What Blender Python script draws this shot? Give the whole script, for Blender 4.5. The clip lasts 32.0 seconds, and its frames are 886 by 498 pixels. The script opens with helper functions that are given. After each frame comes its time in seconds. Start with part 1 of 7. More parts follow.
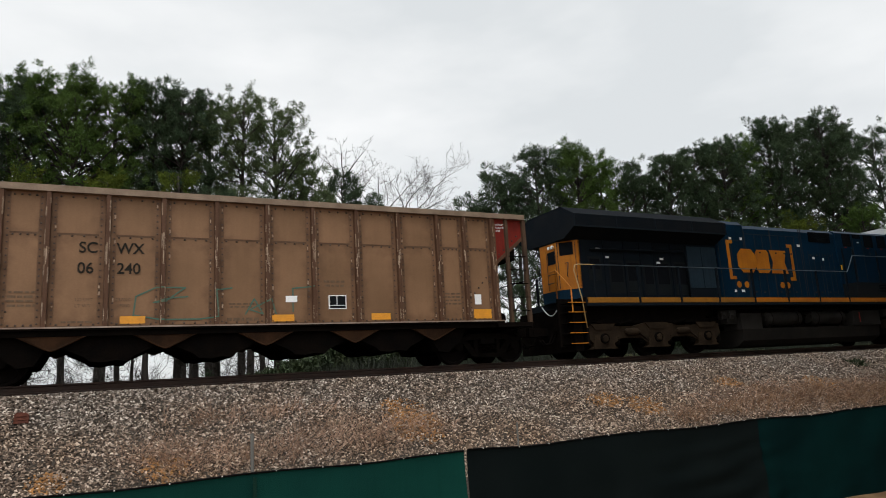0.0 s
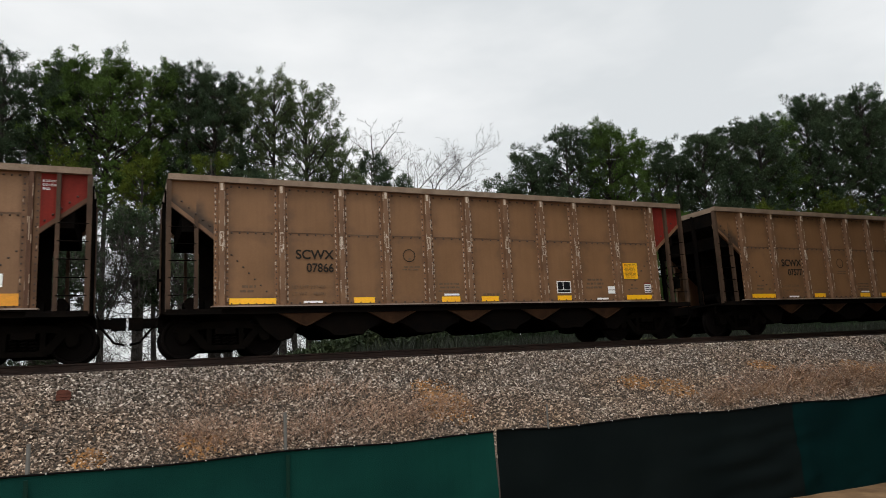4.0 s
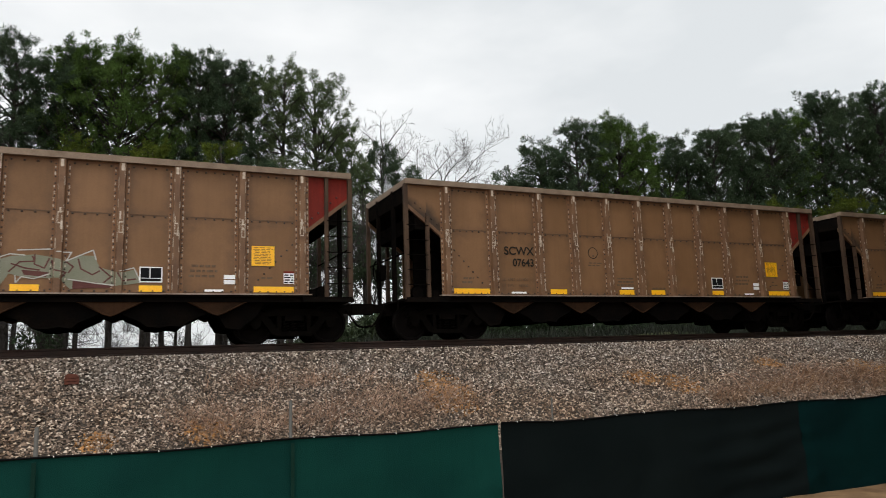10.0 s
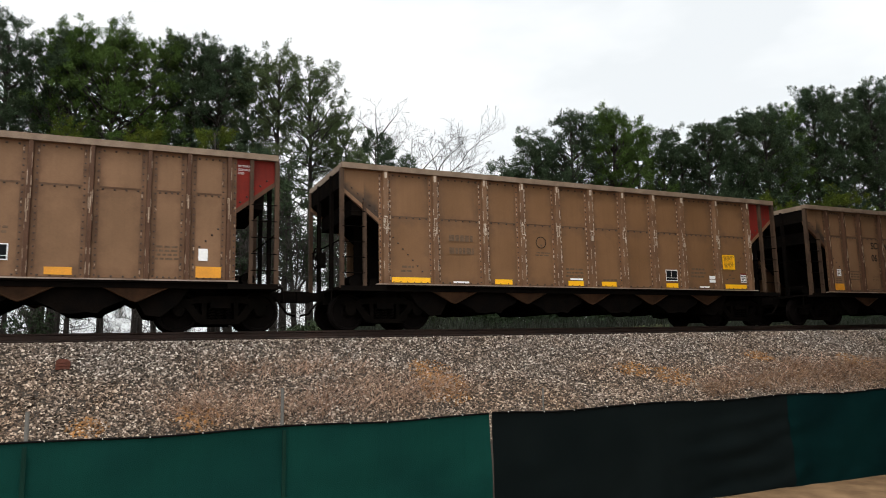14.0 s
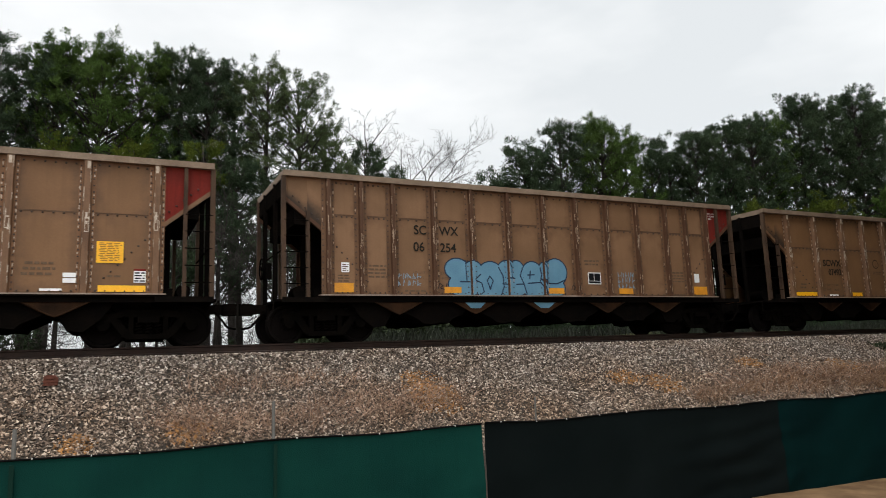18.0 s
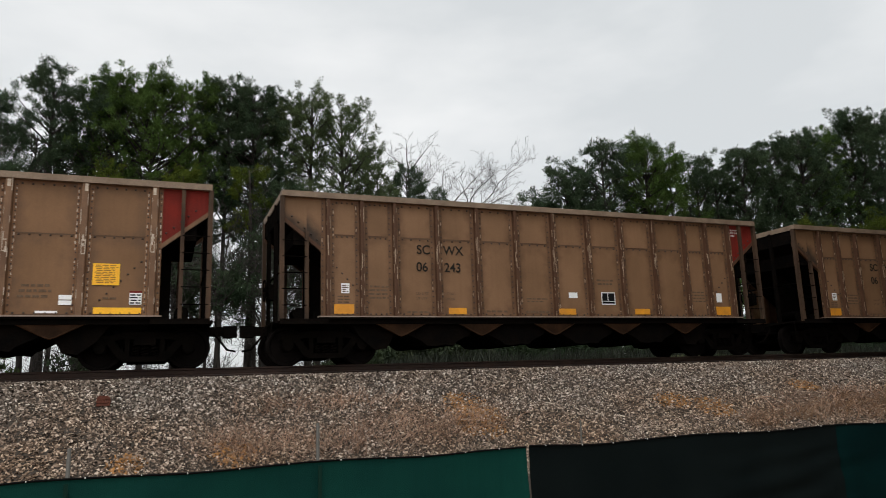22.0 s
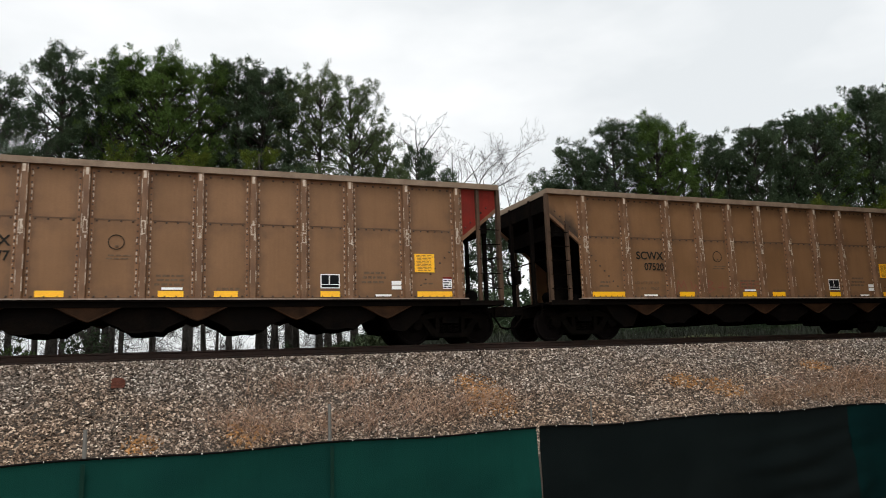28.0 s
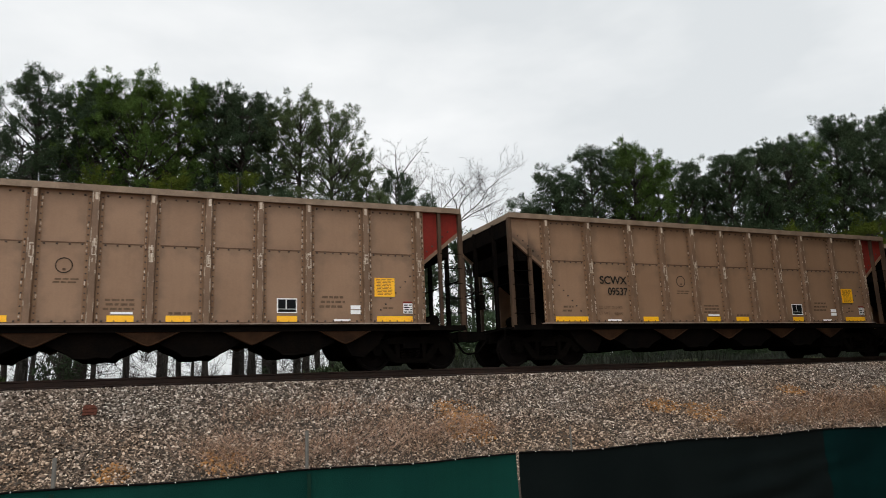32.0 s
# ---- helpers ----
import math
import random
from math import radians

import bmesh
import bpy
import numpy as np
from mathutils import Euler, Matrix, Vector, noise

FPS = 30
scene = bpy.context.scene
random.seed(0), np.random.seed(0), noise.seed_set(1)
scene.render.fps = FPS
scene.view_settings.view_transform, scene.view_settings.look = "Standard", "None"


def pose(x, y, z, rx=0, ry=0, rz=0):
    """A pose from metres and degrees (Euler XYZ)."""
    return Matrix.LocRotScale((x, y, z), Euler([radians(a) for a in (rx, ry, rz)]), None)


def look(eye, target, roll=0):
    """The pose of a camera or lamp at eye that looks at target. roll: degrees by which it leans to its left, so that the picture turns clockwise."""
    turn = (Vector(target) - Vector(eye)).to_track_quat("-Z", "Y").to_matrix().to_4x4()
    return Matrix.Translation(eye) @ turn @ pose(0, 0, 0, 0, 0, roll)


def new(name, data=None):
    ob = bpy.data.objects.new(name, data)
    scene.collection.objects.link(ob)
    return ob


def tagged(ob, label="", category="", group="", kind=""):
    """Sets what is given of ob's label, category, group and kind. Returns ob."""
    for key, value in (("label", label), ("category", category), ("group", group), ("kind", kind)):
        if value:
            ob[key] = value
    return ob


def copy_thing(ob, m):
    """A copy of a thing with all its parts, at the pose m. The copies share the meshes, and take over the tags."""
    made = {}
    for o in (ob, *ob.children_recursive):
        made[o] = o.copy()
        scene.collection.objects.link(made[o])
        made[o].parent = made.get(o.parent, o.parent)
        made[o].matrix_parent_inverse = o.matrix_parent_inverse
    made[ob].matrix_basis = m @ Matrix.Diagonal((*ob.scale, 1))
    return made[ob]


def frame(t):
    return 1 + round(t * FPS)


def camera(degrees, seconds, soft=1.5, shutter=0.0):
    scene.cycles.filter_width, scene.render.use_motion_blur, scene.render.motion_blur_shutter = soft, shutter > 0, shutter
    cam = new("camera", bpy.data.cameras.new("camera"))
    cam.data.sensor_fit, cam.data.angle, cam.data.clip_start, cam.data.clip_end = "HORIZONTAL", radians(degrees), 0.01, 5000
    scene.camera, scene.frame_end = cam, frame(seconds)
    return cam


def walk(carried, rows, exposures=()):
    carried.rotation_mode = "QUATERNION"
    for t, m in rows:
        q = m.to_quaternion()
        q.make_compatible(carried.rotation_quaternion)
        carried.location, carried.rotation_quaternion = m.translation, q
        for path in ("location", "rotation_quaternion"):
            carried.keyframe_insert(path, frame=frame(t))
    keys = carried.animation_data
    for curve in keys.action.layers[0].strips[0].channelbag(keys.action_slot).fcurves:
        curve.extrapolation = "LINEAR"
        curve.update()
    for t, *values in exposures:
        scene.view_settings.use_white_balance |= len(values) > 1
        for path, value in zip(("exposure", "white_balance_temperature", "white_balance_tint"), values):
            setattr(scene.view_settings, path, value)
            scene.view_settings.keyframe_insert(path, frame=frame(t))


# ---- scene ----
# World: x along the track (the train runs towards -x), y away from the camera, z up; rail tops at z = 0.
EYE = (0.0, -17.65, -0.4)
# seconds, pitch, roll, yaw in degrees of the hand-held camera
SWAY = [
    (0, 10.73, 3.35, -26.72),
    (0.5, 10.59, 3.26, -26.09),
    (1, 10.09, 3.60, -25.32),
    (1.5, 9.60, 3.32, -25.66),
    (2, 9.50, 2.80, -25.02),
    (2.5, 9.46, 2.40, -24.74),
    (3, 8.99, 2.81, -24.37),
    (3.5, 9.36, 2.95, -24.36),
    (5.5, 9.11, 2.63, -23.76),
    (6, 8.93, 2.40, -23.60),
    (6.5, 9.10, 2.23, -23.78),
    (7, 8.92, 2.04, -23.61),
    (7.5, 8.85, 1.88, -23.61),
    (8, 8.79, 2.22, -23.46),
    (8.5, 8.87, 2.35, -23.82),
    (9, 8.91, 2.00, -23.91),
    (9.5, 8.73, 1.77, -23.79),
    (10, 8.69, 1.88, -23.83),
    (10.5, 8.67, 2.15, -24.03),
    (11, 7.94, 2.18, -23.81),
    (11.5, 7.93, 1.67, -24.11),
    (12, 7.64, 2.31, -24.66),
    (12.5, 7.55, 2.32, -23.91),
    (13, 8.25, 2.12, -25.10),
    (13.5, 7.89, 1.53, -24.74),
    (15.5, 7.76, 1.05, -24.14),
    (16, 8.27, 2.13, -23.75),
    (16.5, 8.61, 1.81, -24.07),
    (17, 9.57, 2.02, -24.65),
    (17.5, 9.03, 2.69, -24.91),
    (18, 8.66, 1.99, -25.15),
    (18.5, 9.29, 1.77, -26.02),
    (19, 9.95, 1.72, -26.09),
    (19.5, 12.09, 1.19, -25.11),
    (20, 11.88, 3.58, -24.82),
    (20.5, 10.71, 2.81, -21.46),
    (21, 10.06, 3.72, -23.90),
    (21.5, 9.90, 1.83, -22.33),
    (22, 10.53, 1.86, -21.64),
    (22.5, 10.28, 1.91, -23.02),
    (23, 10.14, 1.67, -22.28),
    (23.5, 10.68, 1.01, -22.63),
    (24, 10.21, 1.57, -22.34),
    (24.5, 10.77, 1.91, -22.08),
    (25, 10.84, 2.68, -22.59),
    (25.5, 9.65, 2.51, -21.62),
    (27.5, 7.56, 1.80, -19.79),
    (28, 9.07, 2.02, -20.79),
    (28.5, 9.87, 2.40, -21.04),
    (29, 10.85, 2.60, -21.03),
    (29.5, 10.54, 2.97, -21.25),
    (30, 10.50, 3.49, -21.97),
    (30.5, 10.32, 3.22, -22.37),
    (31, 10.70, 3.40, -21.70),
    (31.5, 11.13, 3.27, -22.36),
    (32, 11.04, 2.17, -22.48),
]
cam = camera(65.1, 32.0, soft=0.75, shutter=0.06)
walk(cam, [(t, pose(*EYE, 90 + p, r, y)) for t, p, r, y in SWAY],
     exposures=[(0, -0.03), (1, -0.16), (2, -0.1), (3, -0.1), (6, 0.03), (9, 0.0), (10.5, 0.05), (12, 0.23), (13, 0.24), (16, 0.27), (17, 0.2), (18, 0.1), (19, -0.03), (20, -0.20), (21, -0.11), (22, -0.13), (23, -0.12), (25.5, -0.08), (28, 0.12), (29, -0.06), (30, -0.12), (32, -0.02)])

# ---------------------------------------------------------------- world and light
world = bpy.data.worlds.new("overcast_sky")
scene.world = world
world.use_nodes = True
wn, wl = world.node_tree.nodes, world.node_tree.links
wn.clear()
w_out = wn.new("ShaderNodeOutputWorld")
w_bg = wn.new("ShaderNodeBackground")
w_sky = wn.new("ShaderNodeTexSky")
w_sky.sky_type = "NISHITA"
w_sky.sun_disc = False
w_sky.sun_elevation = radians(66)
w_sky.sun_rotation = radians(-150)
w_tc = wn.new("ShaderNodeTexCoord")
w_map = wn.new("ShaderNodeMapping")
w_map.inputs["Scale"].default_value = (1.0, 1.0, 2.6)
w_n1 = wn.new("ShaderNodeTexNoise")
w_n1.inputs["Scale"].default_value = 2.3
w_n1.inputs["Detail"].default_value = 5.0
w_n1.inputs["Roughness"].default_value = 0.5
w_ramp = wn.new("ShaderNodeValToRGB")
w_ramp.color_ramp.elements[0].position = 0.36
w_ramp.color_ramp.elements[0].color = (7.6, 7.9, 8.05, 1)
w_ramp.color_ramp.elements[1].position = 0.64
w_ramp.color_ramp.elements[1].color = (9.9, 10.0, 10.0, 1)
w_mix = wn.new("ShaderNodeMixRGB")
w_mix.inputs[0].default_value = 0.93
w_bg.inputs["Strength"].default_value = 0.104
# high thin cloud: the veil is brightest overhead and towards the sun, behind the camera
w_dot = wn.new("ShaderNodeVectorMath")
w_dot.operation = "DOT_PRODUCT"
w_dot.inputs[1].default_value = Vector((-0.25, -0.50, 0.83)).normalized()
w_glow = wn.new("ShaderNodeMapRange")
w_glow.interpolation_type = "SMOOTHSTEP"
w_glow.inputs[1].default_value, w_glow.inputs[2].default_value = 0.15, 0.95
w_glow.inputs[3].default_value, w_glow.inputs[4].default_value = 1.0, 1.75
w_mul = wn.new("ShaderNodeVectorMath")
w_mul.operation = "SCALE"
wl.new(w_tc.outputs["Generated"], w_map.inputs["Vector"])
wl.new(w_map.outputs[0], w_n1.inputs["Vector"])
wl.new(w_n1.outputs["Fac"], w_ramp.inputs[0])
wl.new(w_sky.outputs[0], w_mix.inputs[1])
wl.new(w_ramp.outputs[0], w_mix.inputs[2])
wl.new(w_tc.outputs["Generated"], w_dot.inputs[0])
wl.new(w_dot.outputs["Value"], w_glow.inputs[0])
wl.new(w_mix.outputs[0], w_mul.inputs[0])
wl.new(w_glow.outputs[0], w_mul.inputs["Scale"])
wl.new(w_mul.outputs[0], w_bg.inputs["Color"])
wl.new(w_bg.outputs[0], w_out.inputs["Surface"])

sun_data = bpy.data.lights.new("sun", "SUN")
sun_data.energy = 1.1
sun_data.angle = radians(16)
sun_data.color = (1.0, 0.97, 0.93)
sun = new("sun", sun_data)
sun.matrix_world = look((-13, -22, 57), (0, 0, 0))


# ---------------------------------------------------------------- mesh helper
class Geo:
    """Collects boxes, prisms and tubes into one mesh."""

    def __init__(self):
        self.v, self.f, self.s = [], [], []

    def add(self, vs, fs, smooth=False):
        n = len(self.v)
        self.v.extend(vs)
        self.f.extend([tuple(i + n for i in q) for q in fs])
        self.s.extend([smooth] * len(fs))
        return self

    def box(self, x0, x1, y0, y1, z0, z1):
        vs = [(x, y, z) for x in (x0, x1) for y in (y0, y1) for z in (z0, z1)]
        return self.add(vs, [(0, 1, 3, 2), (4, 6, 7, 5), (0, 4, 5, 1), (2, 3, 7, 6), (0, 2, 6, 4), (1, 5, 7, 3)])

    def prism(self, pts, a, b, axis="y"):
        """A polygon drawn in the plane across the axis, drawn out from a to b."""
        n = len(pts)
        put = {"y": lambda p, c: (p[0], c, p[1]), "x": lambda p, c: (c, p[0], p[1]), "z": lambda p, c: (p[0], p[1], c)}[axis]
        vs = [put(p, a) for p in pts] + [put(p, b) for p in pts]
        fs = [tuple(range(n)), tuple(range(2 * n - 1, n - 1, -1))]
        fs += [(i, i + n, (i + 1) % n + n, (i + 1) % n) for i in range(n)]
        return self.add(vs, fs)

    def tube(self, path, r, n=8, caps=True):
        """A round bar along a path; r is a radius or one for each point."""
        path = [Vector(p) for p in path]
        rs = r if isinstance(r, (list, tuple)) else [r] * len(path)
        vs, fs = [], []
        for i, p in enumerate(path):
            d = (path[min(i + 1, len(path) - 1)] - path[max(i - 1, 0)]).normalized()
            u = d.orthogonal().normalized() if i == 0 else (u - d * u.dot(d)).normalized()
            w = d.cross(u)
            vs += [tuple(p + rs[i] * (math.cos(a) * u + math.sin(a) * w)) for a in (2 * math.pi * k / n for k in range(n))]
        for i in range(len(path) - 1):
            fs += [(i * n + k, i * n + (k + 1) % n, (i + 1) * n + (k + 1) % n, (i + 1) * n + k) for k in range(n)]
        self.add(vs, fs, n > 5)
        if caps:
            m = len(self.v) - len(vs)
            self.f += [tuple(m + k for k in range(n)), tuple(m + (len(path) - 1) * n + k for k in range(n))]
            self.s += [False, False]
        return self

    def lathe(self, prof, cx, cz, n=24):
        """Spins (y, radius) points round the line through (cx, cz) along y."""
        vs, fs = [], []
        for y, r in prof:
            vs += [(cx + r * math.cos(2 * math.pi * k / n), y, cz + r * math.sin(2 * math.pi * k / n)) for k in range(n)]
        for i in range(len(prof) - 1):
            fs += [(i * n + k, i * n + (k + 1) % n, (i + 1) * n + (k + 1) % n, (i + 1) * n + k) for k in range(n)]
        fs += [tuple(range(n)), tuple((len(prof) - 1) * n + k for k in range(n))]
        return self.add(vs, fs)

    def studs(self, pts, r, y, h):
        """Low rivet heads at (x, z) on a wall at y, standing out by h towards -y."""
        for x, z in pts:
            a = [(x + r * math.cos(q), y, z + r * math.sin(q)) for q in (0.79, 2.36, 3.93, 5.50)]
            b = [(x + 0.55 * (p[0] - x), y - h, z + 0.55 * (p[2] - z)) for p in a]
            self.add(a + b, [(i, (i + 1) % 4, (i + 1) % 4 + 4, i + 4) for i in range(4)] + [(4, 5, 6, 7)])
        return self

    def mesh(self, name):
        me = bpy.data.meshes.new(name)
        me.from_pydata(self.v, [], self.f)
        me.polygons.foreach_set("use_smooth", self.s)
        me.update()
        return me


def part(name, geo, material, parent, label=""):
    me = geo.mesh(name) if isinstance(geo, Geo) else geo
    if material and not me.materials:
        me.materials.append(material)
    ob = new(name, me)
    ob.parent = parent
    if label:
        ob["label"] = label
    return ob


def thing(name, label, category, group="", kind="", at=(0, 0, 0)):
    ob = new(name)
    ob.location = at
    ob.empty_display_size = 0.3
    return tagged(ob, label, category, group, kind)


def solid(name, geo, material, label="", category="", group="", kind=""):
    me = geo.mesh(name)
    me.materials.append(material)
    return tagged(new(name, me), label, category, group, kind)


# ---------------------------------------------------------------- materials
def mk(name, col, rough=0.7, metal=0.0, col2=None, scale=3.0, mixto=0.5, streak=0.0, fine=0.12, bump=0.15, bscale=40.0, island=False, spec=0.5, edge=None, soot=0.0):
    """Paint, metal or stone: two tones mixed by a large noise, long streaks, a fine grain and a bump."""
    m = bpy.data.materials.new(name)
    m.use_nodes = True
    N, L = m.node_tree.nodes, m.node_tree.links
    b = N["Principled BSDF"]
    b.inputs["Roughness"].default_value = rough
    b.inputs["Metallic"].default_value = metal
    b.inputs["Specular IOR Level"].default_value = spec
    tc = N.new("ShaderNodeTexCoord")
    oi = N.new("ShaderNodeObjectInfo")
    mul = N.new("ShaderNodeMath")
    mul.operation = "MULTIPLY"
    mul.inputs[1].default_value = 37.0
    L.new(oi.outputs["Random"], mul.inputs[0])
    vec = N.new("ShaderNodeVectorMath")
    vec.operation = "ADD"
    L.new(tc.outputs["Object"], vec.inputs[0])
    L.new(mul.outputs[0], vec.inputs[1])
    n1 = N.new("ShaderNodeTexNoise")
    n1.inputs["Scale"].default_value = scale
    n1.inputs["Detail"].default_value = 6
    L.new(vec.outputs[0], n1.inputs["Vector"])
    col2 = col2 or tuple(c * 0.7 for c in col)
    r1 = N.new("ShaderNodeMapRange")
    r1.inputs[1].default_value, r1.inputs[2].default_value = 0.35, 0.7
    r1.inputs[4].default_value = mixto
    L.new(n1.outputs["Fac"], r1.inputs[0])
    mix = N.new("ShaderNodeMixRGB")
    mix.inputs[1].default_value, mix.inputs[2].default_value = (*col, 1), (*col2, 1)
    L.new(r1.outputs[0], mix.inputs[0])
    out = mix.outputs[0]
    if streak:
        mp = N.new("ShaderNodeMapping")
        mp.inputs["Scale"].default_value = (9.0, 9.0, 0.55)
        n2 = N.new("ShaderNodeTexNoise")
        n2.inputs["Scale"].default_value = 1.6
        n2.inputs["Detail"].default_value = 4
        L.new(vec.outputs[0], mp.inputs["Vector"])
        L.new(mp.outputs[0], n2.inputs["Vector"])
        r2 = N.new("ShaderNodeMapRange")
        r2.inputs[1].default_value, r2.inputs[2].default_value = 0.45, 0.75
        r2.inputs[4].default_value = streak
        L.new(n2.outputs["Fac"], r2.inputs[0])
        mx2 = N.new("ShaderNodeMixRGB")
        mx2.inputs[2].default_value = (*[c * 0.45 for c in col2], 1)
        L.new(r2.outputs[0], mx2.inputs[0])
        L.new(out, mx2.inputs[1])
        out = mx2.outputs[0]
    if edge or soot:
        # darker brown towards a sheet's edges, and coal dust along its slope
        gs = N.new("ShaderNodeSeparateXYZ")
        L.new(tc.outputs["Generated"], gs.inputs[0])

        def calc(op, a, c):
            q = N.new("ShaderNodeMath")
            q.operation = op
            for k, w in enumerate((a, c)):
                if isinstance(w, (int, float)):
                    q.inputs[k].default_value = w
                else:
                    L.new(w, q.inputs[k])
            return q.outputs[0]

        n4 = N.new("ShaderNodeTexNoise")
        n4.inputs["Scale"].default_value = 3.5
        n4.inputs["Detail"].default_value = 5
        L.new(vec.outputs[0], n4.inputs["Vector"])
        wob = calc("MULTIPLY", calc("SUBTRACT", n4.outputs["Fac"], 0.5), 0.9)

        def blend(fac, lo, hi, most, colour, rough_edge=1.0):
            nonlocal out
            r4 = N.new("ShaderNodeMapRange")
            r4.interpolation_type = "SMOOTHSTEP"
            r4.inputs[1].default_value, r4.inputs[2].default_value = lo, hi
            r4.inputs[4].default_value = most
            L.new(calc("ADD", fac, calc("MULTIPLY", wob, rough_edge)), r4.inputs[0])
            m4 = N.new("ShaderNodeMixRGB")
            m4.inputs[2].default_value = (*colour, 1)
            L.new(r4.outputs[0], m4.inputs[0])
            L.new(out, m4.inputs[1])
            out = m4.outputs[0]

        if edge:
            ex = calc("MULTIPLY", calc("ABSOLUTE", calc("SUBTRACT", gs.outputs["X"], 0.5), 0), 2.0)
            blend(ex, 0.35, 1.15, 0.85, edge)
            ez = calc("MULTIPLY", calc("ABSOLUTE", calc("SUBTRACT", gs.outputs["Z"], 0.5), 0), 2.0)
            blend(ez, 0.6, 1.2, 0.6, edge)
        if soot:
            blend(calc("SUBTRACT", 0.45, calc("SUBTRACT", gs.outputs["Z"], calc("MULTIPLY", calc("SUBTRACT", 1.0, gs.outputs["X"]), 0.42))), 0.02, 0.42, soot, (0.02, 0.014, 0.010), 0.4)
    n3 = N.new("ShaderNodeTexNoise")
    n3.inputs["Scale"].default_value = bscale
    n3.inputs["Detail"].default_value = 3
    L.new(vec.outputs[0], n3.inputs["Vector"])
    if fine:
        r3 = N.new("ShaderNodeMapRange")
        r3.inputs[1].default_value, r3.inputs[2].default_value = 0.3, 0.7
        r3.inputs[3].default_value, r3.inputs[4].default_value = 1 - fine, 1 + fine
        L.new(n3.outputs["Fac"], r3.inputs[0])
        src = r3.outputs[0]
        if island:
            gi = N.new("ShaderNodeNewGeometry")
            ri = N.new("ShaderNodeMapRange")
            ri.inputs[3].default_value, ri.inputs[4].default_value = 1 - island, 1 + island
            L.new(gi.outputs["Random Per Island"], ri.inputs[0])
            mm = N.new("ShaderNodeMath")
            mm.operation = "MULTIPLY"
            L.new(src, mm.inputs[0])
            L.new(ri.outputs[0], mm.inputs[1])
            src = mm.outputs[0]
        sc = N.new("ShaderNodeVectorMath")
        sc.operation = "SCALE"
        L.new(out, sc.inputs[0])
        L.new(src, sc.inputs["Scale"])
        out = sc.outputs[0]
    L.new(out, b.inputs["Base Color"])
    if bump:
        bp = N.new("ShaderNodeBump")
        bp.inputs["Strength"].default_value = bump
        bp.inputs["Distance"].default_value = 0.02
        L.new(n3.outputs["Fac"], bp.inputs["Height"])
        L.new(bp.outputs[0], b.inputs["Normal"])
    return m


TAN = ((0.2117, 0.1087, 0.0478), 0.62, 0.0, (0.1501, 0.0746, 0.0286), 0.7, 0.8, 0.12, 0.05, 0.06, 30, False, 0.35)
PALE = ((0.2684, 0.1604, 0.0961), 0.55, 0.0, (0.2078, 0.1187, 0.0666), 0.7, 0.8, 0.08, 0.05, 0.06, 30, False, 0.4)
BROWN = ((0.2347, 0.1285, 0.0664), 0.66, 0.0, (0.1476, 0.0803, 0.0375), 0.6, 0.8, 0.08, 0.05, 0.06, 30, False, 0.3)
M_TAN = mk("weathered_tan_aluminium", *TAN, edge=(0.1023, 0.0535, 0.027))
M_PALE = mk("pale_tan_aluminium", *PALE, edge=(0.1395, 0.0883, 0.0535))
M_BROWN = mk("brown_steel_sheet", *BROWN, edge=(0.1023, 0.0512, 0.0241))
M_TAN_SOOT = mk("tan_aluminium_with_coal_dust", *TAN, soot=0.85)
M_PALE_SOOT = mk("pale_aluminium_with_coal_dust", *PALE, soot=0.7)
M_BROWN_SOOT = mk("brown_steel_with_coal_dust", *BROWN, soot=0.9)
M_FLANGE = mk("stained_tan_flange", (0.2157, 0.1111, 0.0539), 0.62, 0.0, (0.1295, 0.0614, 0.028), 2.5, 0.9, 0.15, 0.1, 0.1, 40, False, 0.3)
M_FLANGE_PALE = mk("stained_pale_flange", (0.2187, 0.129, 0.0726), 0.6, 0.0, (0.1457, 0.0775, 0.0392), 2.5, 0.9, 0.15, 0.1, 0.1, 40, False, 0.3)
M_FLANGE_BROWN = mk("stained_brown_flange", (0.1665, 0.0881, 0.0452), 0.66, 0.0, (0.0709, 0.0337, 0.015), 2.5, 0.9, 0.2, 0.1, 0.1, 40, False, 0.3)
M_RIB_TAN = mk("tan_rib", (0.1932, 0.1036, 0.0528), 0.6, 0.0, (0.1053, 0.0505, 0.0245), 2.0, 0.9, 0.25, 0.1, 0.1, 40, False, 0.35)
M_RIB_PALE = mk("pale_rib", (0.1874, 0.1118, 0.0666), 0.55, 0.0, (0.1177, 0.0678, 0.0379), 2.0, 0.9, 0.2, 0.1, 0.1, 40, False, 0.4)
M_RIB_BROWN = mk("rusty_brown_rib", (0.0722, 0.0316, 0.0149), 0.7, 0.0, (0.0963, 0.0455, 0.0233), 2.0, 0.9, 0.25, 0.12, 0.1, 40, False, 0.3)
# rib brown darkened: the shade at the car's ends is in this colour
M_ENDPOST = mk("shade_dark_brown_post", (0.085, 0.050, 0.030), 0.75, 0.0, (0.035, 0.021, 0.014), 1.4, 0.9, 0.2, 0.12, 0.1, 30, False, 0.2)
M_RIVET = mk("dark_rivet", (0.045, 0.026, 0.018), 0.75, 0.0, None, 6, 0.4, 0, 0.1, 0)
M_SEAMRUST = mk("rust_stained_seam", (0.085, 0.047, 0.027), 0.8, 0.0, (0.13, 0.08, 0.05), 1.5, 0.9, 0, 0.15, 0.05, 30, False, 0.15)
M_CHORD = mk("dusty_top_chord", (0.229, 0.1634, 0.1106), 0.7, 0.0, (0.1326, 0.086, 0.0527), 3, 0.8, 0, 0.12, 0.15, 30)
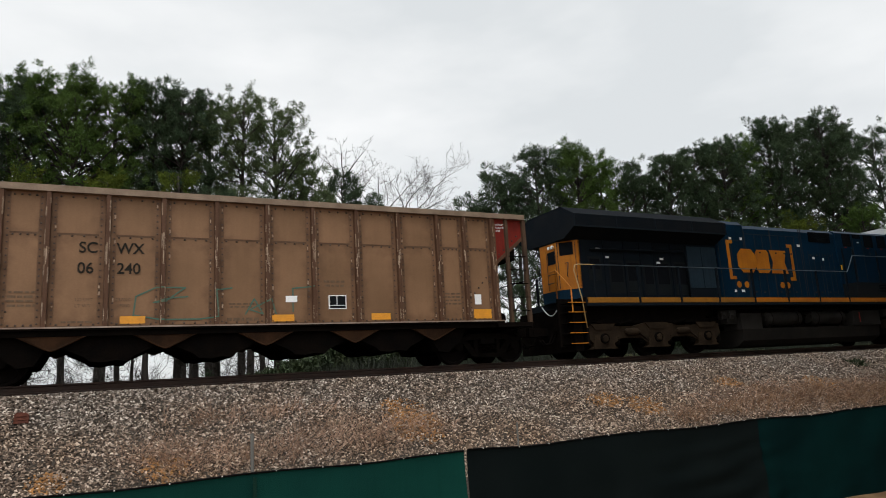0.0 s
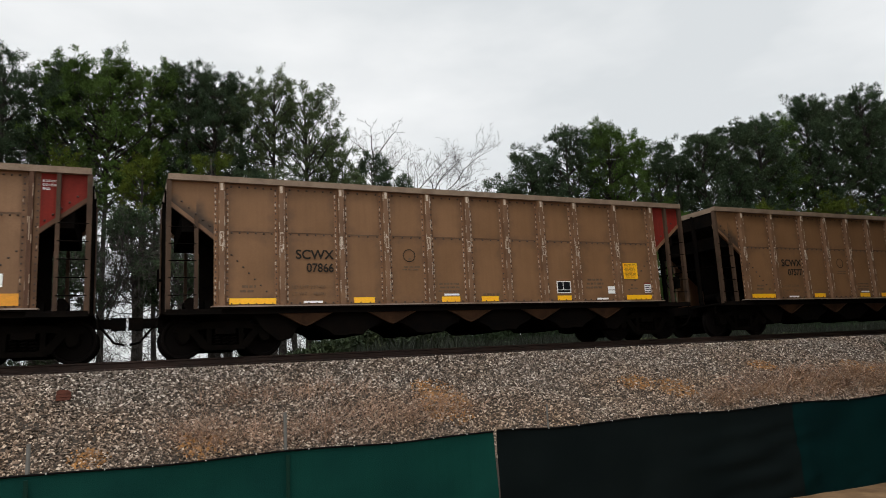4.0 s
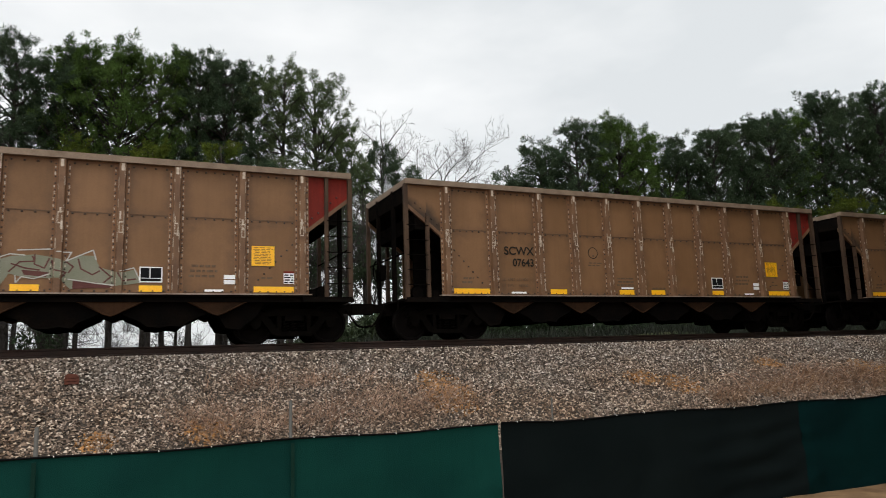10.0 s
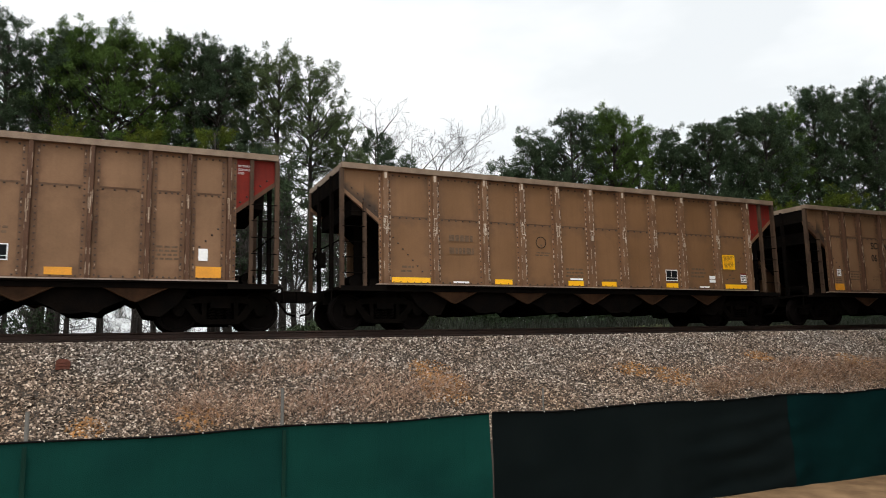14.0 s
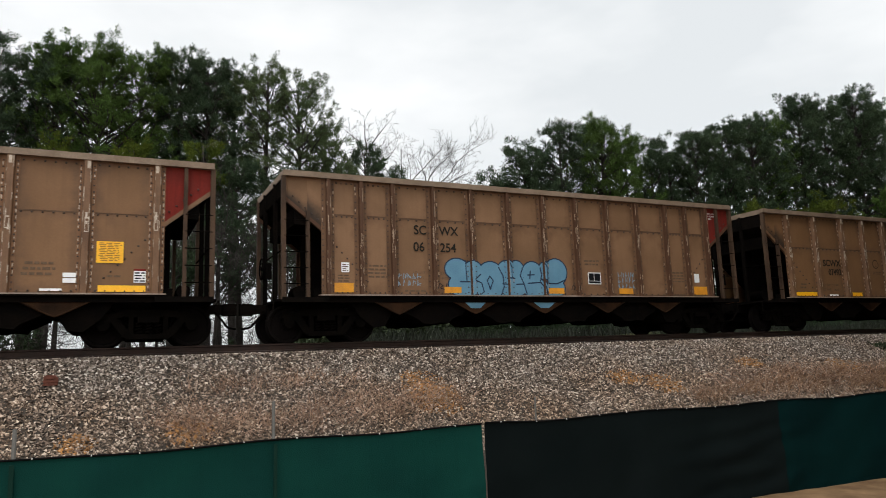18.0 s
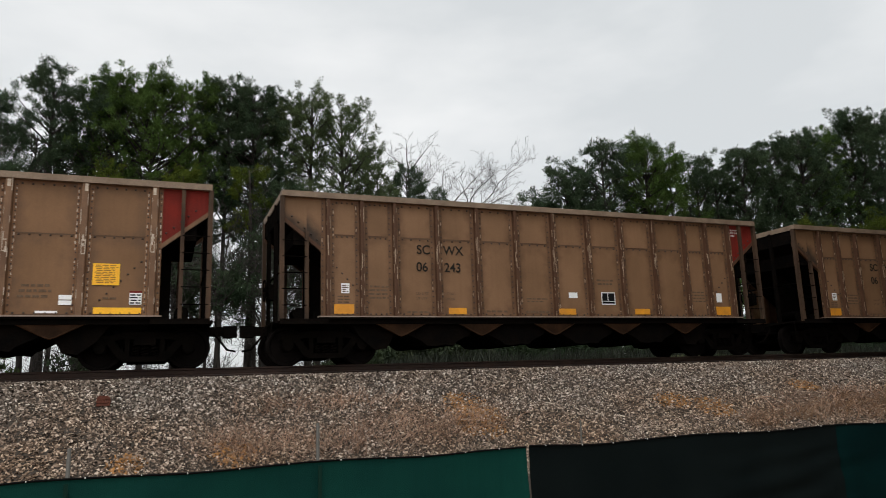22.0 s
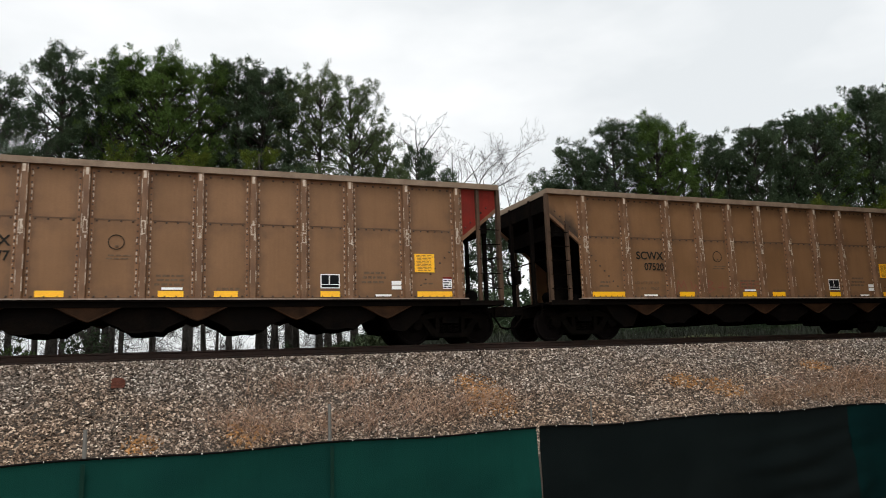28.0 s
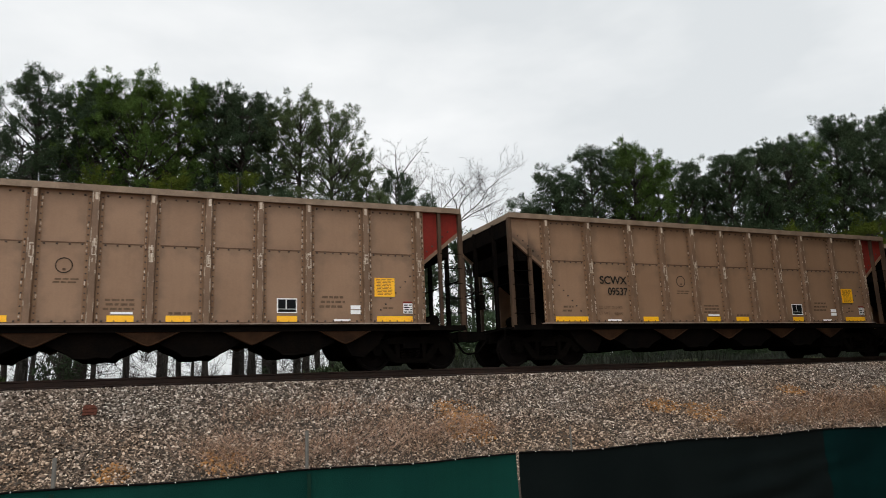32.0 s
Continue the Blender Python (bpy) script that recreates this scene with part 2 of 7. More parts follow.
# pale because the lip's lit upper edge is painted into the colour
M_LIP = mk("lit_pale_sill_lip", (0.315, 0.2475, 0.195), 0.6, 0.0, (0.15, 0.09, 0.06), 1.8, 0.9, 0, 0.15, 0.1, 40)
M_SCUFF = mk("bare_scuffed_metal", (0.5544, 0.4704, 0.378), 0.6, 0.0, (0.3528, 0.2688, 0.1932), 9, 0.9, 0, 0.15, 0.1, 50)
M_SCUFF_DULL = mk("dull_scratched_steel", (0.432, 0.324, 0.228), 0.65, 0.0, (0.288, 0.198, 0.132), 9, 0.9, 0, 0.15, 0.1, 50)
M_RED = mk("faded_red_paint", (0.1875, 0.0192, 0.0125), 0.7, 0.0, (0.12, 0.0192, 0.0137), 1.6, 0.8, 0.25, 0.08, 0.06, 30, False, 0.12)
# underframe and truck colours are darkened: shade below the car is put into them
M_GRIME = mk("grimy_shade_dark_underframe", (0.0045, 0.004, 0.0037), 1.0, 0.0, (0.009, 0.0065, 0.005), 3, 0.7, 0, 0.2, 0.25, 25, False, 0.0)
M_CHUTE = mk("dusty_brown_chute", (0.0455, 0.0209, 0.0094), 0.8, 0.0, (0.0124, 0.0063, 0.0033), 1.8, 0.9, 0.2, 0.12, 0.15, 25, False, 0.1)
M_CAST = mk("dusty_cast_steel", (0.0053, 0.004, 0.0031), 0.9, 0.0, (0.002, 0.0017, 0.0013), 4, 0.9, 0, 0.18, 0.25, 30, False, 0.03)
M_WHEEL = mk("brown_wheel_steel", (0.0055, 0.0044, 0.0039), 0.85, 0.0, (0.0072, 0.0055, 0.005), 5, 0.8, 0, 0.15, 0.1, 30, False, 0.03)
M_YELLOW = mk("yellow_reflective_strip", (0.98, 0.52, 0.008), 0.45, 0.0, (0.92, 0.44, 0.008), 4, 0.8, 0, 0.08, 0.05, 40)
M_ORANGE = mk("faded_orange_patch", (0.74, 0.31, 0.012), 0.6, 0.0, (0.56, 0.23, 0.02), 4, 0.9, 0, 0.1, 0.05, 40)
M_WHITE = mk("white_decal", (0.90, 0.90, 0.89), 0.5, 0.0, (0.78, 0.78, 0.77), 6, 0.6, 0, 0.06, 0.03, 40)
M_BLACK = mk("black_decal", (0.010, 0.011, 0.012), 0.7, 0.0, None, 6, 0.5, 0, 0.1, 0.03, 40, False, 0.05)
M_NOTICE = mk("brown_print_on_yellow", (0.36, 0.17, 0.012), 0.6, 0.0, None, 6, 0.5, 0, 0.1, 0)
M_INK = mk("dark_stencil_paint", (0.016, 0.015, 0.012), 0.8, 0.0, (0.034, 0.029, 0.023), 9, 0.7, 0, 0.15, 0.03, 60, False, 0.08)
M_FAINT = mk("worn_small_stencil", (0.1066, 0.0675, 0.0432), 0.8, 0.0, (0.169, 0.1125, 0.072), 14, 0.9, 0, 0.15, 0.03, 60, False, 0.1)

M_RAIL = mk("rusty_rail_steel", (0.0253, 0.0092, 0.0036), 0.85, 0.0, (0.0126, 0.0049, 0.0022), 3, 0.8, 0, 0.2, 0.2, 30)
M_TIE = mk("creosoted_timber", (0.05, 0.038, 0.03), 0.9, 0.0, None, 3, 0.8, 0, 0.2, 0.3, 25)
M_BRICK = mk("broken_red_brick", (0.1234, 0.0349, 0.0179), 0.9, 0.0, (0.0785, 0.0238, 0.0138), 9, 0.9, 0, 0.2, 0.4, 60)
M_GREEN_SCREEN = mk("green_mesh_screen", (0.0047, 0.0382, 0.0296), 0.8, 0.0, (0.0035, 0.0265, 0.0228), 0.9, 0.9, 0.12, 0.10, 0.25, 90, False, 0.03)
M_BLACK_SCREEN = mk("black_mesh_screen", (0.0025, 0.0048, 0.005), 0.8, 0.0, (0.0047, 0.0076, 0.0076), 0.9, 0.9, 0, 0.10, 0.25, 90, False, 0.05)
M_TEAL_SCREEN = mk("dark_teal_mesh_screen", (0.0014, 0.0135, 0.0132), 0.8, 0.0, (0.001, 0.008, 0.0085), 0.9, 0.9, 0.1, 0.10, 0.25, 90, False, 0.03)
M_POSTSHADE = mk("post_darkened_green_mesh", (0.0045, 0.027, 0.019), 0.8, 0.0, None, 2, 0.8, 0.1, 0.1, 0.2, 90, False, 0.1)
M_HEM = mk("black_webbing_hem", (0.005, 0.005, 0.005), 0.9, 0.0, None, 4, 0.5, 0, 0.1, 0.1, 60, False, 0.05)
M_FPOST = mk("dull_grey_post", (0.0842, 0.0784, 0.0675), 0.7, 0.2, (0.0594, 0.0546, 0.0457), 5, 0.8, 0, 0.1, 0.1, 50)
M_TIEWHITE = mk("white_plastic_tie", (0.7, 0.7, 0.68), 0.5, 0.0, None, 5, 0.4, 0, 0.05, 0, 50)
M_WEED = mk("dark_green_weeds", (0.0205, 0.0386, 0.0104), 0.8, 0.0, (0.0419, 0.0534, 0.0168), 1.2, 0.9, 0, 0.2, 0, 30, 0.35)
# the weeds' green, darkened to hold the shade behind the cars
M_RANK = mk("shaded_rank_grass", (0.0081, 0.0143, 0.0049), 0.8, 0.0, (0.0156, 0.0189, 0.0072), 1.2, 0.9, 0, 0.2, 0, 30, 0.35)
M_MATTED = mk("matted_brown_stalks", (0.3055, 0.1778, 0.1), 0.9, 0.0, (0.1625, 0.0914, 0.0525), 1.5, 0.9, 0, 0.2, 0, 30, 0.35)
M_STALK = mk("dry_grey_brown_stalks", (0.46, 0.292, 0.2024), 0.9, 0.0, (0.2668, 0.1566, 0.1012), 1.5, 0.9, 0, 0.2, 0, 30, 0.35)


def smooth(a, b, x):
    t = min(1.0, max(0.0, (x - a) / (b - a)))
    return t * t * (3 - 2 * t)


def lie(x, y):
    """Height of the ground."""
    if y < -7.8:
        z = -3.1 + 1.1 * smooth(-10.0, -17.0, y) if y > -17 else -2.0
        return z + 0.04 * noise.noise((x * 0.6, y * 0.6, 0))
    if y < -2.3:
        return max(-3.1, -0.25 - 0.55 * (-2.3 - y)) + 0.05 * noise.noise((x * 0.5, y * 0.7, 3)) * smooth(-2.3, -3.0, y)
    if y < 2.3:
        return -0.25
    low = max(-2.3, -0.25 - 0.6 * (y - 2.3))
    bank = smooth(1.0, 9.0, x - 0.25 * (y - 6)) * smooth(3.6, 6.5, y)
    return low + bank * (-low + 0.15 + 0.25 * noise.noise((x * 0.25, y * 0.25, 7))) * (1 - 0.75 * smooth(16, 60, y))


# one sheet of ground that reaches the horizon, finer near the track
gx = [-2500, -900, -300, -120, -60, -40] + [-30 + i * 0.8 for i in range(140)] + [86, 100, 140, 220, 400, 900, 2500]
gy = [-2500, -600, -150, -60, -35, -25, -20, -17, -15, -13, -11.5, -10, -9, -8.4] + [-7.8 + 0.35 * i for i in range(29)] + [2.7, 3.2, 3.8, 4.4, 5, 5.7, 6.5, 7.5, 9, 11, 14, 18, 25, 35, 50, 80, 150, 400, 1000, 2500]
g = Geo()
g.v = [(x, y, lie(x, y)) for y in gy for x in gx]
n = len(gx)
g.f = [(j * n + i, j * n + i + 1, (j + 1) * n + i + 1, (j + 1) * n + i) for j in range(len(gy) - 1) for i in range(n - 1)]
g.s = [True] * len(g.f)


def ground_material():
    """Sandy dirt before the fence, grey gravel on the bank, green and brown litter behind the track."""
    m = bpy.data.materials.new("dirt_gravel_and_grass")
    m.use_nodes = True
    N, L = m.node_tree.nodes, m.node_tree.links
    b = N["Principled BSDF"]
    b.inputs["Roughness"].default_value = 0.95
    b.inputs["Specular IOR Level"].default_value = 0.2
    tc = N.new("ShaderNodeTexCoord")
    sep = N.new("ShaderNodeSeparateXYZ")
    L.new(tc.outputs["Object"], sep.inputs[0])

    def ramp2(src, a, c, inp):
        r = N.new("ShaderNodeMapRange")
        r.inputs[1].default_value, r.inputs[2].default_value = a, c
        L.new(src, r.inputs[0])
        L.new(r.outputs[0], inp)

    def tones(scale, c1, c2):
        t = N.new("ShaderNodeTexNoise")
        t.inputs["Scale"].default_value = scale
        t.inputs["Detail"].default_value = 8
        L.new(tc.outputs["Object"], t.inputs["Vector"])
        r = N.new("ShaderNodeValToRGB")
        r.color_ramp.elements[0].position, r.color_ramp.elements[1].position = 0.35, 0.65
        r.color_ramp.elements[0].color, r.color_ramp.elements[1].color = (*c1, 1), (*c2, 1)
        L.new(t.outputs["Fac"], r.inputs[0])
        return r.outputs[0]

    dirt = tones(2.0, (0.13, 0.076, 0.038), (0.235, 0.145, 0.074))
    # gravel bed darkened to stand for shade in the gaps between stones
    stone = tones(30.0, (0.026, 0.020, 0.016), (0.062, 0.050, 0.039))
    grass = tones(1.5, (0.02, 0.032, 0.010), (0.052, 0.052, 0.021))
    m1, m2 = N.new("ShaderNodeMixRGB"), N.new("ShaderNodeMixRGB")
    ramp2(sep.outputs["Y"], -8.4, -7.4, m1.inputs[0])
    L.new(dirt, m1.inputs[1])
    L.new(stone, m1.inputs[2])
    ramp2(sep.outputs["Y"], 2.6, 3.6, m2.inputs[0])
    L.new(m1.outputs[0], m2.inputs[1])
    L.new(grass, m2.inputs[2])
    L.new(m2.outputs[0], b.inputs["Base Color"])
    return m


solid("ground", g, ground_material(), "sandy dirt, gravel bank and grassy ground beside the railway", "ground", "", "structure")

# ---------------------------------------------------------------- loose stone of the track bed
STAINS = [(-0.5, -4.8, 0.3, 0.26), (6.1, -4.0, 0.55, 0.75), (5.9, -3.5, 0.3, 0.3), (11.3, -3.9, 0.5, 0.3), (12.3, -4.2, 0.5, 0.4), (16.1, -3.5, 0.5, 0.25), (1.2, -4.7, 0.4, 0.35), (19.5, -3.9, 0.6, 0.4)]


def stone_material():
    m = bpy.data.materials.new("grey_tan_crushed_stone")
    m.use_nodes = True
    N, L = m.node_tree.nodes, m.node_tree.links
    b = N["Principled BSDF"]
    b.inputs["Roughness"].default_value = 0.9
    b.inputs["Specular IOR Level"].default_value = 0.3
    gi = N.new("ShaderNodeNewGeometry")
    r = N.new("ShaderNodeValToRGB")
    el = r.color_ramp.elements
    el[0].position, el[0].color = 0.0, (0.043, 0.033, 0.026, 1)
    el[1].position, el[1].color = 1.0, (0.590, 0.540, 0.480, 1)
    for p, c in ((0.25, (0.104, 0.080, 0.062, 1)), (0.5, (0.171, 0.137, 0.113, 1)), (0.75, (0.274, 0.226, 0.189, 1))):
        e = el.new(p)
        e.color = c
    L.new(gi.outputs["Random Per Island"], r.inputs[0])
    tc = N.new("ShaderNodeTexCoord")
    t = N.new("ShaderNodeTexNoise")
    t.inputs["Scale"].default_value = 0.7
    t.inputs["Detail"].default_value = 4
    L.new(tc.outputs["Object"], t.inputs["Vector"])
    rr = N.new("ShaderNodeMapRange")
    rr.inputs[1].default_value, rr.inputs[2].default_value = 0.35, 0.65
    rr.inputs[4].default_value = 0.5
    L.new(t.outputs["Fac"], rr.inputs[0])
    mx = N.new("ShaderNodeMixRGB")
    mx.blend_type = "MULTIPLY"
    mx.inputs[2].default_value = (0.93, 0.74, 0.58, 1)
    sep, foot, add = N.new("ShaderNodeSeparateXYZ"), N.new("ShaderNodeMapRange"), N.new("ShaderNodeMath")
    L.new(tc.outputs["Object"], sep.inputs[0])
    L.new(sep.outputs["Y"], foot.inputs[0])
    foot.inputs[1].default_value, foot.inputs[2].default_value = -2.6, -4.6
    foot.inputs[4].default_value = 0.45
    add.use_clamp = True
    L.new(rr.outputs[0], add.inputs[0])
    L.new(foot.outputs[0], add.inputs[1])
    L.new(add.outputs[0], mx.inputs[0])
    L.new(r.outputs[0], mx.inputs[1])
    L.new(mx.outputs[0], b.inputs["Base Color"])
    return m


M_STONE = stone_material()
M_RUSTSTONE = mk("rust_stained_stone", (0.2878, 0.1313, 0.0333), 0.9, 0.0, (0.2015, 0.0952, 0.0333), 2, 0.9, 0, 0.15, 0, 30, 0.45)


SOIL = [(13.4, -4.6, 0.7, 0.3), (15.2, -4.2, 1.3, 0.5), (17.2, -4.2, 1.5, 0.6), (19.6, -4.3, 1.6, 0.6), (22.0, -4.1, 1.2, 0.5), (1.3, -4.5, 0.5, 0.25)]
M_SOILSTONE = mk("brown_soil_crumbs", (0.153, 0.088, 0.0551), 0.95, 0.0, (0.0918, 0.0551, 0.0367), 2, 0.9, 0, 0.2, 0, 30, 0.4)


def stones(count, xr, yr, size, seed, keep=None):
    """Crushed stone: six-cornered lumps strewn over the ground."""
    rng = np.random.default_rng(seed)
    base = np.array([(1, 0, -0.4), (0, 1, -0.4), (-1, 0, -0.4), (0, -1, -0.4), (0.2, 0.1, 0.8)], float)
    tri = np.array([(0, 1, 4), (1, 2, 4), (2, 3, 4), (3, 0, 4)])
    # denser where the bank is near the camera
    x = rng.uniform(*xr, count)
    y = rng.uniform(*yr, count)
    if keep is not None:
        k = keep(x, y)
        x, y = x[k], y[k]
    c = len(x)
    z = np.array([lie(a, b) for a, b in zip(x, y)]) + rng.uniform(-0.005, 0.025, c)
    s = size * rng.uniform(0.6, 1.4, (c, 1, 1)) * rng.uniform(0.6, 1.3, (c, 1, 3)) * np.array((1.15, 1.0, 0.8))
    v = base[None] * s + rng.normal(0, 0.24, (c, 5, 3)) * s
    turn = rng.uniform(0, 3.1416, c)
    q = np.stack([np.cos(turn), rng.normal(0, 0.22, c), rng.normal(0, 0.22, c), np.sin(turn)], 1)
    q /= np.linalg.norm(q, axis=1, keepdims=True)
    w, a, b, d = q.T
    rot = np.stack([1 - 2 * (b * b + d * d), 2 * (a * b - d * w), 2 * (a * d + b * w), 2 * (a * b + d * w), 1 - 2 * (a * a + d * d), 2 * (b * d - a * w), 2 * (a * d - b * w), 2 * (b * d + a * w), 1 - 2 * (a * a + b * b)], 1).reshape(c, 3, 3)
    v = np.einsum("nij,nkj->nki", rot, v) + np.stack([x, y, z], 1)[:, None]
    f = (tri[None] + 5 * np.arange(c)[:, None, None]).reshape(-1, 3)
    return soup(v.reshape(-1, 3), f)


def soup(v, f, name="mesh"):
    """A triangle mesh from two arrays."""
    me = bpy.data.meshes.new(name)
    me.vertices.add(len(v))
    me.vertices.foreach_set("co", np.asarray(v, np.float32).ravel())
    me.loops.add(len(f) * 3)
    me.loops.foreach_set("vertex_index", np.asarray(f, np.int32).ravel())
    me.polygons.add(len(f))
    me.polygons.foreach_set("loop_start", np.arange(0, len(f) * 3, 3, dtype=np.int32))
    me.update(calc_edges=True)
    return me


def in_stain(x, y, patches=STAINS):
    k = np.zeros(len(x), bool)
    for cx, cy, rx, ry in patches:
        k |= ((x - cx) / rx) ** 2 + ((y - cy) / ry) ** 2 < np.random.default_rng(3).uniform(0.1, 1.4, len(x))
    return k


for nm, me, mat, lab in (
    ("ballast", stones(165000, (-5, 26), (-5.9, -0.95), 0.026, 1), M_STONE, "grey and tan crushed stone ballast on the track bank"),
    ("ballast", stones(30000, (26, 66), (-5.6, -0.95), 0.045, 2), M_STONE, "grey crushed stone ballast farther along the bank"),
    ("ballast", stones(6000, (-20, 60), (-0.65, 2.6), 0.05, 4), M_STONE, "grey crushed stone between and behind the rails"),
    ("stained_ballast", stones(60000, (-2, 22), (-5.6, -2.9), 0.031, 5, in_stain), M_RUSTSTONE, "patches of orange rust-stained ballast stones"),
    ("soil_crumbs", stones(52000, (-1, 24), (-5.2, -3.2), 0.028, 6, lambda x, y: in_stain(x, y, SOIL)), M_SOILSTONE, "brown soil crumbs among the ballast stones"),
):
    me.materials.append(mat)
    tagged(new(nm, me), lab, "gravel", "", "stuff")

# ---------------------------------------------------------------- track
RAIL = [(-0.037, 0.0), (0.037, 0.0), (0.037, -0.035), (0.009, -0.05), (0.009, -0.145), (0.07, -0.165), (0.07, -0.186), (-0.07, -0.186), (-0.07, -0.165), (-0.009, -0.145), (-0.009, -0.05), (-0.037, -0.035)]
track = thing("railway_track", "rusty steel rails on dark timber ties in ballast", "track", "", "structure")
for y in (-0.755, 0.755):
    part("rail", Geo().prism([(y + a, b) for a, b in RAIL], -400, 700, "x"), M_RAIL, track, "rust-brown steel rail")
tie_mesh = Geo().box(-0.115, 0.115, -1.3, 1.3, -0.36, -0.188).mesh("tie")
for i in range(190):
    part("tie", tie_mesh, M_TIE, track).location = (-24 + 0.51 * i, 0, 0)

# ---------------------------------------------------------------- fence with fabric screens
def fence_y(x):
    return -7.85 - 0.04 * x


POSTS = [-10.1, -7.05, -4.0, -1.03, 2.0, 5.06, 8.18, 11.24, 14.3, 17.4, 20.5, 23.6, 26.7, 29.8]
TALL = {-4.0: -1.05, -1.03: -1.10, 2.0: -0.95}  # posts that stand up above the screens
fence = thing("screened_fence", "low fence hung with green and black mesh screens", "fence")
for i, x in enumerate(POSTS):
    y = fence_y(x) + 0.03
    part("post", Geo().tube([(x, y, -3.35), (x, y, TALL.get(x, -1.5))], 0.024, 10), M_FPOST, fence, "thin galvanised steel post")
part("post", Geo().tube([(6.1, fence_y(6.1) + 0.05, -3.35), (6.1, fence_y(6.1) + 0.05, -1.12)], 0.014, 8), M_FPOST, fence, "thin steel stake")


def screen(x0, x1, name, mat, label, seed):
    """A hung sheet with gentle folds and a sagging hem."""
    nx, nz = int((x1 - x0) / 0.09), 22
    vs = []
    for j in range(nz + 1):
        for i in range(nx + 1):
            x = x0 + (x1 - x0) * i / nx
            near = min(abs(x - p) for p in POSTS)
            top = -1.45 - 0.035 * smooth(0.1, 1.5, near) + 0.015 * noise.noise((x * 0.9, seed, 1))
            h = j / nz
            z = top - h * (1.68 + 0.04 * noise.noise((x * 0.7, seed, 5)))
            pull = 0.02 * math.sin(26 * (h + 0.09 * (x - 10.5)) + 3 * noise.noise((x * 0.8, h * 3, seed))) * smooth(2.2, 0.2, abs(x - 10.2)) * smooth(0.05, 0.3, h) if x > 5.15 else 0.0
            tug = pull + 0.035 * noise.noise((x * 1.1 + h * 1.5, h * 2.2, seed)) + 0.016 * noise.noise((x * 3.2 + h * 6, h * 9, seed + 9)) * h
            vs.append((x, fence_y(x) - 0.035 - 0.05 * smooth(0, 1, h) * (1 - smooth(0.0, 0.5, near)) + tug, z))
    gg = Geo()
    w = nx + 1
    gg.v = vs + [(x, y + 0.006, z) for x, y, z in vs]
    m = len(vs)
    gg.f = [(j * w + i, j * w + i + 1, (j + 1) * w + i + 1, (j + 1) * w + i) for j in range(nz) for i in range(nx)]
    gg.f += [tuple(k + m for k in q) for q in gg.f]
    gg.s = [True] * len(gg.f)
    sc = part(name, gg, mat, fence, label)
    hem = Geo().tube([(x, y - 0.012, z) for x, y, z in vs[:w:4]] + [(vs[w - 1][0], vs[w - 1][1] - 0.012, vs[w - 1][2])], 0.013, 6)
    part("hem", hem, M_HEM, sc, "black webbing hem")
    for k in range(int((x1 - x0) / 0.6)):
        i = min(nx, int((0.3 + 0.6 * k) / 0.09))
        x, y, z = vs[i]
        part("zip_tie", Geo().box(x - 0.006, x + 0.006, y - 0.03, y + 0.02, z - 0.006, z + 0.010), M_TIEWHITE, sc)


def seam_band(x):
    """Dark strip added to stand for a post showing through the mesh."""
    g = Geo()
    for j in range(12):
        z = -1.50 - 0.14 * j
        y = fence_y(x) - 0.105 + 0.02 * noise.noise((x, z, 4))
        g.box(x - 0.024 + 0.008 * noise.noise((z, x, 2)), x + 0.024, y, y + 0.012, z - 0.14, z)
    part("seam_band", g, M_POSTSHADE, fence, "dark strip standing for the post behind the screen")


screen(-10.1, 2.05, "green_screen", M_GREEN_SCREEN, "dark green mesh screen", 2.0)
screen(2.025, 5.10, "green_screen", M_GREEN_SCREEN, "dark green mesh screen", 3.0)
screen(5.14, 11.22, "black_screen", M_BLACK_SCREEN, "black mesh screen", 5.0)
for x in (-4.0, -1.03, 2.0):
    seam_band(x)
screen(11.205, 29.8, "teal_screen", M_TEAL_SCREEN, "dark teal mesh screen", 8.0)
# wire mesh that shows in the slit between two screens, and the wires of the fence
wire = Geo()
for k in range(34):
    z = -1.45 - 0.05 * k
    y = fence_y(5.15) + 0.0
    wire.tube([(5.08, y, z), (5.13, y - 0.012, z - 0.025), (5.19, y, z - 0.05)], 0.004, 4)
    wire.tube([(5.19, y, z), (5.13, y + 0.012, z - 0.025), (5.08, y, z - 0.05)], 0.004, 4)
part("chain_link", wire, M_FPOST, fence, "strip of galvanised chain link")

brick = Geo().prism([(-0.11, -0.09), (-0.105, 0.085), (-0.055, 0.105), (0.065, 0.095), (0.118, 0.045), (0.108, -0.09)], -0.06, 0.08, "y")
for z0, z1, a, b in ((-0.085, -0.045, -0.122, 0.12), (-0.03, 0.012, -0.118, 0.126), (0.03, 0.066, -0.115, 0.112)):
    brick.prism([(a, z0), (a + 0.004, z1), (b - 0.01, z1 + 0.004), (b, z0 + 0.006)], -0.082, -0.05, "y")
solid("brick_fragment", brick, M_BRICK, "broken red-brown ribbed brick lying on the ballast", "brick").location = (-1.0, -3.12, -0.62)

# ---------------------------------------------------------------- coal hopper cars
PITCH, HALF = 16.18, 7.377
TOP, CHORD, SILL = 4.082, 3.944, 1.114


def U(x):
    """From metres along the car's side to the car's own x, which is 0 at its middle."""
    return x - HALF


class Kind:
    pass


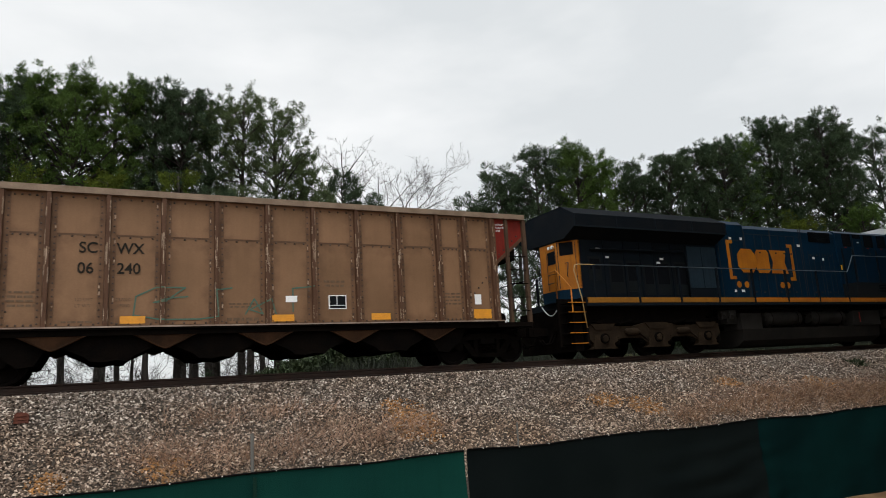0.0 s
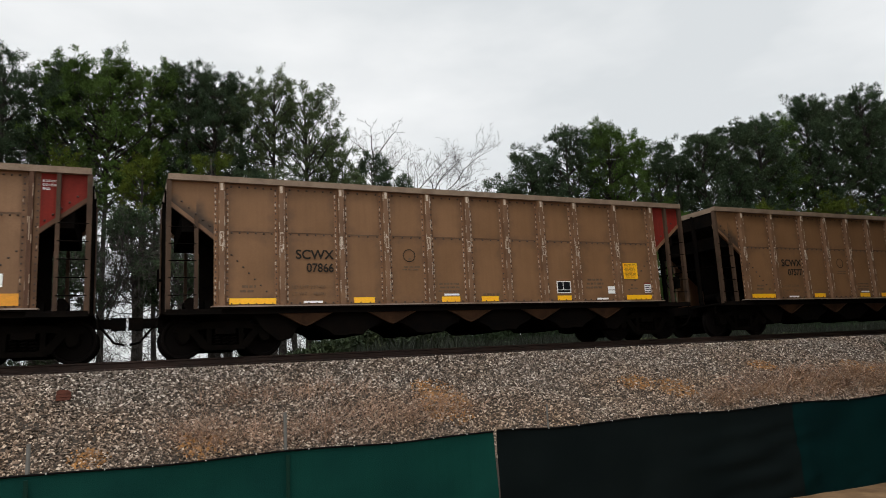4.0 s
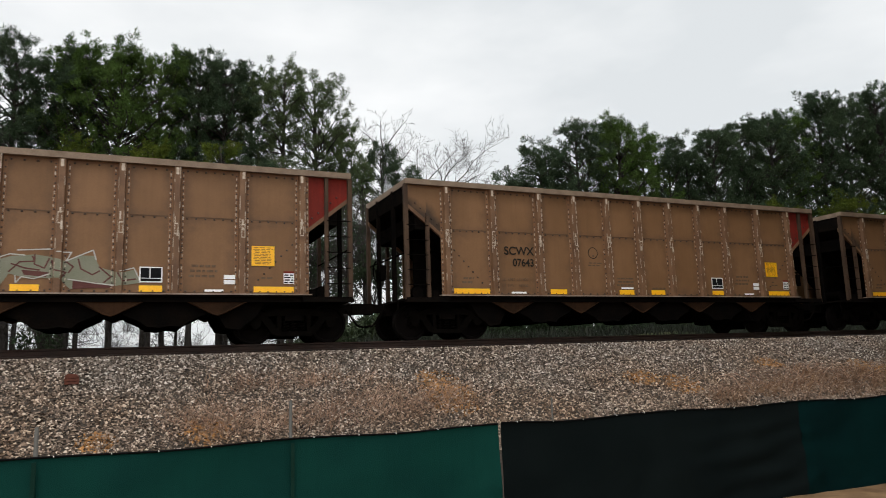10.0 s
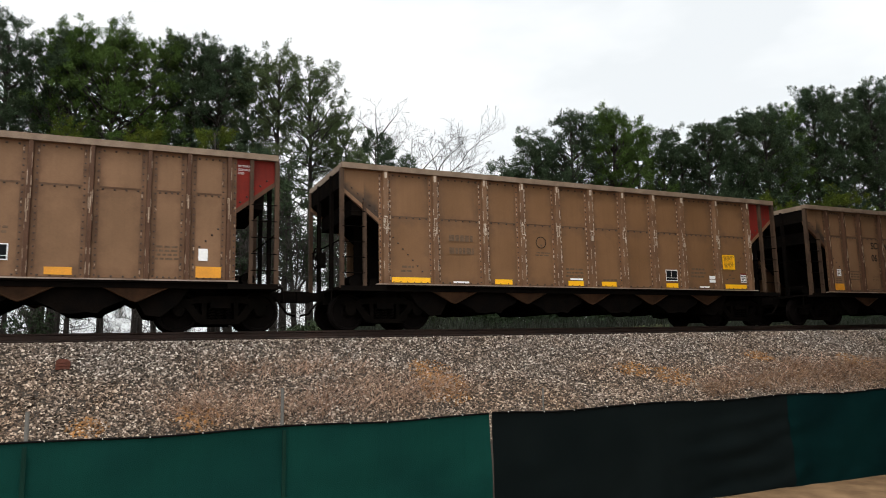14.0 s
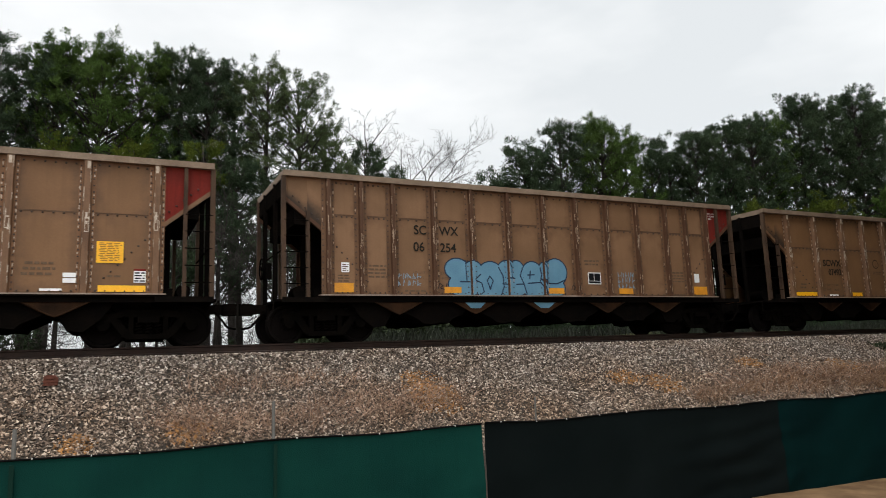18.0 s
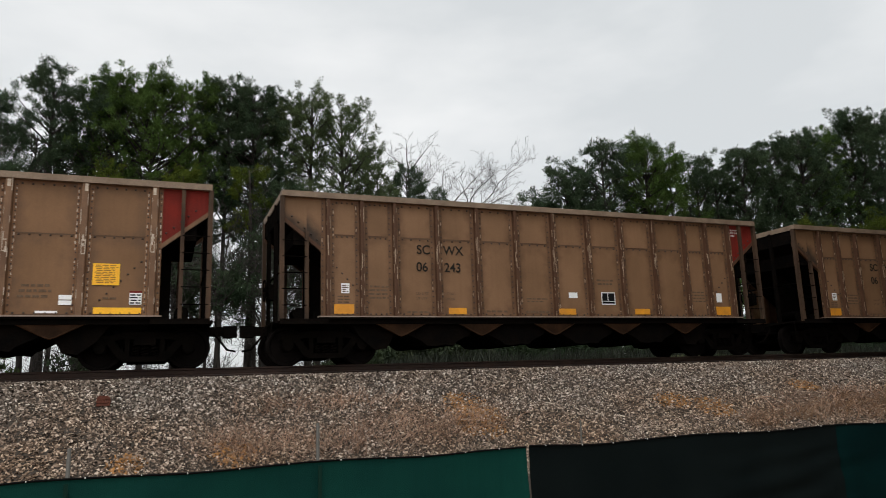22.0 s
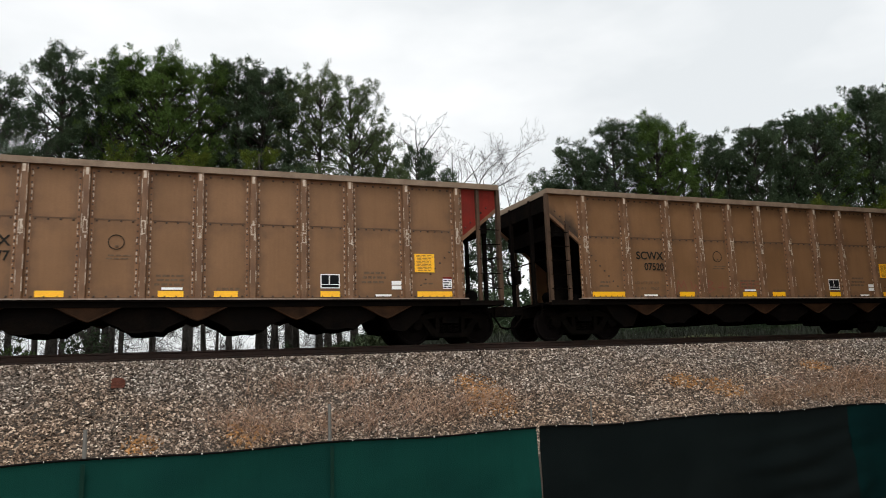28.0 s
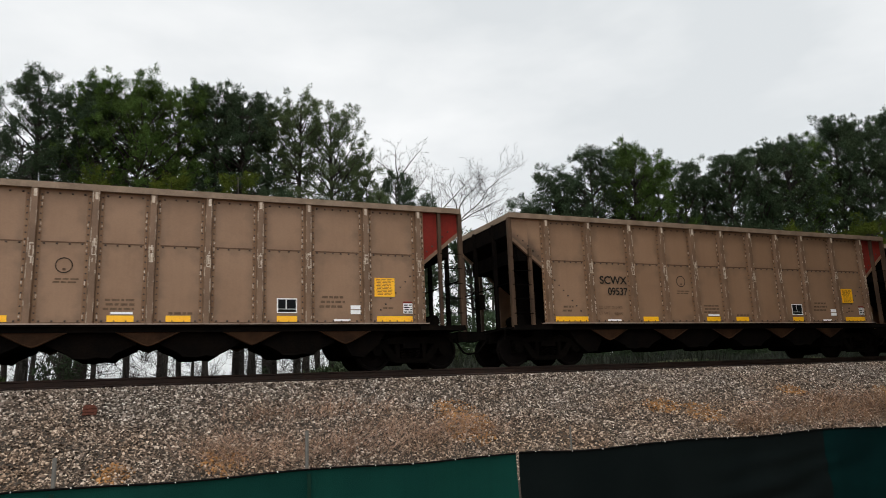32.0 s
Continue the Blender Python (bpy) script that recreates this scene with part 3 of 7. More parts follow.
def make_kind(ribs, x0, x1, seam, bars, body, rib, soot):
    k = Kind()
    k.ribs, k.x0, k.x1, k.seam, k.bars, k.body, k.rib, k.soot = ribs, x0, x1, seam, bars, body, rib, soot
    k.hat = (0.085, 0.06) if bars == "A" else (0.055, 0.04)
    k.flange = {"A": M_FLANGE, "B": M_FLANGE_BROWN}[bars] if body is not M_PALE else M_FLANGE_PALE
    return k


RIBS_A = [1.142, 2.493, 3.936, 5.086, 6.235, 7.375, 8.529, 9.671, 10.785, 12.191, 13.566]
RIBS_B = [1.23, 2.06, 2.90, 4.02, 5.13, 6.26, 7.40, 8.51, 9.62, 10.75, 11.88, 12.69, 13.56]


def wheelset_mesh():
    g = Geo()
    for s in (-1, 1):
        prof = [(0.79, 0.10), (0.80, 0.13), (0.76, 0.16), (0.74, 0.38), (0.80, 0.40), (0.80, 0.452), (0.70, 0.459), (0.69, 0.484), (0.665, 0.484), (0.665, 0.40), (0.70, 0.37), (0.71, 0.16), (0.66, 0.12)]
        g.lathe([(s * a, r) for a, r in prof], 0, 0, 28)
    g.tube([(0, -1.02, 0), (0, 1.02, 0)], 0.075, 12)
    for s in (-1, 1):
        for a in range(3):
            q = a * 2.0944
            g.tube([(0.05 * math.cos(q), s * 1.02, 0.05 * math.sin(q)), (0.05 * math.cos(q), s * 1.045, 0.05 * math.sin(q))], 0.014, 6)
    return g.mesh("wheelset")


WHEELSET = wheelset_mesh()
WHEELSET.materials.append(M_WHEEL)


def sideframe(s):
    """Cast side frame with its window for the springs."""
    y0, y1 = s * 0.93, s * 1.09
    g = Geo()
    g.prism([(-1.10, 0.60), (-1.05, 0.70), (-0.72, 0.72), (-0.45, 0.80), (0.45, 0.80), (0.72, 0.72), (1.05, 0.70), (1.10, 0.60), (0.74, 0.58), (0.50, 0.64), (-0.50, 0.64), (-0.74, 0.58)], y0, y1, "y")
    g.prism([(-0.80, 0.60), (-0.62, 0.62), (-0.36, 0.30), (-0.40, 0.18), (-0.52, 0.22)], y0, y1, "y")
    g.prism([(0.80, 0.60), (0.62, 0.62), (0.36, 0.30), (0.40, 0.18), (0.52, 0.22)], y0, y1, "y")
    g.box(-0.44, 0.44, min(y0, y1) - 0.01, max(y0, y1) + 0.01, 0.16, 0.27)
    g.box(-0.40, -0.30, y0, y1, 0.27, 0.66)
    g.box(0.30, 0.40, y0, y1, 0.27, 0.66)
    for x in (-0.89, 0.89):
        g.box(x - 0.13, x + 0.13, y0, y1, 0.44, 0.64)
        g.tube([(x, s * 0.95, 0.457), (x, s * 1.12, 0.457)], 0.115, 12)
    return g


def springs(s):
    for x in (0.0,):
        g = Geo()
        pts = [(x + 0.07 * math.cos(a), s * 1.0 + 0.07 * math.sin(a), 0.27 + 0.25 * a / 23.6) for a in (i * 0.785 for i in range(31))]
        g.tube(pts, 0.018, 4)
    return g


SIDEFRAMES = {s: sideframe(s).mesh("side_frame") for s in (-1, 1)}
SPRINGS = {s: springs(s).mesh("coil_spring") for s in (-1, 1)}
BOLSTER = Geo().box(-0.22, 0.22, -1.12, 1.12, 0.52, 0.66).box(-0.66, 0.66, -0.64, -0.60, 0.20, 0.78).box(-0.66, 0.66, 0.60, 0.64, 0.20, 0.78).tube([(0, 0, 0.6), (0, 0, 0.86)], 0.2, 14).box(-0.75, -0.70, -0.75, 0.75, 0.36, 0.46).box(0.70, 0.75, -0.75, 0.75, 0.36, 0.46).mesh("bolster")


def truck(car, x):
    t = part("truck", BOLSTER, M_GRIME, car, "black cast-steel four-wheel truck")
    t.location = (x, 0, 0)
    for s in (-1, 1):
        part("side_frame", SIDEFRAMES[s], M_CAST, t)
        for sx in (-0.19, 0.0, 0.19):
            part("coil_spring", SPRINGS[s], M_CAST, t).location.x = sx
    for d in (-0.89, 0.89):
        w = part("wheelset", WHEELSET, None, t)
        w.location = (d, 0, 0.457)
    return t


def rivet_lines(k):
    """Rivet rows on the camera's side of the car."""
    out = []
    for r in k.ribs:
        for side in (-0.125, 0.125):
            out += [(r + side, 1.19 + 0.139 * i) for i in range(20)]
    edges = [k.x0 + 0.05] + k.ribs + [k.x1 - 0.05]
    for a, b in zip(edges[1:-2], edges[2:-1]):
        n = max(3, int((b - a - 0.4) / 0.19))
        xs = [a + 0.22 + (b - a - 0.44) * i / n for i in range(n + 1)]
        out += [(x, 3.87) for x in xs] + [(x, k.seam + 0.03) for x in xs] + [(x, 1.165) for x in xs]
    for a, s in ((k.ribs[0], 1), (k.ribs[-1], -1)):
        out += [(a + s * (0.22 + 0.13 * i), 2.28 - 0.14 * i) for i in range(7)]
        out += [(a - s * (0.10 + 0.15 * i), 2.80 + 0.135 * i) for i in range(6)]
    return [(U(x), z) for x, z in out]


def panel(g, x0, x1, z0, z1, s, y=1.505, t=0.012):
    a, b = s * y, s * (y - t)
    return g.box(U(x0), U(x1), min(a, b), max(a, b), z0, z1)


def build_hopper(k):
    car = thing("coal_hopper_car", "long ribbed coal hopper car", "hopper car", "hopper cars of the train")
    e = [k.x0] + k.ribs + [k.x1]
    for s in (-1, 1):
        for a, b in zip(e[1:-2], e[2:-1]):
            if s > 0:
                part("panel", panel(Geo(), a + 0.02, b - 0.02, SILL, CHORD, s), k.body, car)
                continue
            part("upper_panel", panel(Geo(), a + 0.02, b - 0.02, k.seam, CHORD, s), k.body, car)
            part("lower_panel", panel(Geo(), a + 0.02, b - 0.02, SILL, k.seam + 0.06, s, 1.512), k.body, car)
        # end panels with the sloping lower edge; one is red on the rotary coupler end
        for a, b, red in ((e[0], e[1], False), (e[-1], e[-2], True)):
            d = 1 if b > a else -1
            m = a + d * 0.60
            zm = 3.50 - 0.80 * abs(m - a)
            zb = 3.50 - 0.80 * abs(b - a)
            y0, y1 = s * 1.505, s * 1.493
            for p, q, zp, zq in ((a + d * 0.03, m, 3.50, zm), (m, b - d * 0.02, zm, zb)):
                part("end_panel", Geo().prism([(U(p), CHORD), (U(q), CHORD), (U(q), zq), (U(p), zp)], y0, y1, "y"), M_RED if red else k.soot, car, "faded red end panel" if red else "")
            # rim along the slope
            part("slope_angle", Geo().prism([(U(a), 3.52), (U(b), zb + 0.02), (U(b), zb - 0.09), (U(a), 3.41)], s * 1.52, s * 1.44, "y"), k.rib, car)
        for r in k.ribs:
            g = Geo()
            h0, h1 = k.hat
            prof = [(-h0, 1.514), (-h0, 1.524), (-h1, 1.615), (h1, 1.615), (h0, 1.524), (h0, 1.514)]
            g.prism([(U(r) + a, s * b) for a, b in prof], SILL, CHORD, "z")
            part("rib", g, k.rib, car)
            if s < 0:
                part("rib_flange", Geo().box(U(r) - 0.165, U(r) + 0.165, -1.522, -1.5135, SILL, CHORD), k.flange, car, "riveted rib flange")
        part("top_chord", Geo().box(U(k.x0), U(k.x1), min(s * 1.63, s * 1.46), max(s * 1.63, s * 1.46), CHORD, TOP), M_CHORD, car, "dust-covered top chord")
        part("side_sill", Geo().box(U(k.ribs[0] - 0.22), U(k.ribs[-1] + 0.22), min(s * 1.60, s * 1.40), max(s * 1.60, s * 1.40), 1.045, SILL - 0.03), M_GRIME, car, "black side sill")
        part("sill_lip", Geo().box(U(k.ribs[0] - 0.22), U(k.ribs[-1] + 0.22), min(s * 1.63, s * 1.44), max(s * 1.63, s * 1.44), SILL - 0.03, SILL), M_LIP, car, "pale sill lip with its lit edge painted in")
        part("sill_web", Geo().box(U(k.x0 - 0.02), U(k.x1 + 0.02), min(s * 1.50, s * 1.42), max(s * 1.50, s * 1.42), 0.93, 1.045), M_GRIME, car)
    part("seam_batten", Geo().box(U(k.ribs[0]), U(k.ribs[-1]), -1.5155, -1.50, k.seam + 0.045, k.seam + (0.075 if k.bars == "A" else 0.088)), M_SEAMRUST, car, "rust-stained seam")
    part("sill_seam", Geo().box(U(k.ribs[0]), U(k.ribs[-1]), -1.5155, -1.50, SILL, SILL + 0.028), M_SEAMRUST, car)
    # bare metal scuffs on the ribs
    rng = random.Random(len(k.ribs))
    for r in k.ribs:
        c = U(r) + rng.uniform(-0.02, 0.02) * (1 if k.bars == "A" else 0.4)
        z0 = 2.45 + rng.uniform(-0.1, 0.1)
        g = Geo()
        if k.bars == "A":
            g.box(c - 0.03, c + 0.03, -1.619, -1.6155, 3.76, 3.92)
        # thin bare lines where the rib's corners are rubbed
        for side in (-1, 1):
            z = SILL + rng.uniform(0, 0.4)
            while z < CHORD - 0.2:
                ln = rng.uniform(0.05, 0.34)
                e1, q = U(r) + side * k.hat[1], rng.uniform(0.003, 0.0075 if k.bars == "A" else 0.0045)
                g.box(e1 - q, e1 + q, -1.618, -1.6145, z, min(CHORD, z + ln))
                z += ln + rng.uniform(0.06, 0.55 if k.bars == "A" else 1.5)
        if k.bars == "A":
            # a bare frame where a plate was taken off
            h = rng.uniform(0.20, 0.34)
            for x0, x1, za, zb in ((-0.042, -0.030, 0, h), (0.026, 0.040, 0, h * rng.uniform(0.6, 1)), (-0.042, 0.040, 0, 0.02), (-0.042, 0.036, h - 0.03, h)):
                g.box(c + x0, c + x1, -1.6195, -1.6155, z0 + za, z0 + zb)
        for j in range(2):
            a = z0 + rng.uniform(-0.15, 0.3)
            w = rng.uniform(-0.04, 0.02) if k.bars == "A" else rng.uniform(-0.02, 0.0)
            g.box(c + w, c + w + (rng.uniform(0.012, 0.04) if k.bars == "A" else 0.014), -1.619, -1.6155, a, a + rng.uniform(0.06, 0.22) + (0 if k.bars == "A" else 0.15))
        worn = 0.12 if k.bars == "B" else 0.40 if k.body is M_PALE else 0.74
        for side in (-0.125, 0.125):
            # the paint is rubbed off the flange's edge between the rivets
            for j in range(19):
                if rng.random() < worn:
                    x, z, h = U(r) + side + math.copysign(rng.uniform(0.004, 0.018), side), 1.19 + 0.139 * j, rng.uniform(0.03, 0.085)
                    w = rng.uniform(0.005, 0.012)
                    g.box(x - w, x + w, -1.5275, -1.5235, z + 0.07 - h / 2, z + 0.07 + h / 2)
                elif k.bars == "B" and rng.random() < 0.15:
                    x, z = U(r) + math.copysign(0.036, side), 1.19 + 0.139 * j
                    g.box(x - 0.006, x + 0.006, -1.619, -1.6155, z, z + rng.uniform(0.1, 0.3))
        part("scuff", g, M_SCUFF if k.bars == "A" else M_SCUFF_DULL, car)["kind"] = "stuff"
    part("rivets", Geo().studs(rivet_lines(k), 0.028, -1.512, 0.024), M_RIVET, car)["kind"] = "stuff"
    # ends: slope sheets, posts, beams, ladders and brake gear
    for a, b, d in ((k.x0, k.ribs[0], 1), (k.x1, k.ribs[-1], -1)):
        # underside painted black, so the open end looks shaded inside
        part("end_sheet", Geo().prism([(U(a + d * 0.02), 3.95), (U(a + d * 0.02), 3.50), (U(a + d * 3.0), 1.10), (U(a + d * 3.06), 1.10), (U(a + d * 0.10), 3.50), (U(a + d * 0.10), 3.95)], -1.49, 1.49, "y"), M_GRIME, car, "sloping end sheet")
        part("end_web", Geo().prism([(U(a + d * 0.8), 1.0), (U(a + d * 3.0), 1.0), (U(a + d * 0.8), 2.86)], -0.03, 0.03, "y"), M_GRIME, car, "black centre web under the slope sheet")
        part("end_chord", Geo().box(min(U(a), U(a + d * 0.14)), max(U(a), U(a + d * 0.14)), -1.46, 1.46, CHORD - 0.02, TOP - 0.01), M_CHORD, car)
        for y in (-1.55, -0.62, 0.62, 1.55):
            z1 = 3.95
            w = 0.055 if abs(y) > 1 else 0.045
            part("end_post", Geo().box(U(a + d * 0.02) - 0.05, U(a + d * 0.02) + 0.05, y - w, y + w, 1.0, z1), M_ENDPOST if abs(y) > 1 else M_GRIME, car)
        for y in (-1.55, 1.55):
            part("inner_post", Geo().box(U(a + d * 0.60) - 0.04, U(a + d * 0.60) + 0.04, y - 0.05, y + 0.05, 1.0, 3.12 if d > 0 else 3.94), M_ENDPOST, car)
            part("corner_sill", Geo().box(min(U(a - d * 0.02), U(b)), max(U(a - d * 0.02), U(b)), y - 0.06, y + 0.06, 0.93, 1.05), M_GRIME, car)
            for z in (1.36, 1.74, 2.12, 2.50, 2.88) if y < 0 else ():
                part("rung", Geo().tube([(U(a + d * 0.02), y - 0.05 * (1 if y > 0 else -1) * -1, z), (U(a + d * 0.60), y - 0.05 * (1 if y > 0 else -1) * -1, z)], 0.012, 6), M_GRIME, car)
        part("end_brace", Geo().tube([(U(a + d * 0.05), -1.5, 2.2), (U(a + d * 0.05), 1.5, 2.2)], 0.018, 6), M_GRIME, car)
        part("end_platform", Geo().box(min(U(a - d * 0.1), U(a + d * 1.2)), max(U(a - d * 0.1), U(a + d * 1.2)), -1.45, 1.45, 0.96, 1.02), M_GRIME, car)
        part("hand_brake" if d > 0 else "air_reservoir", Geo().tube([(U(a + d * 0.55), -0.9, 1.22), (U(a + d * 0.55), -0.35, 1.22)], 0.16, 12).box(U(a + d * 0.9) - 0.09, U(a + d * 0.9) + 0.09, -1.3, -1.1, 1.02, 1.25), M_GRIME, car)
        # coupler with its air hose and cut lever
        cp = part("coupler", Geo().box(min(U(a - d * 0.45), U(a + d * 0.4)), max(U(a - d * 0.45), U(a + d * 0.4)), -0.09, 0.09, 0.76, 0.98).prism([(U(a - d * 0.42), -0.17), (U(a - d * 0.74), -0.16), (U(a - d * 0.74), 0.02), (U(a - d * 0.60), 0.05), (U(a - d * 0.60), 0.17), (U(a - d * 0.42), 0.17)], 0.72, 1.0, "z"), M_GRIME, car, "black knuckle coupler")
        part("air_hose", Geo().tube([(U(a - d * 0.2), -0.38, 0.80), (U(a - d * 0.34), -0.38, 0.62), (U(a - d * 0.5), -0.34, 0.42), (U(a - d * 0.70), -0.25, 0.38)], 0.028, 6), M_GRIME, cp)
        part("cut_lever", Geo().tube([(U(a - d * 0.16), -1.35, 0.98), (U(a - d * 0.20), -1.38, 0.66)], 0.014, 5).tube([(U(a - d * 0.16), -1.35, 0.98), (U(a - d * 0.2), -0.2, 0.92)], 0.014, 5), M_CAST, cp)
    # hand brake wheel on one end
    wheel = Geo()
    ring = [(U(k.x0) - 0.10, 0.5 + 0.27 * math.cos(q), 1.95 + 0.27 * math.sin(q)) for q in (2 * math.pi * i / 18 for i in range(19))]
    wheel.tube(ring, 0.02, 6, False)
    for i in range(3):
        q = 2.094 * i + 0.5
        wheel.tube([(U(k.x0) - 0.10, 0.5, 1.95), (U(k.x0) - 0.10, 0.5 + 0.27 * math.cos(q), 1.95 + 0.27 * math.sin(q))], 0.014, 5)
    wheel.tube([(U(k.x0) - 0.12, 0.5, 1.95), (U(k.x0) + 0.1, 0.5, 1.95)], 0.04, 8).box(U(k.x0) - 0.02, U(k.x0) + 0.14, 0.36, 0.64, 1.70, 2.10)
    part("hand_brake_wheel", wheel, M_GRIME, car, "black hand brake wheel and gear box")
    # coal crumbs left along the rim
    crumb = Geo()
    rc = random.Random(31)
    for i in range(110):
        x, y, q = U(rc.uniform(k.x0 + 0.1, k.x1 - 0.1)), -rc.uniform(1.50, 1.62), rc.uniform(0.008, 0.026)
        crumb.add([(x - q, y, TOP - 0.002), (x + q, y - q, TOP - 0.002), (x + 0.3 * q, y + q, TOP - 0.002), (x, y, TOP + q * rc.uniform(0.7, 1.3))], [(0, 1, 3), (1, 2, 3), (2, 0, 3)])
    part("rim_crumbs", crumb, M_CHUTE, car, "coal crumbs on the rim")["kind"] = "stuff"
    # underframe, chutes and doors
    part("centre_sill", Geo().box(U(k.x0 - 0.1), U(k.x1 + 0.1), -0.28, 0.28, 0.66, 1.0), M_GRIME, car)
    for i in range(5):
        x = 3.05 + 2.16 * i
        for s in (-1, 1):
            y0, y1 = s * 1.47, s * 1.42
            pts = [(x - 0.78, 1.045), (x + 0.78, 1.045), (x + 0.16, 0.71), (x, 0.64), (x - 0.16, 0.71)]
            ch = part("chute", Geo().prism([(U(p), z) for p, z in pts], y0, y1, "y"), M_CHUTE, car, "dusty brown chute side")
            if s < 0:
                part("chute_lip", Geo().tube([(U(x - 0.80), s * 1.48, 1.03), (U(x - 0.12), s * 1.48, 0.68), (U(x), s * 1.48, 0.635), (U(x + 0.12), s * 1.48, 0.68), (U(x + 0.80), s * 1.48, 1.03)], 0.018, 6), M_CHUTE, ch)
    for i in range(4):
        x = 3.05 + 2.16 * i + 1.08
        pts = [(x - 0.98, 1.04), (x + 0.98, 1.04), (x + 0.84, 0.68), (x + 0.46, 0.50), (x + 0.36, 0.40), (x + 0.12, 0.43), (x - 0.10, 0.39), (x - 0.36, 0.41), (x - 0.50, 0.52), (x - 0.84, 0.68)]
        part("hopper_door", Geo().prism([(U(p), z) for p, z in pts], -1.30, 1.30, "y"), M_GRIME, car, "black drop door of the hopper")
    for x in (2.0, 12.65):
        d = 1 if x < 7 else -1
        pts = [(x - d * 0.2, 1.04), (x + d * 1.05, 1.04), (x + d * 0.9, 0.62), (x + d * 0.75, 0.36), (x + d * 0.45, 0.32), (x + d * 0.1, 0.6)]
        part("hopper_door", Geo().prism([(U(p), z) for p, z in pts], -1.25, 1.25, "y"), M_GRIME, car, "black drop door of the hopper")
    part("load", Geo().box(U(k.x0 + 0.3), U(k.x1 - 0.3), -1.44, 1.44, 2.8, 3.2), M_GRIME, car, "dark coal load below the rim")
    for x in (1.277, 13.477):
        truck(car, U(x))
    return car


KIND_A = make_kind(RIBS_A, 0.0, 14.753, 2.76, "A", M_TAN, M_RIB_TAN, M_TAN_SOOT)
KIND_P = make_kind(RIBS_A, 0.0, 14.753, 2.76, "A", M_PALE, M_RIB_PALE, M_PALE_SOOT)
KIND_B = make_kind(RIBS_B, 0.127, 14.657, 3.0, "B", M_BROWN, M_RIB_BROWN, M_BROWN_SOOT)


# ---- stencils, strips and plates on the side of a car
def plate(g, x0, x1, z0, z1, y=-1.5265, t=0.003):
    return g.box(U(x0), U(x1), y - t, y, z0, z1)


def words(name, text, x, z, size, material, parent, y=-1.528, align="LEFT", stretch=1.0, bold=0.0):
    """Letters of the built-in font as a flat mesh on the car's side."""
    cu = bpy.data.curves.new(name, "FONT")
    cu.body, cu.size, cu.align_x, cu.extrude, cu.offset = text, size, align, 0.001, bold
    tmp = bpy.data.objects.new(name, cu)
    me = bpy.data.meshes.new_from_object(tmp)
    bpy.data.objects.remove(tmp)
    me.transform(Matrix.Translation((x, y, z)) @ Matrix.Rotation(radians(90), 4, "X") @ Matrix.Diagonal((stretch, 1, 1, 1)))
    me.materials.clear()
    ob = part(name, me, material, parent)
    if size < 0.12:
        ob["kind"] = "stuff"
    return ob


def rows_of_bars(x0, x1, z0, z1, n, seed=0):
    """Lines of writing too small to read."""
    rng = random.Random(seed)
    g = Geo()
    h = (z1 - z0) / (2 * n - 1)
    for i in range(n):
        z = z1 - h * (2 * i + 1)
        a = x0 + rng.uniform(0, 0.12) * (x1 - x0)
        b = x1 - rng.uniform(0, 0.18) * (x1 - x0)
        while a < b - 0.02:
            w = rng.uniform(0.06, 0.16)
            plate(g, a, min(b, a + w), z, z + h)
            a += w + 0.03
    return g


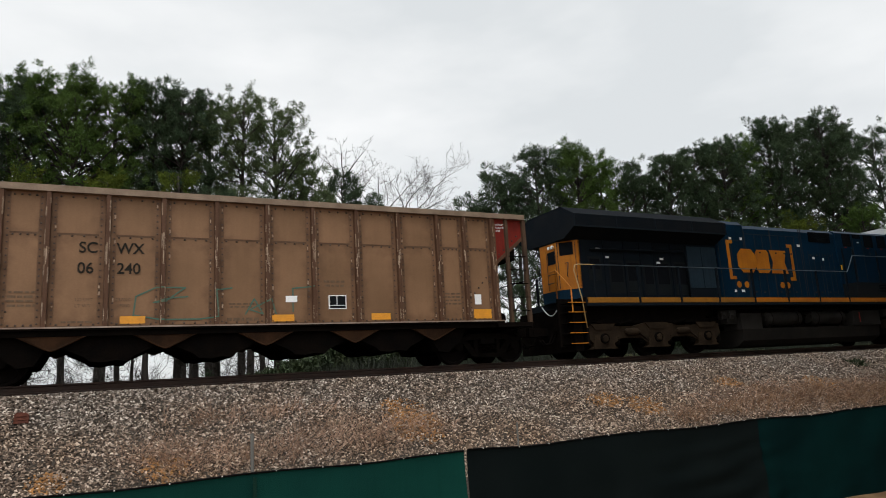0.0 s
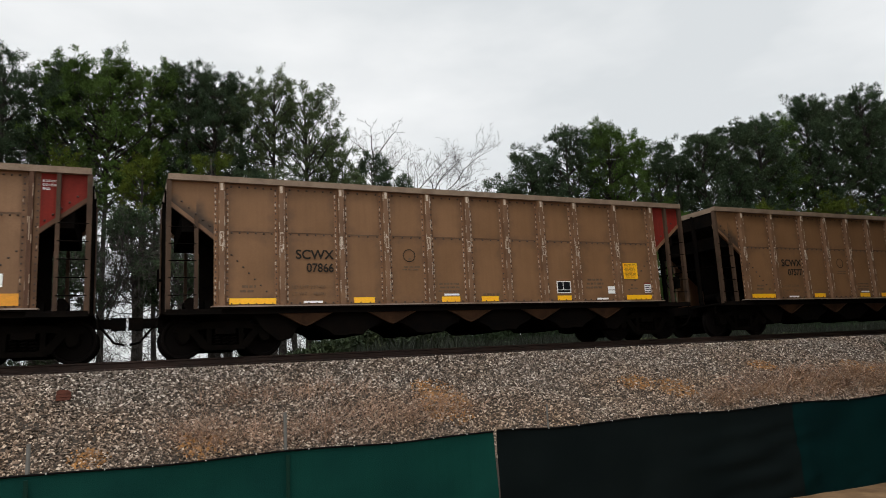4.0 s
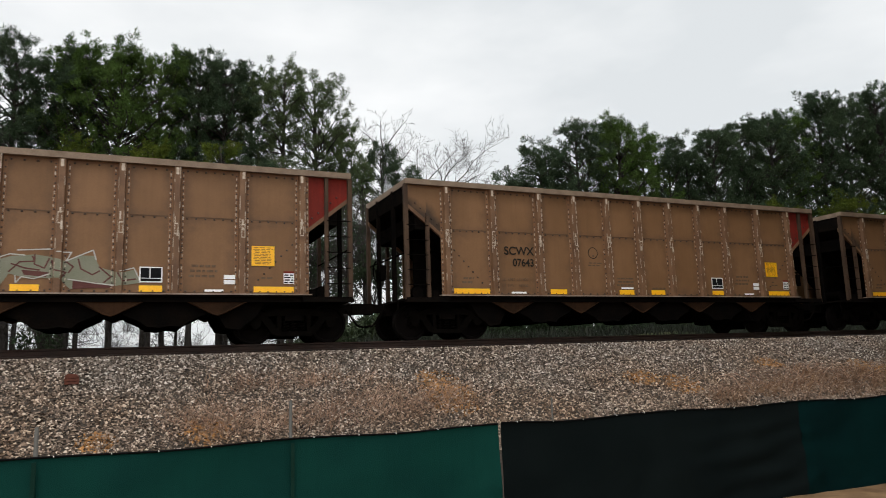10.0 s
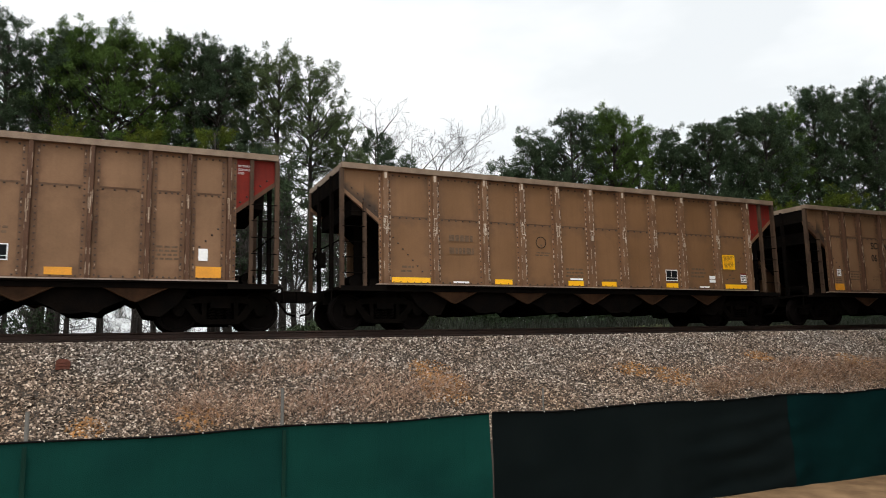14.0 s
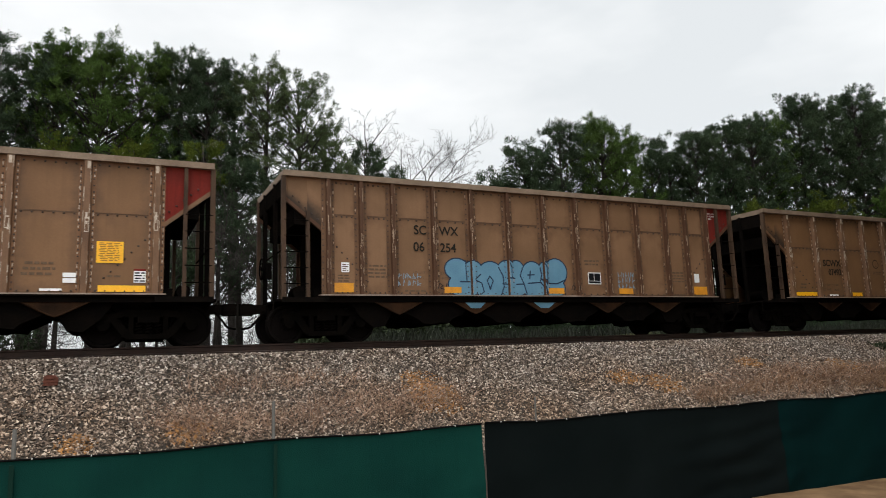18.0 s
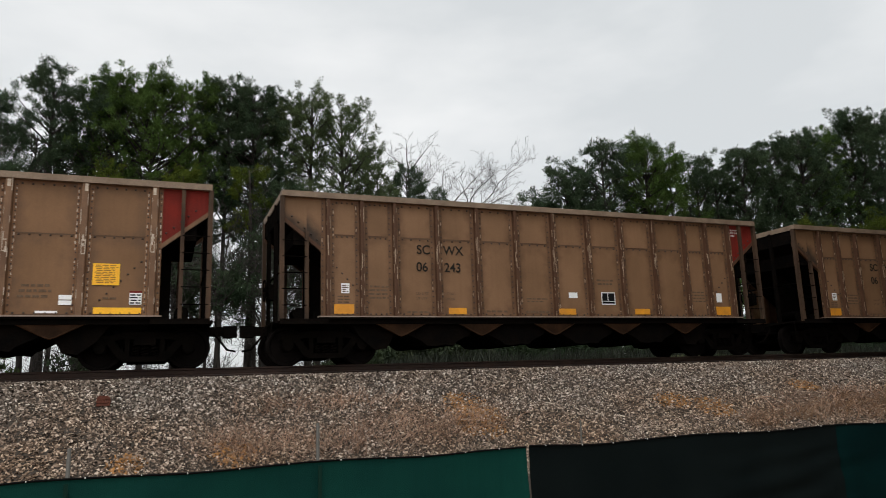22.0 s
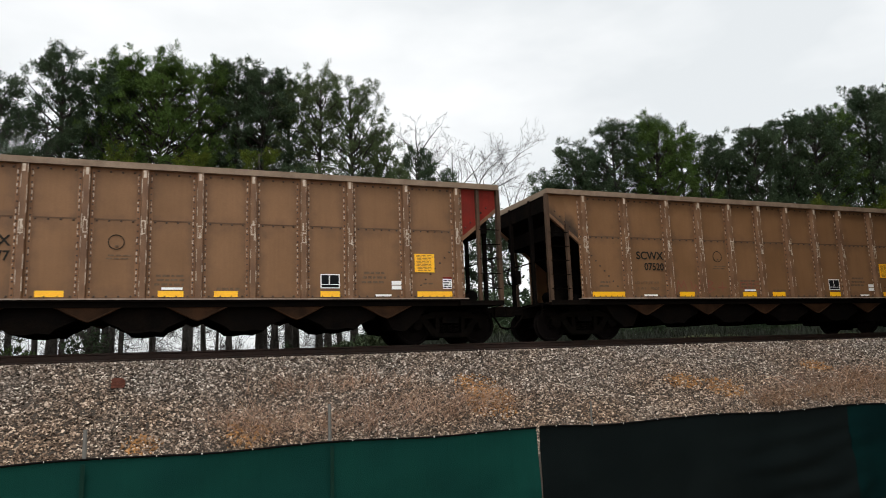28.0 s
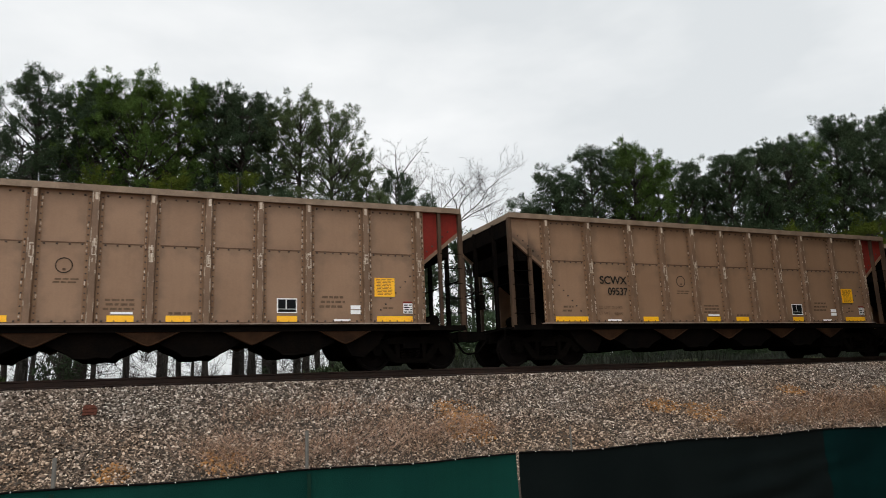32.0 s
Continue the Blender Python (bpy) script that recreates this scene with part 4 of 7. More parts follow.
def markings(car, k):
    if k.bars == "A":
        for x0, x1 in ((1.31, 2.35), (4.22, 4.75), (6.55, 7.07), (7.70, 8.21), (10.07, 10.53), (12.46, 13.38)):
            part("reflective_strip", plate(Geo(), x0, x1, 1.15, 1.285), M_YELLOW, car, "yellow reflective strip")
        sign = part("placard", plate(Geo(), 12.41, 12.93, 1.76, 2.22), M_YELLOW, car, "yellow notice plate")
        part("notice_print", rows_of_bars(12.45, 12.90, 1.80, 2.19, 11, 3).shifted(-0.004), M_NOTICE, sign)["kind"] = "stuff"
        sq = (10.07, 10.53, 1.35, 1.69)
        for lx0, lx1, lz0, lz1 in ((11.81, 12.05, 1.33, 1.425), (11.81, 12.05, 1.445, 1.54), (13.14, 13.38, 1.35, 1.60), (6.62, 7.05, 1.31, 1.36), (11.40, 11.80, 1.16, 1.21), (3.0, 3.45, 1.16, 1.21)):
            part("white_label", plate(Geo(), lx0, lx1, lz0, lz1), M_WHITE, car)
        part("red_label", plate(Geo(), 13.14, 13.38, 1.60, 1.645), M_RED, car)
        part("label_print", rows_of_bars(13.15, 13.37, 1.37, 1.57, 4, 4).shifted(-0.004), M_BLACK, car)["kind"] = "stuff"
        ring = Geo()
        n = 24
        for i in range(n):
            a, b = 2 * math.pi * i / n, 2 * math.pi * (i + 1) / n
            ring.prism([(U(5.70) + q * math.cos(c), 2.33 + q * math.sin(c)) for q, c in ((0.165, a), (0.165, b), (0.145, b), (0.145, a))], -1.529, -1.5265, "y")
        part("ring_mark", ring, M_INK, car, "dark painted ring")
        part("small_stencil", rows_of_bars(5.67, 5.75, 2.22, 2.27, 1, 5), M_FAINT, car)
        for x0, x1, z0, z1, nn in ((5.49, 6.02, 1.96, 2.06, 2), (6.46, 7.18, 1.40, 1.64, 3), (7.70, 8.28, 1.31, 1.36, 1), (11.05, 11.68, 1.48, 1.76, 3), (1.55, 1.9, 1.42, 1.58, 2), (12.6, 12.95, 1.46, 1.50, 1)):
            part("small_stencil", rows_of_bars(x0, x1, z0, z1, nn, int(x0 * 10)).shifted(0.011), M_FAINT, car)["kind"] = "stuff"
    else:
        for x0, x1, z0, z1 in ((1.38, 1.86, 1.17, 1.40), (4.30, 4.79, 1.17, 1.33), (7.50, 8.02, 1.17, 1.33), (9.96, 10.47, 1.18, 1.34), (12.88, 13.42, 1.17, 1.42)):
            part("reflective_patch", plate(Geo(), x0, x1, z0, z1), M_ORANGE, car, "faded orange reflective patch")
        sq = (8.87, 9.32, 1.45, 1.79)
        for lx0, lx1, lz0, lz1 in ((1.55, 1.75, 1.66, 1.90), (7.83, 8.10, 1.62, 1.77), (12.93, 13.13, 1.55, 1.82)):
            part("white_label", plate(Geo(), lx0, lx1, lz0, lz1), M_WHITE, car)
        part("label_print", rows_of_bars(1.57, 1.73, 1.69, 1.86, 4, 4).shifted(-0.004), M_FAINT, car)["kind"] = "stuff"
        for x0, x1, z0, z1, nn in ((2.20, 2.76, 1.54, 1.86, 4), (1.46, 1.78, 1.43, 1.60, 3), (8.75, 9.35, 2.0, 2.15, 2), (6.5, 7.2, 1.5, 1.6, 2), (6.45, 7.3, 1.2, 1.27, 1), (5.3, 6.1, 1.22, 1.27, 1), (12.0, 12.6, 1.55, 1.86, 4), (3.2, 3.8, 1.2, 1.24, 1)):
            part("small_stencil", rows_of_bars(x0, x1, z0, z1, nn, int(x0 * 10)).shifted(0.011), M_FAINT, car)["kind"] = "stuff"
        for i, wd in enumerate(("ROTARY", "COUPLER", "END")):
            words("red_panel_stencil", wd, U(13.75), 3.76 - 0.085 * i, 0.072, M_WHITE, car, -1.509)
    fr = part("data_plate", plate(Geo(), *sq), M_WHITE, car, "black data plate with a white border")
    a, b, c, d = sq
    part("plate_field", plate(plate(plate(Geo(), a + 0.025, a + 0.20, c + 0.10, d - 0.025, -1.5305), a + 0.22, b - 0.025, c + 0.10, d - 0.025, -1.5305), a + 0.025, b - 0.025, c + 0.025, c + 0.085, -1.5305), M_BLACK, fr)


def shifted(self, dy):
    self.v = [(x, y + dy, z) for x, y, z in self.v]
    return self


Geo.shifted = shifted


def number(car, k, mark):
    """Owner's mark and number of one car, stencilled on its side."""
    if not mark:
        part("worn_number", rows_of_bars(2.85, 3.7, 1.92, 2.42, 2, 11), M_FAINT, car)
        return
    if k.bars == "A":
        words("stencil_mark", "SCWX", U(3.74), 2.21, 0.31, M_INK, car, align="RIGHT", stretch=1.02, bold=0.006)
        words("stencil_number", mark, U(3.74), 1.90, 0.29, M_INK, car, align="RIGHT", stretch=0.92, bold=0.006)
        words("stencil_load", "LD LMT 237400", U(2.72), 1.50, 0.115, M_FAINT, car, stretch=1.05)
        words("stencil_weight", "LT WT    48600", U(2.72), 1.34, 0.115, M_FAINT, car, stretch=1.05)
    else:
        for text, x, z in (("SC", 3.48, 2.68), ("WX", 4.20, 2.68), (mark[:2], 3.46, 2.24), (mark[2:], 4.21, 2.24)):
            words("stencil_mark", text, U(x), z, 0.33, M_INK, car, stretch=0.95, bold=0.005)
        for text, x, z in (("LD LMT", 3.44, 1.65), ("LT WT", 3.44, 1.52), ("237000", 4.20, 1.65), ("49000", 4.23, 1.52)):
            words("stencil_small", text, U(x), z, 0.10, M_FAINT, car, -1.5165)


HOME = 83.77 - 3 * PITCH  # the first car behind the locomotive, at the start
CARS = [
    (-2, "B", ""), (-1, "B", "06240"), (0, "B", "06010"), (1, "A", "07866"), (2, "A", "07577"), (3, "A", "07352"), (4, "P", "09356"),
    (5, "A", "07511"), (6, "A", "07643"), (7, "A", "07696"), (8, "B", "06101"), (9, "A", ""), (10, "B", "06122"), (11, "A", "07370"),
    (12, "B", "06254"), (13, "A", "07492"), (14, "A", "07855"), (15, "B", "06243"), (16, "B", "06148"), (17, "B", "06149"), (18, "P", "09484"),
    (19, "A", "07677"), (20, "A", "07520"), (21, "P", "09078"), (22, "P", "09380"), (23, "P", "09537"), (24, "A", ""), (25, "A", ""),
]
LOOKS = {"A": "weathered tan coal hopper car with scuffed ribs, yellow strips", "P": "pale pinkish-tan coal hopper car with riveted ribs, yellow strips", "B": "brown coal hopper car with rusty ribs, red end panel"}
KINDS = {"A": KIND_A, "P": KIND_P, "B": KIND_B}
MODELS = {}
for key, kk in KINDS.items():
    MODELS[key] = build_hopper(kk)
    markings(MODELS[key], kk)
    tagged(MODELS[key], LOOKS[key])
TRAIN = []  # (thing, x at the start)
used = set()
HOPPERS = {}
for i, key, mark in CARS:
    x = (HOME + PITCH * i if i >= 0 else -3.72 + PITCH * (i + 1)) + HALF
    if key in used:
        car = copy_thing(MODELS[key], pose(x, 0, 0))
    else:
        used.add(key)
        car = MODELS[key]
        car.location = (x, 0, 0)
    HOPPERS[i] = car
    TRAIN.append((car, x))
for i, key, mark in CARS:
    number(HOPPERS[i], KINDS[key], mark)

# ---------------------------------------------------------------- locomotive
M_BLUE = mk("dusty_dark_blue_paint", (0.0022, 0.0195, 0.0445), 0.45, 0.0, (0.0032, 0.0146, 0.0268), 0.8, 0.9, 0.35, 0.08, 0.05, 30, False, 0.08)
M_NAVY = mk("dark_navy_paint", (0.0038, 0.0074, 0.012), 0.7, 0.0, (0.0049, 0.0074, 0.01), 0.9, 0.9, 0.2, 0.1, 0.08, 30, False, 0.12)
M_SOOTROOF = mk("soot_black_roof", (0.0053, 0.0076, 0.0104), 0.9, 0.0, (0.0093, 0.0107, 0.0122), 1.5, 0.8, 0, 0.15, 0.1, 30, False, 0.05)
M_SLATE = mk("dark_slate_grey_paint", (0.0069, 0.0093, 0.0112), 0.65, 0.0, (0.0057, 0.0069, 0.0078), 0.9, 0.9, 0.2, 0.1, 0.08, 30, False, 0.15)
M_DUSTBLUE = mk("dust_greyed_blue_paint", (0.0208, 0.0391, 0.056), 0.6, 0.0, (0.0128, 0.0255, 0.038), 1.1, 0.9, 0.3, 0.1, 0.08, 30, False, 0.2)
M_HANDRAIL = mk("blue_grey_handrail", (0.07, 0.098, 0.119), 0.5, 0.0, (0.042, 0.063, 0.077), 3, 0.8, 0, 0.1, 0.05, 30, False, 0.4)
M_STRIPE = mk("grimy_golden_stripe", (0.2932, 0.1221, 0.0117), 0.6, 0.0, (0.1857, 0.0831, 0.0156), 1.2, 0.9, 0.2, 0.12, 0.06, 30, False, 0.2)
M_PALERAIL = mk("worn_cream_rail", (0.42, 0.30, 0.13), 0.5, 0.0, (0.30, 0.17, 0.05), 4, 0.8, 0, 0.1, 0.05, 30)
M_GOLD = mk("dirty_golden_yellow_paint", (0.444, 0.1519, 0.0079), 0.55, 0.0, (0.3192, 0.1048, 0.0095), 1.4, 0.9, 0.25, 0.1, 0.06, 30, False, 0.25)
M_SEAM = mk("dark_door_gap", (0.006, 0.009, 0.013), 0.8, 0.0, None, 4, 0.5, 0, 0.1, 0)
M_LOUVRE = mk("black_louvre", (0.006, 0.007, 0.009), 0.8, 0.0, None, 4, 0.5, 0, 0.1, 0, 30, False, 0.05)
M_TANK = mk("dusty_grey_tank", (0.0205, 0.0188, 0.0169), 0.8, 0.0, (0.0099, 0.0087, 0.0078), 1.6, 0.9, 0.3, 0.12, 0.12, 30, False, 0.12)
M_FUEL = mk("sooty_fuel_tank", (0.0101, 0.0094, 0.0086), 0.8, 0.0, (0.0187, 0.0158, 0.013), 1.6, 0.9, 0.3, 0.12, 0.12, 30, False, 0.1)
M_BOGIE = mk("dust_brown_locomotive_truck", (0.0302, 0.0202, 0.0121), 0.9, 0.0, (0.0121, 0.0082, 0.0052), 2.2, 0.9, 0, 0.18, 0.2, 25, False, 0.08)
M_ROOF = mk("pale_grey_cab_roof", (0.55, 0.57, 0.58), 0.5, 0.0, (0.42, 0.44, 0.45), 2, 0.8, 0, 0.08, 0.05, 30)
M_PANE = bpy.data.materials.new("dark_cab_glass")
M_PANE.use_nodes = True
_b = M_PANE.node_tree.nodes["Principled BSDF"]
_b.inputs["Base Color"].default_value = (0.012, 0.015, 0.018, 1)
_b.inputs["Roughness"].default_value = 0.08
_b.inputs["Specular IOR Level"].default_value = 0.2

loco = thing("diesel_locomotive", "dark blue diesel locomotive with golden stripe, running mid-train", "locomotive")
LOCO_X = 83.77 - 71.10
loco.location = (LOCO_X, 0, 0)


def L_box(name, mat, x0, x1, y0, y1, z0, z1, label="", parent=None):
    return part(name, Geo().box(x0, x1, y0, y1, z0, z1), mat, parent or loco, label)


def lplate(name, mat, x0, x1, z0, z1, y, parent=None, label="", t=0.006):
    return L_box(name, mat, x0, x1, y - t, y, z0, z1, label, parent)


# frame, deck and stripe
L_box("deck", M_NAVY, 0.3, 20.5, -1.50, 1.50, 1.50, 1.76, "dark walkway deck")
for s in (-1, 1):
    edge = 0.36
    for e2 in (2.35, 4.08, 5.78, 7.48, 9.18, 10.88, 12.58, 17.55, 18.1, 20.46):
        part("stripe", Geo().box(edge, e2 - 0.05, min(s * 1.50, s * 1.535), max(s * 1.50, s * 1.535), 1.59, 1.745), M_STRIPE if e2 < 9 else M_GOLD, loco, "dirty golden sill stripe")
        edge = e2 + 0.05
    part("sill_lip", Geo().box(0.3, 20.5, min(s * 1.50, s * 1.53), max(s * 1.50, s * 1.53), 1.50, 1.585), M_NAVY, loco)
L_box("underframe", M_GRIME, 0.0, 20.9, -1.0, 1.0, 0.95, 1.50)

# radiator end with its overhanging wings
# darker navy than the other hoods: the wings' shadow is in the colour
part("radiator_hood", Geo().box(0.62, 6.54, -0.95, 0.95, 1.76, 4.0), M_NAVY, loco, "radiator hood, overhang's shadow in its dark navy")
part("radiator_wing_roof", Geo().prism([(-1.50, 3.90), (-1.52, 4.28), (-0.9, 4.62), (0.9, 4.62), (1.52, 4.28), (1.50, 3.90), (0.95, 3.62), (-0.95, 3.62)], 0.12, 6.52, "x"), M_SOOTROOF, loco, "overhanging black radiator roof")
# the end has chamfered corners, each with its number board
END = [(0.56, -0.95), (0.16, -0.42), (0.16, 0.42), (0.56, 0.95), (0.66, 0.95), (0.66, -0.95)]
rear = part("rear_hood_end", Geo().prism(END, 2.10, 3.66, "z"), M_GOLD, loco, "dirty golden rear hood end with chamfered corners")
part("rear_base", Geo().prism(END, 1.76, 2.10, "z"), M_BLUE, loco)
part("hood_cap", Geo().prism([(x - 0.02 if x < 0.6 else x, y * 1.02) for x, y in END], 3.60, 3.66, "z"), M_NAVY, rear)


def chamfer(q, z, out=0.0, s=-1):
    """A place on the chamfered corner: q runs from its outer edge to its inner one."""
    return (0.56 - 0.40 * q - 0.80 * out, s * (0.95 - 0.53 * q + 0.60 * out), z)


for s in (-1, 1):
    for nm, q0, q1, z0, z1, mat in (("number_board", 0.16, 0.82, 3.16, 3.56, M_LOUVRE), ("door_gap", 0.90, 0.93, 2.14, 3.58, M_SEAM), ("door_gap", 0.06, 0.08, 2.14, 3.58, M_SEAM)):
        vs = [chamfer(q, z, o, s) for q in (q0, q1) for z in (z0, z1) for o in (0.002, 0.014)]
        part(nm, Geo().add(vs, [(0, 1, 3, 2), (4, 6, 7, 5), (0, 4, 5, 1), (2, 3, 7, 6), (0, 2, 6, 4), (1, 5, 7, 3)]), mat, rear)
    part("grab_iron", Geo().tube([chamfer(0.50, 2.50, 0.0, s), chamfer(0.50, 2.50, 0.08, s), chamfer(0.42, 2.92, 0.08, s), chamfer(0.60, 2.92, 0.0, s)], 0.014, 6), M_SEAM, rear)
part("end_window", Geo().box(0.146, 0.158, -0.36, 0.02, 2.94, 3.34), M_LOUVRE, rear, "dark window of the end door")
part("door_gap", Geo().box(0.150, 0.158, -0.40, -0.38, 2.14, 3.40).box(0.150, 0.158, 0.06, 0.08, 2.14, 3.40), M_SEAM, rear)
for y in (-0.30, -0.12):
    part("end_light", Geo().tube([(0.10, y, 3.47), (0.16, y, 3.47)], 0.055, 12), M_WHITE, rear, "small white end light")
for z in (2.35, 2.62):
    part("grab_iron", Geo().tube([(0.16, -0.34, z), (0.09, -0.34, z), (0.09, 0.0, z), (0.16, 0.0, z)], 0.014, 6), M_SEAM, rear)
part("drop_chain", Geo().tube([(-0.22, -0.9 + 0.07 * k, 1.62 - 0.30 * math.sin(math.pi * k / 13)) for k in range(14)], 0.016, 6), M_ROOF, loco, "pale safety chain across the end")
for x0, x1, z0, z1 in ((0.95, 1.45, 2.35, 3.1), (1.75, 2.35, 1.95, 3.0), (2.45, 3.0, 2.0, 3.0), (3.15, 3.6, 1.9, 2.9), (3.7, 4.3, 1.9, 3.0), (4.5, 5.1, 1.9, 3.0)):
    d = lplate("radiator_door", M_SLATE, x0, x1, z0, z1, -0.95)
    part("door_grille", Geo().box(x0 + 0.06, x1 - 0.06, -0.962, -0.957, z0 + 0.35, z1 - 0.08), M_LOUVRE, d)
lplate("radiator_door", M_DUSTBLUE, 5.12, 5.80, 2.15, 3.55, -0.95, None, "dusty blue access door")
lplate("radiator_door", M_DUSTBLUE, 5.83, 6.50, 2.15, 3.55, -0.95, None, "dusty blue access door")
for x in (1.58, 2.40, 3.08, 3.64, 4.40, 5.08):
    part("hood_column", Geo().box(x - 0.03, x + 0.03, -1.0, -0.95, 1.80, 3.60), M_NAVY, loco)
part("hood_pipe", Geo().tube([(1.0, -1.04, 3.30), (4.9, -1.04, 3.34), (5.0, -1.04, 3.1), (5.0, -1.04, 1.9)], 0.035, 8), M_NAVY, loco)
part("wing_edge", Geo().box(0.12, 6.52, -1.535, -1.50, 3.88, 3.93), M_NAVY, loco)
for x in (0.12, 1.72, 3.32, 4.92, 6.48):
    part("wing_rib", Geo().box(x, x + 0.04, -1.53, -1.50, 3.93, 4.27), M_NAVY, loco)
for x, z in ((1.62, 3.05), (3.9, 3.05), (3.75, 2.92), (1.3, 3.3)):
    lplate("white_label", M_WHITE, x, x + 0.16, z, z + 0.07, -0.958)

# tall box, engine hood and its doors
part("stack_box", Geo().prism([(-1.0, 1.76), (-1.0, 4.40), (-0.85, 4.55), (0.85, 4.55), (1.0, 4.40), (1.0, 1.76)], 6.55, 7.96, "x"), M_BLUE, loco, "tall blue hood box")
part("exhaust_stack", Geo().box(7.0, 7.6, -0.3, 0.3, 4.55, 4.72), M_LOUVRE, loco)
part("engine_hood", Geo().prism([(-0.95, 1.76), (-0.95, 4.30), (-0.80, 4.45), (0.80, 4.45), (0.95, 4.30), (0.95, 1.76)], 7.96, 13.12, "x"), M_BLUE, loco, "dark blue engine hood with many doors")
part("stack_gap", Geo().box(6.58, 7.9, -1.006, -1.002, 3.83, 3.85), M_SEAM, loco)
for x in (7.24, 6.62, 7.90):
    part("door_gap", Geo().box(x, x + 0.03, -1.006, -1.0, 1.80, 3.83), M_SEAM, loco)
for x, w, z1 in ((8.02, 0.05, 4.3), (8.55, 0.02, 4.1), (8.95, 0.02, 4.1), (9.38, 0.06, 4.3), (9.84, 0.02, 4.1), (10.28, 0.02, 4.1), (10.70, 0.03, 4.1), (11.02, 0.03, 4.4), (11.12, 0.03, 4.4), (11.42, 0.02, 3.6), (11.72, 0.02, 3.55), (12.08, 0.02, 3.55), (12.25, 0.02, 3.55), (12.58, 0.02, 3.55), (12.86, 0.02, 3.55)):
    part("door_gap", Geo().box(x, x + w, -0.956, -0.949, 1.82, z1), M_SEAM, loco)
part("door_gap", Geo().box(8.05, 11.0, -0.956, -0.949, 4.10, 4.12), M_SEAM, loco)
for i in range(9):
    x = (8.3, 8.75, 9.6, 10.05, 10.45, 11.55, 11.9, 12.4, 12.7)[i]
    for z in (2.0, 3.42):
        part("door_latch", Geo().box(x - 0.04, x + 0.04, -0.975, -0.95, z, z + 0.05), M_SEAM, loco)
g = part("intake_grille", Geo().box(11.57, 12.84, -0.965, -0.952, 3.95, 4.33), M_LOUVRE, loco, "black intake grille")
for i in range(9):
    part("louvre_blade", Geo().box(11.6, 12.8, -0.975, -0.965, 3.98 + 0.038 * i, 3.992 + 0.038 * i), M_NAVY, g)
for x, z, w in ((11.62, 3.28, 0.14), (12.2, 3.24, 0.1), (10.85, 3.73, 0.16), (7.2, 3.86, 0.12), (7.75, 3.86, 0.12), (7.15, 2.0, 0.1), (7.5, 2.0, 0.16)):
    lplate("white_label", M_WHITE, x, x + w, z, z + 0.09, -1.008 if x < 7.9 else -0.958)

# emblem in plain golden shapes
EY = -0.962
part("emblem_bracket", Geo().box(7.02, 7.16, EY - 0.05, EY - 0.044, 2.45, 3.84).box(7.16, 7.34, EY - 0.05, EY - 0.044, 3.72, 3.84).box(7.16, 7.34, EY - 0.05, EY - 0.044, 2.45, 2.57), M_GOLD, loco, "golden square bracket")
part("emblem_bracket", Geo().box(10.38, 10.52, EY - 0.006, EY, 2.45, 3.80).box(10.22, 10.38, EY - 0.006, EY, 3.68, 3.80).box(10.22, 10.38, EY - 0.006, EY, 2.45, 2.57), M_GOLD, loco, "golden square bracket")
for pts, y in (
    ([(7.50, 2.92), (7.72, 2.70), (8.22, 2.70), (8.44, 2.92), (8.44, 3.33), (8.22, 3.55), (7.72, 3.55), (7.50, 3.33)], EY - 0.05),
    ([(8.50, 2.80), (8.60, 2.70), (9.08, 2.70), (9.18, 2.80), (9.18, 3.45), (9.08, 3.55), (8.60, 3.55), (8.50, 3.45)], EY - 0.006),
    ([(9.24, 2.70), (10.14, 2.70), (10.00, 3.12), (10.14, 3.55), (9.24, 3.55), (9.38, 3.12)], EY - 0.006),
):
    part("emblem_shape", Geo().prism(pts, y, y + 0.006, "y"), M_GOLD, loco, "golden block shape")
for x, y in ((7.42, EY - 0.05), (7.80, EY - 0.05), (9.72, EY - 0.006), (10.02, EY - 0.006)):
    part("emblem_dot", Geo().lathe([(y, 0.115), (y + 0.006, 0.115)], x, 2.27, 20), M_GOLD, loco)

# equipment cabinet behind the cab
part("equipment_hood", Geo().prism([(-0.98, 1.76), (-0.98, 4.36), (-0.85, 4.46), (0.85, 4.46), (0.98, 4.36), (0.98, 1.76)], 13.13, 16.53, "x"), M_BLUE, loco, "blue equipment hood with vent openings")
for x0, x1, z0 in ((13.55, 14.08, 3.84), (14.92, 15.50, 3.84), (15.78, 16.34, 3.84), (14.22, 14.72, 4.18)):
    v = lplate("vent", M_LOUVRE, x0, x1, z0, 4.34, -0.985, None, "black louvred vent")
    for i in range(4):
        part("vent_slat", Geo().box(x0 + 0.03 + i * (x1 - x0) / 4.2, x0 + 0.055 + i * (x1 - x0) / 4.2, -1.0, -0.99, z0 + 0.02, 4.32), M_SOOTROOF, v)
lplate("cabinet_door", M_BLUE, 14.2, 14.75, 2.4, 4.12, -0.985)
for x0, x1 in ((13.4, 13.6), (14.05, 14.2), (15.55, 15.65), (16.3, 16.45)):
    L_box("cabinet_rib", M_NAVY, x0, x0 + 0.05, -1.02, -0.98, 2.35, 3.75)
for x, z in ((14.45, 4.0), (13.65, 3.78), (15.05, 3.78), (15.95, 3.78)):
    lplate("red_white_label", M_RED if z < 3.9 else M_WHITE, x, x + 0.12, z, z + 0.04, -0.992)
L_box("side_cabinet", M_SLATE, 13.16, 16.56, -1.52, -0.95, 1.77, 2.33, "low slate-grey side cabinet")
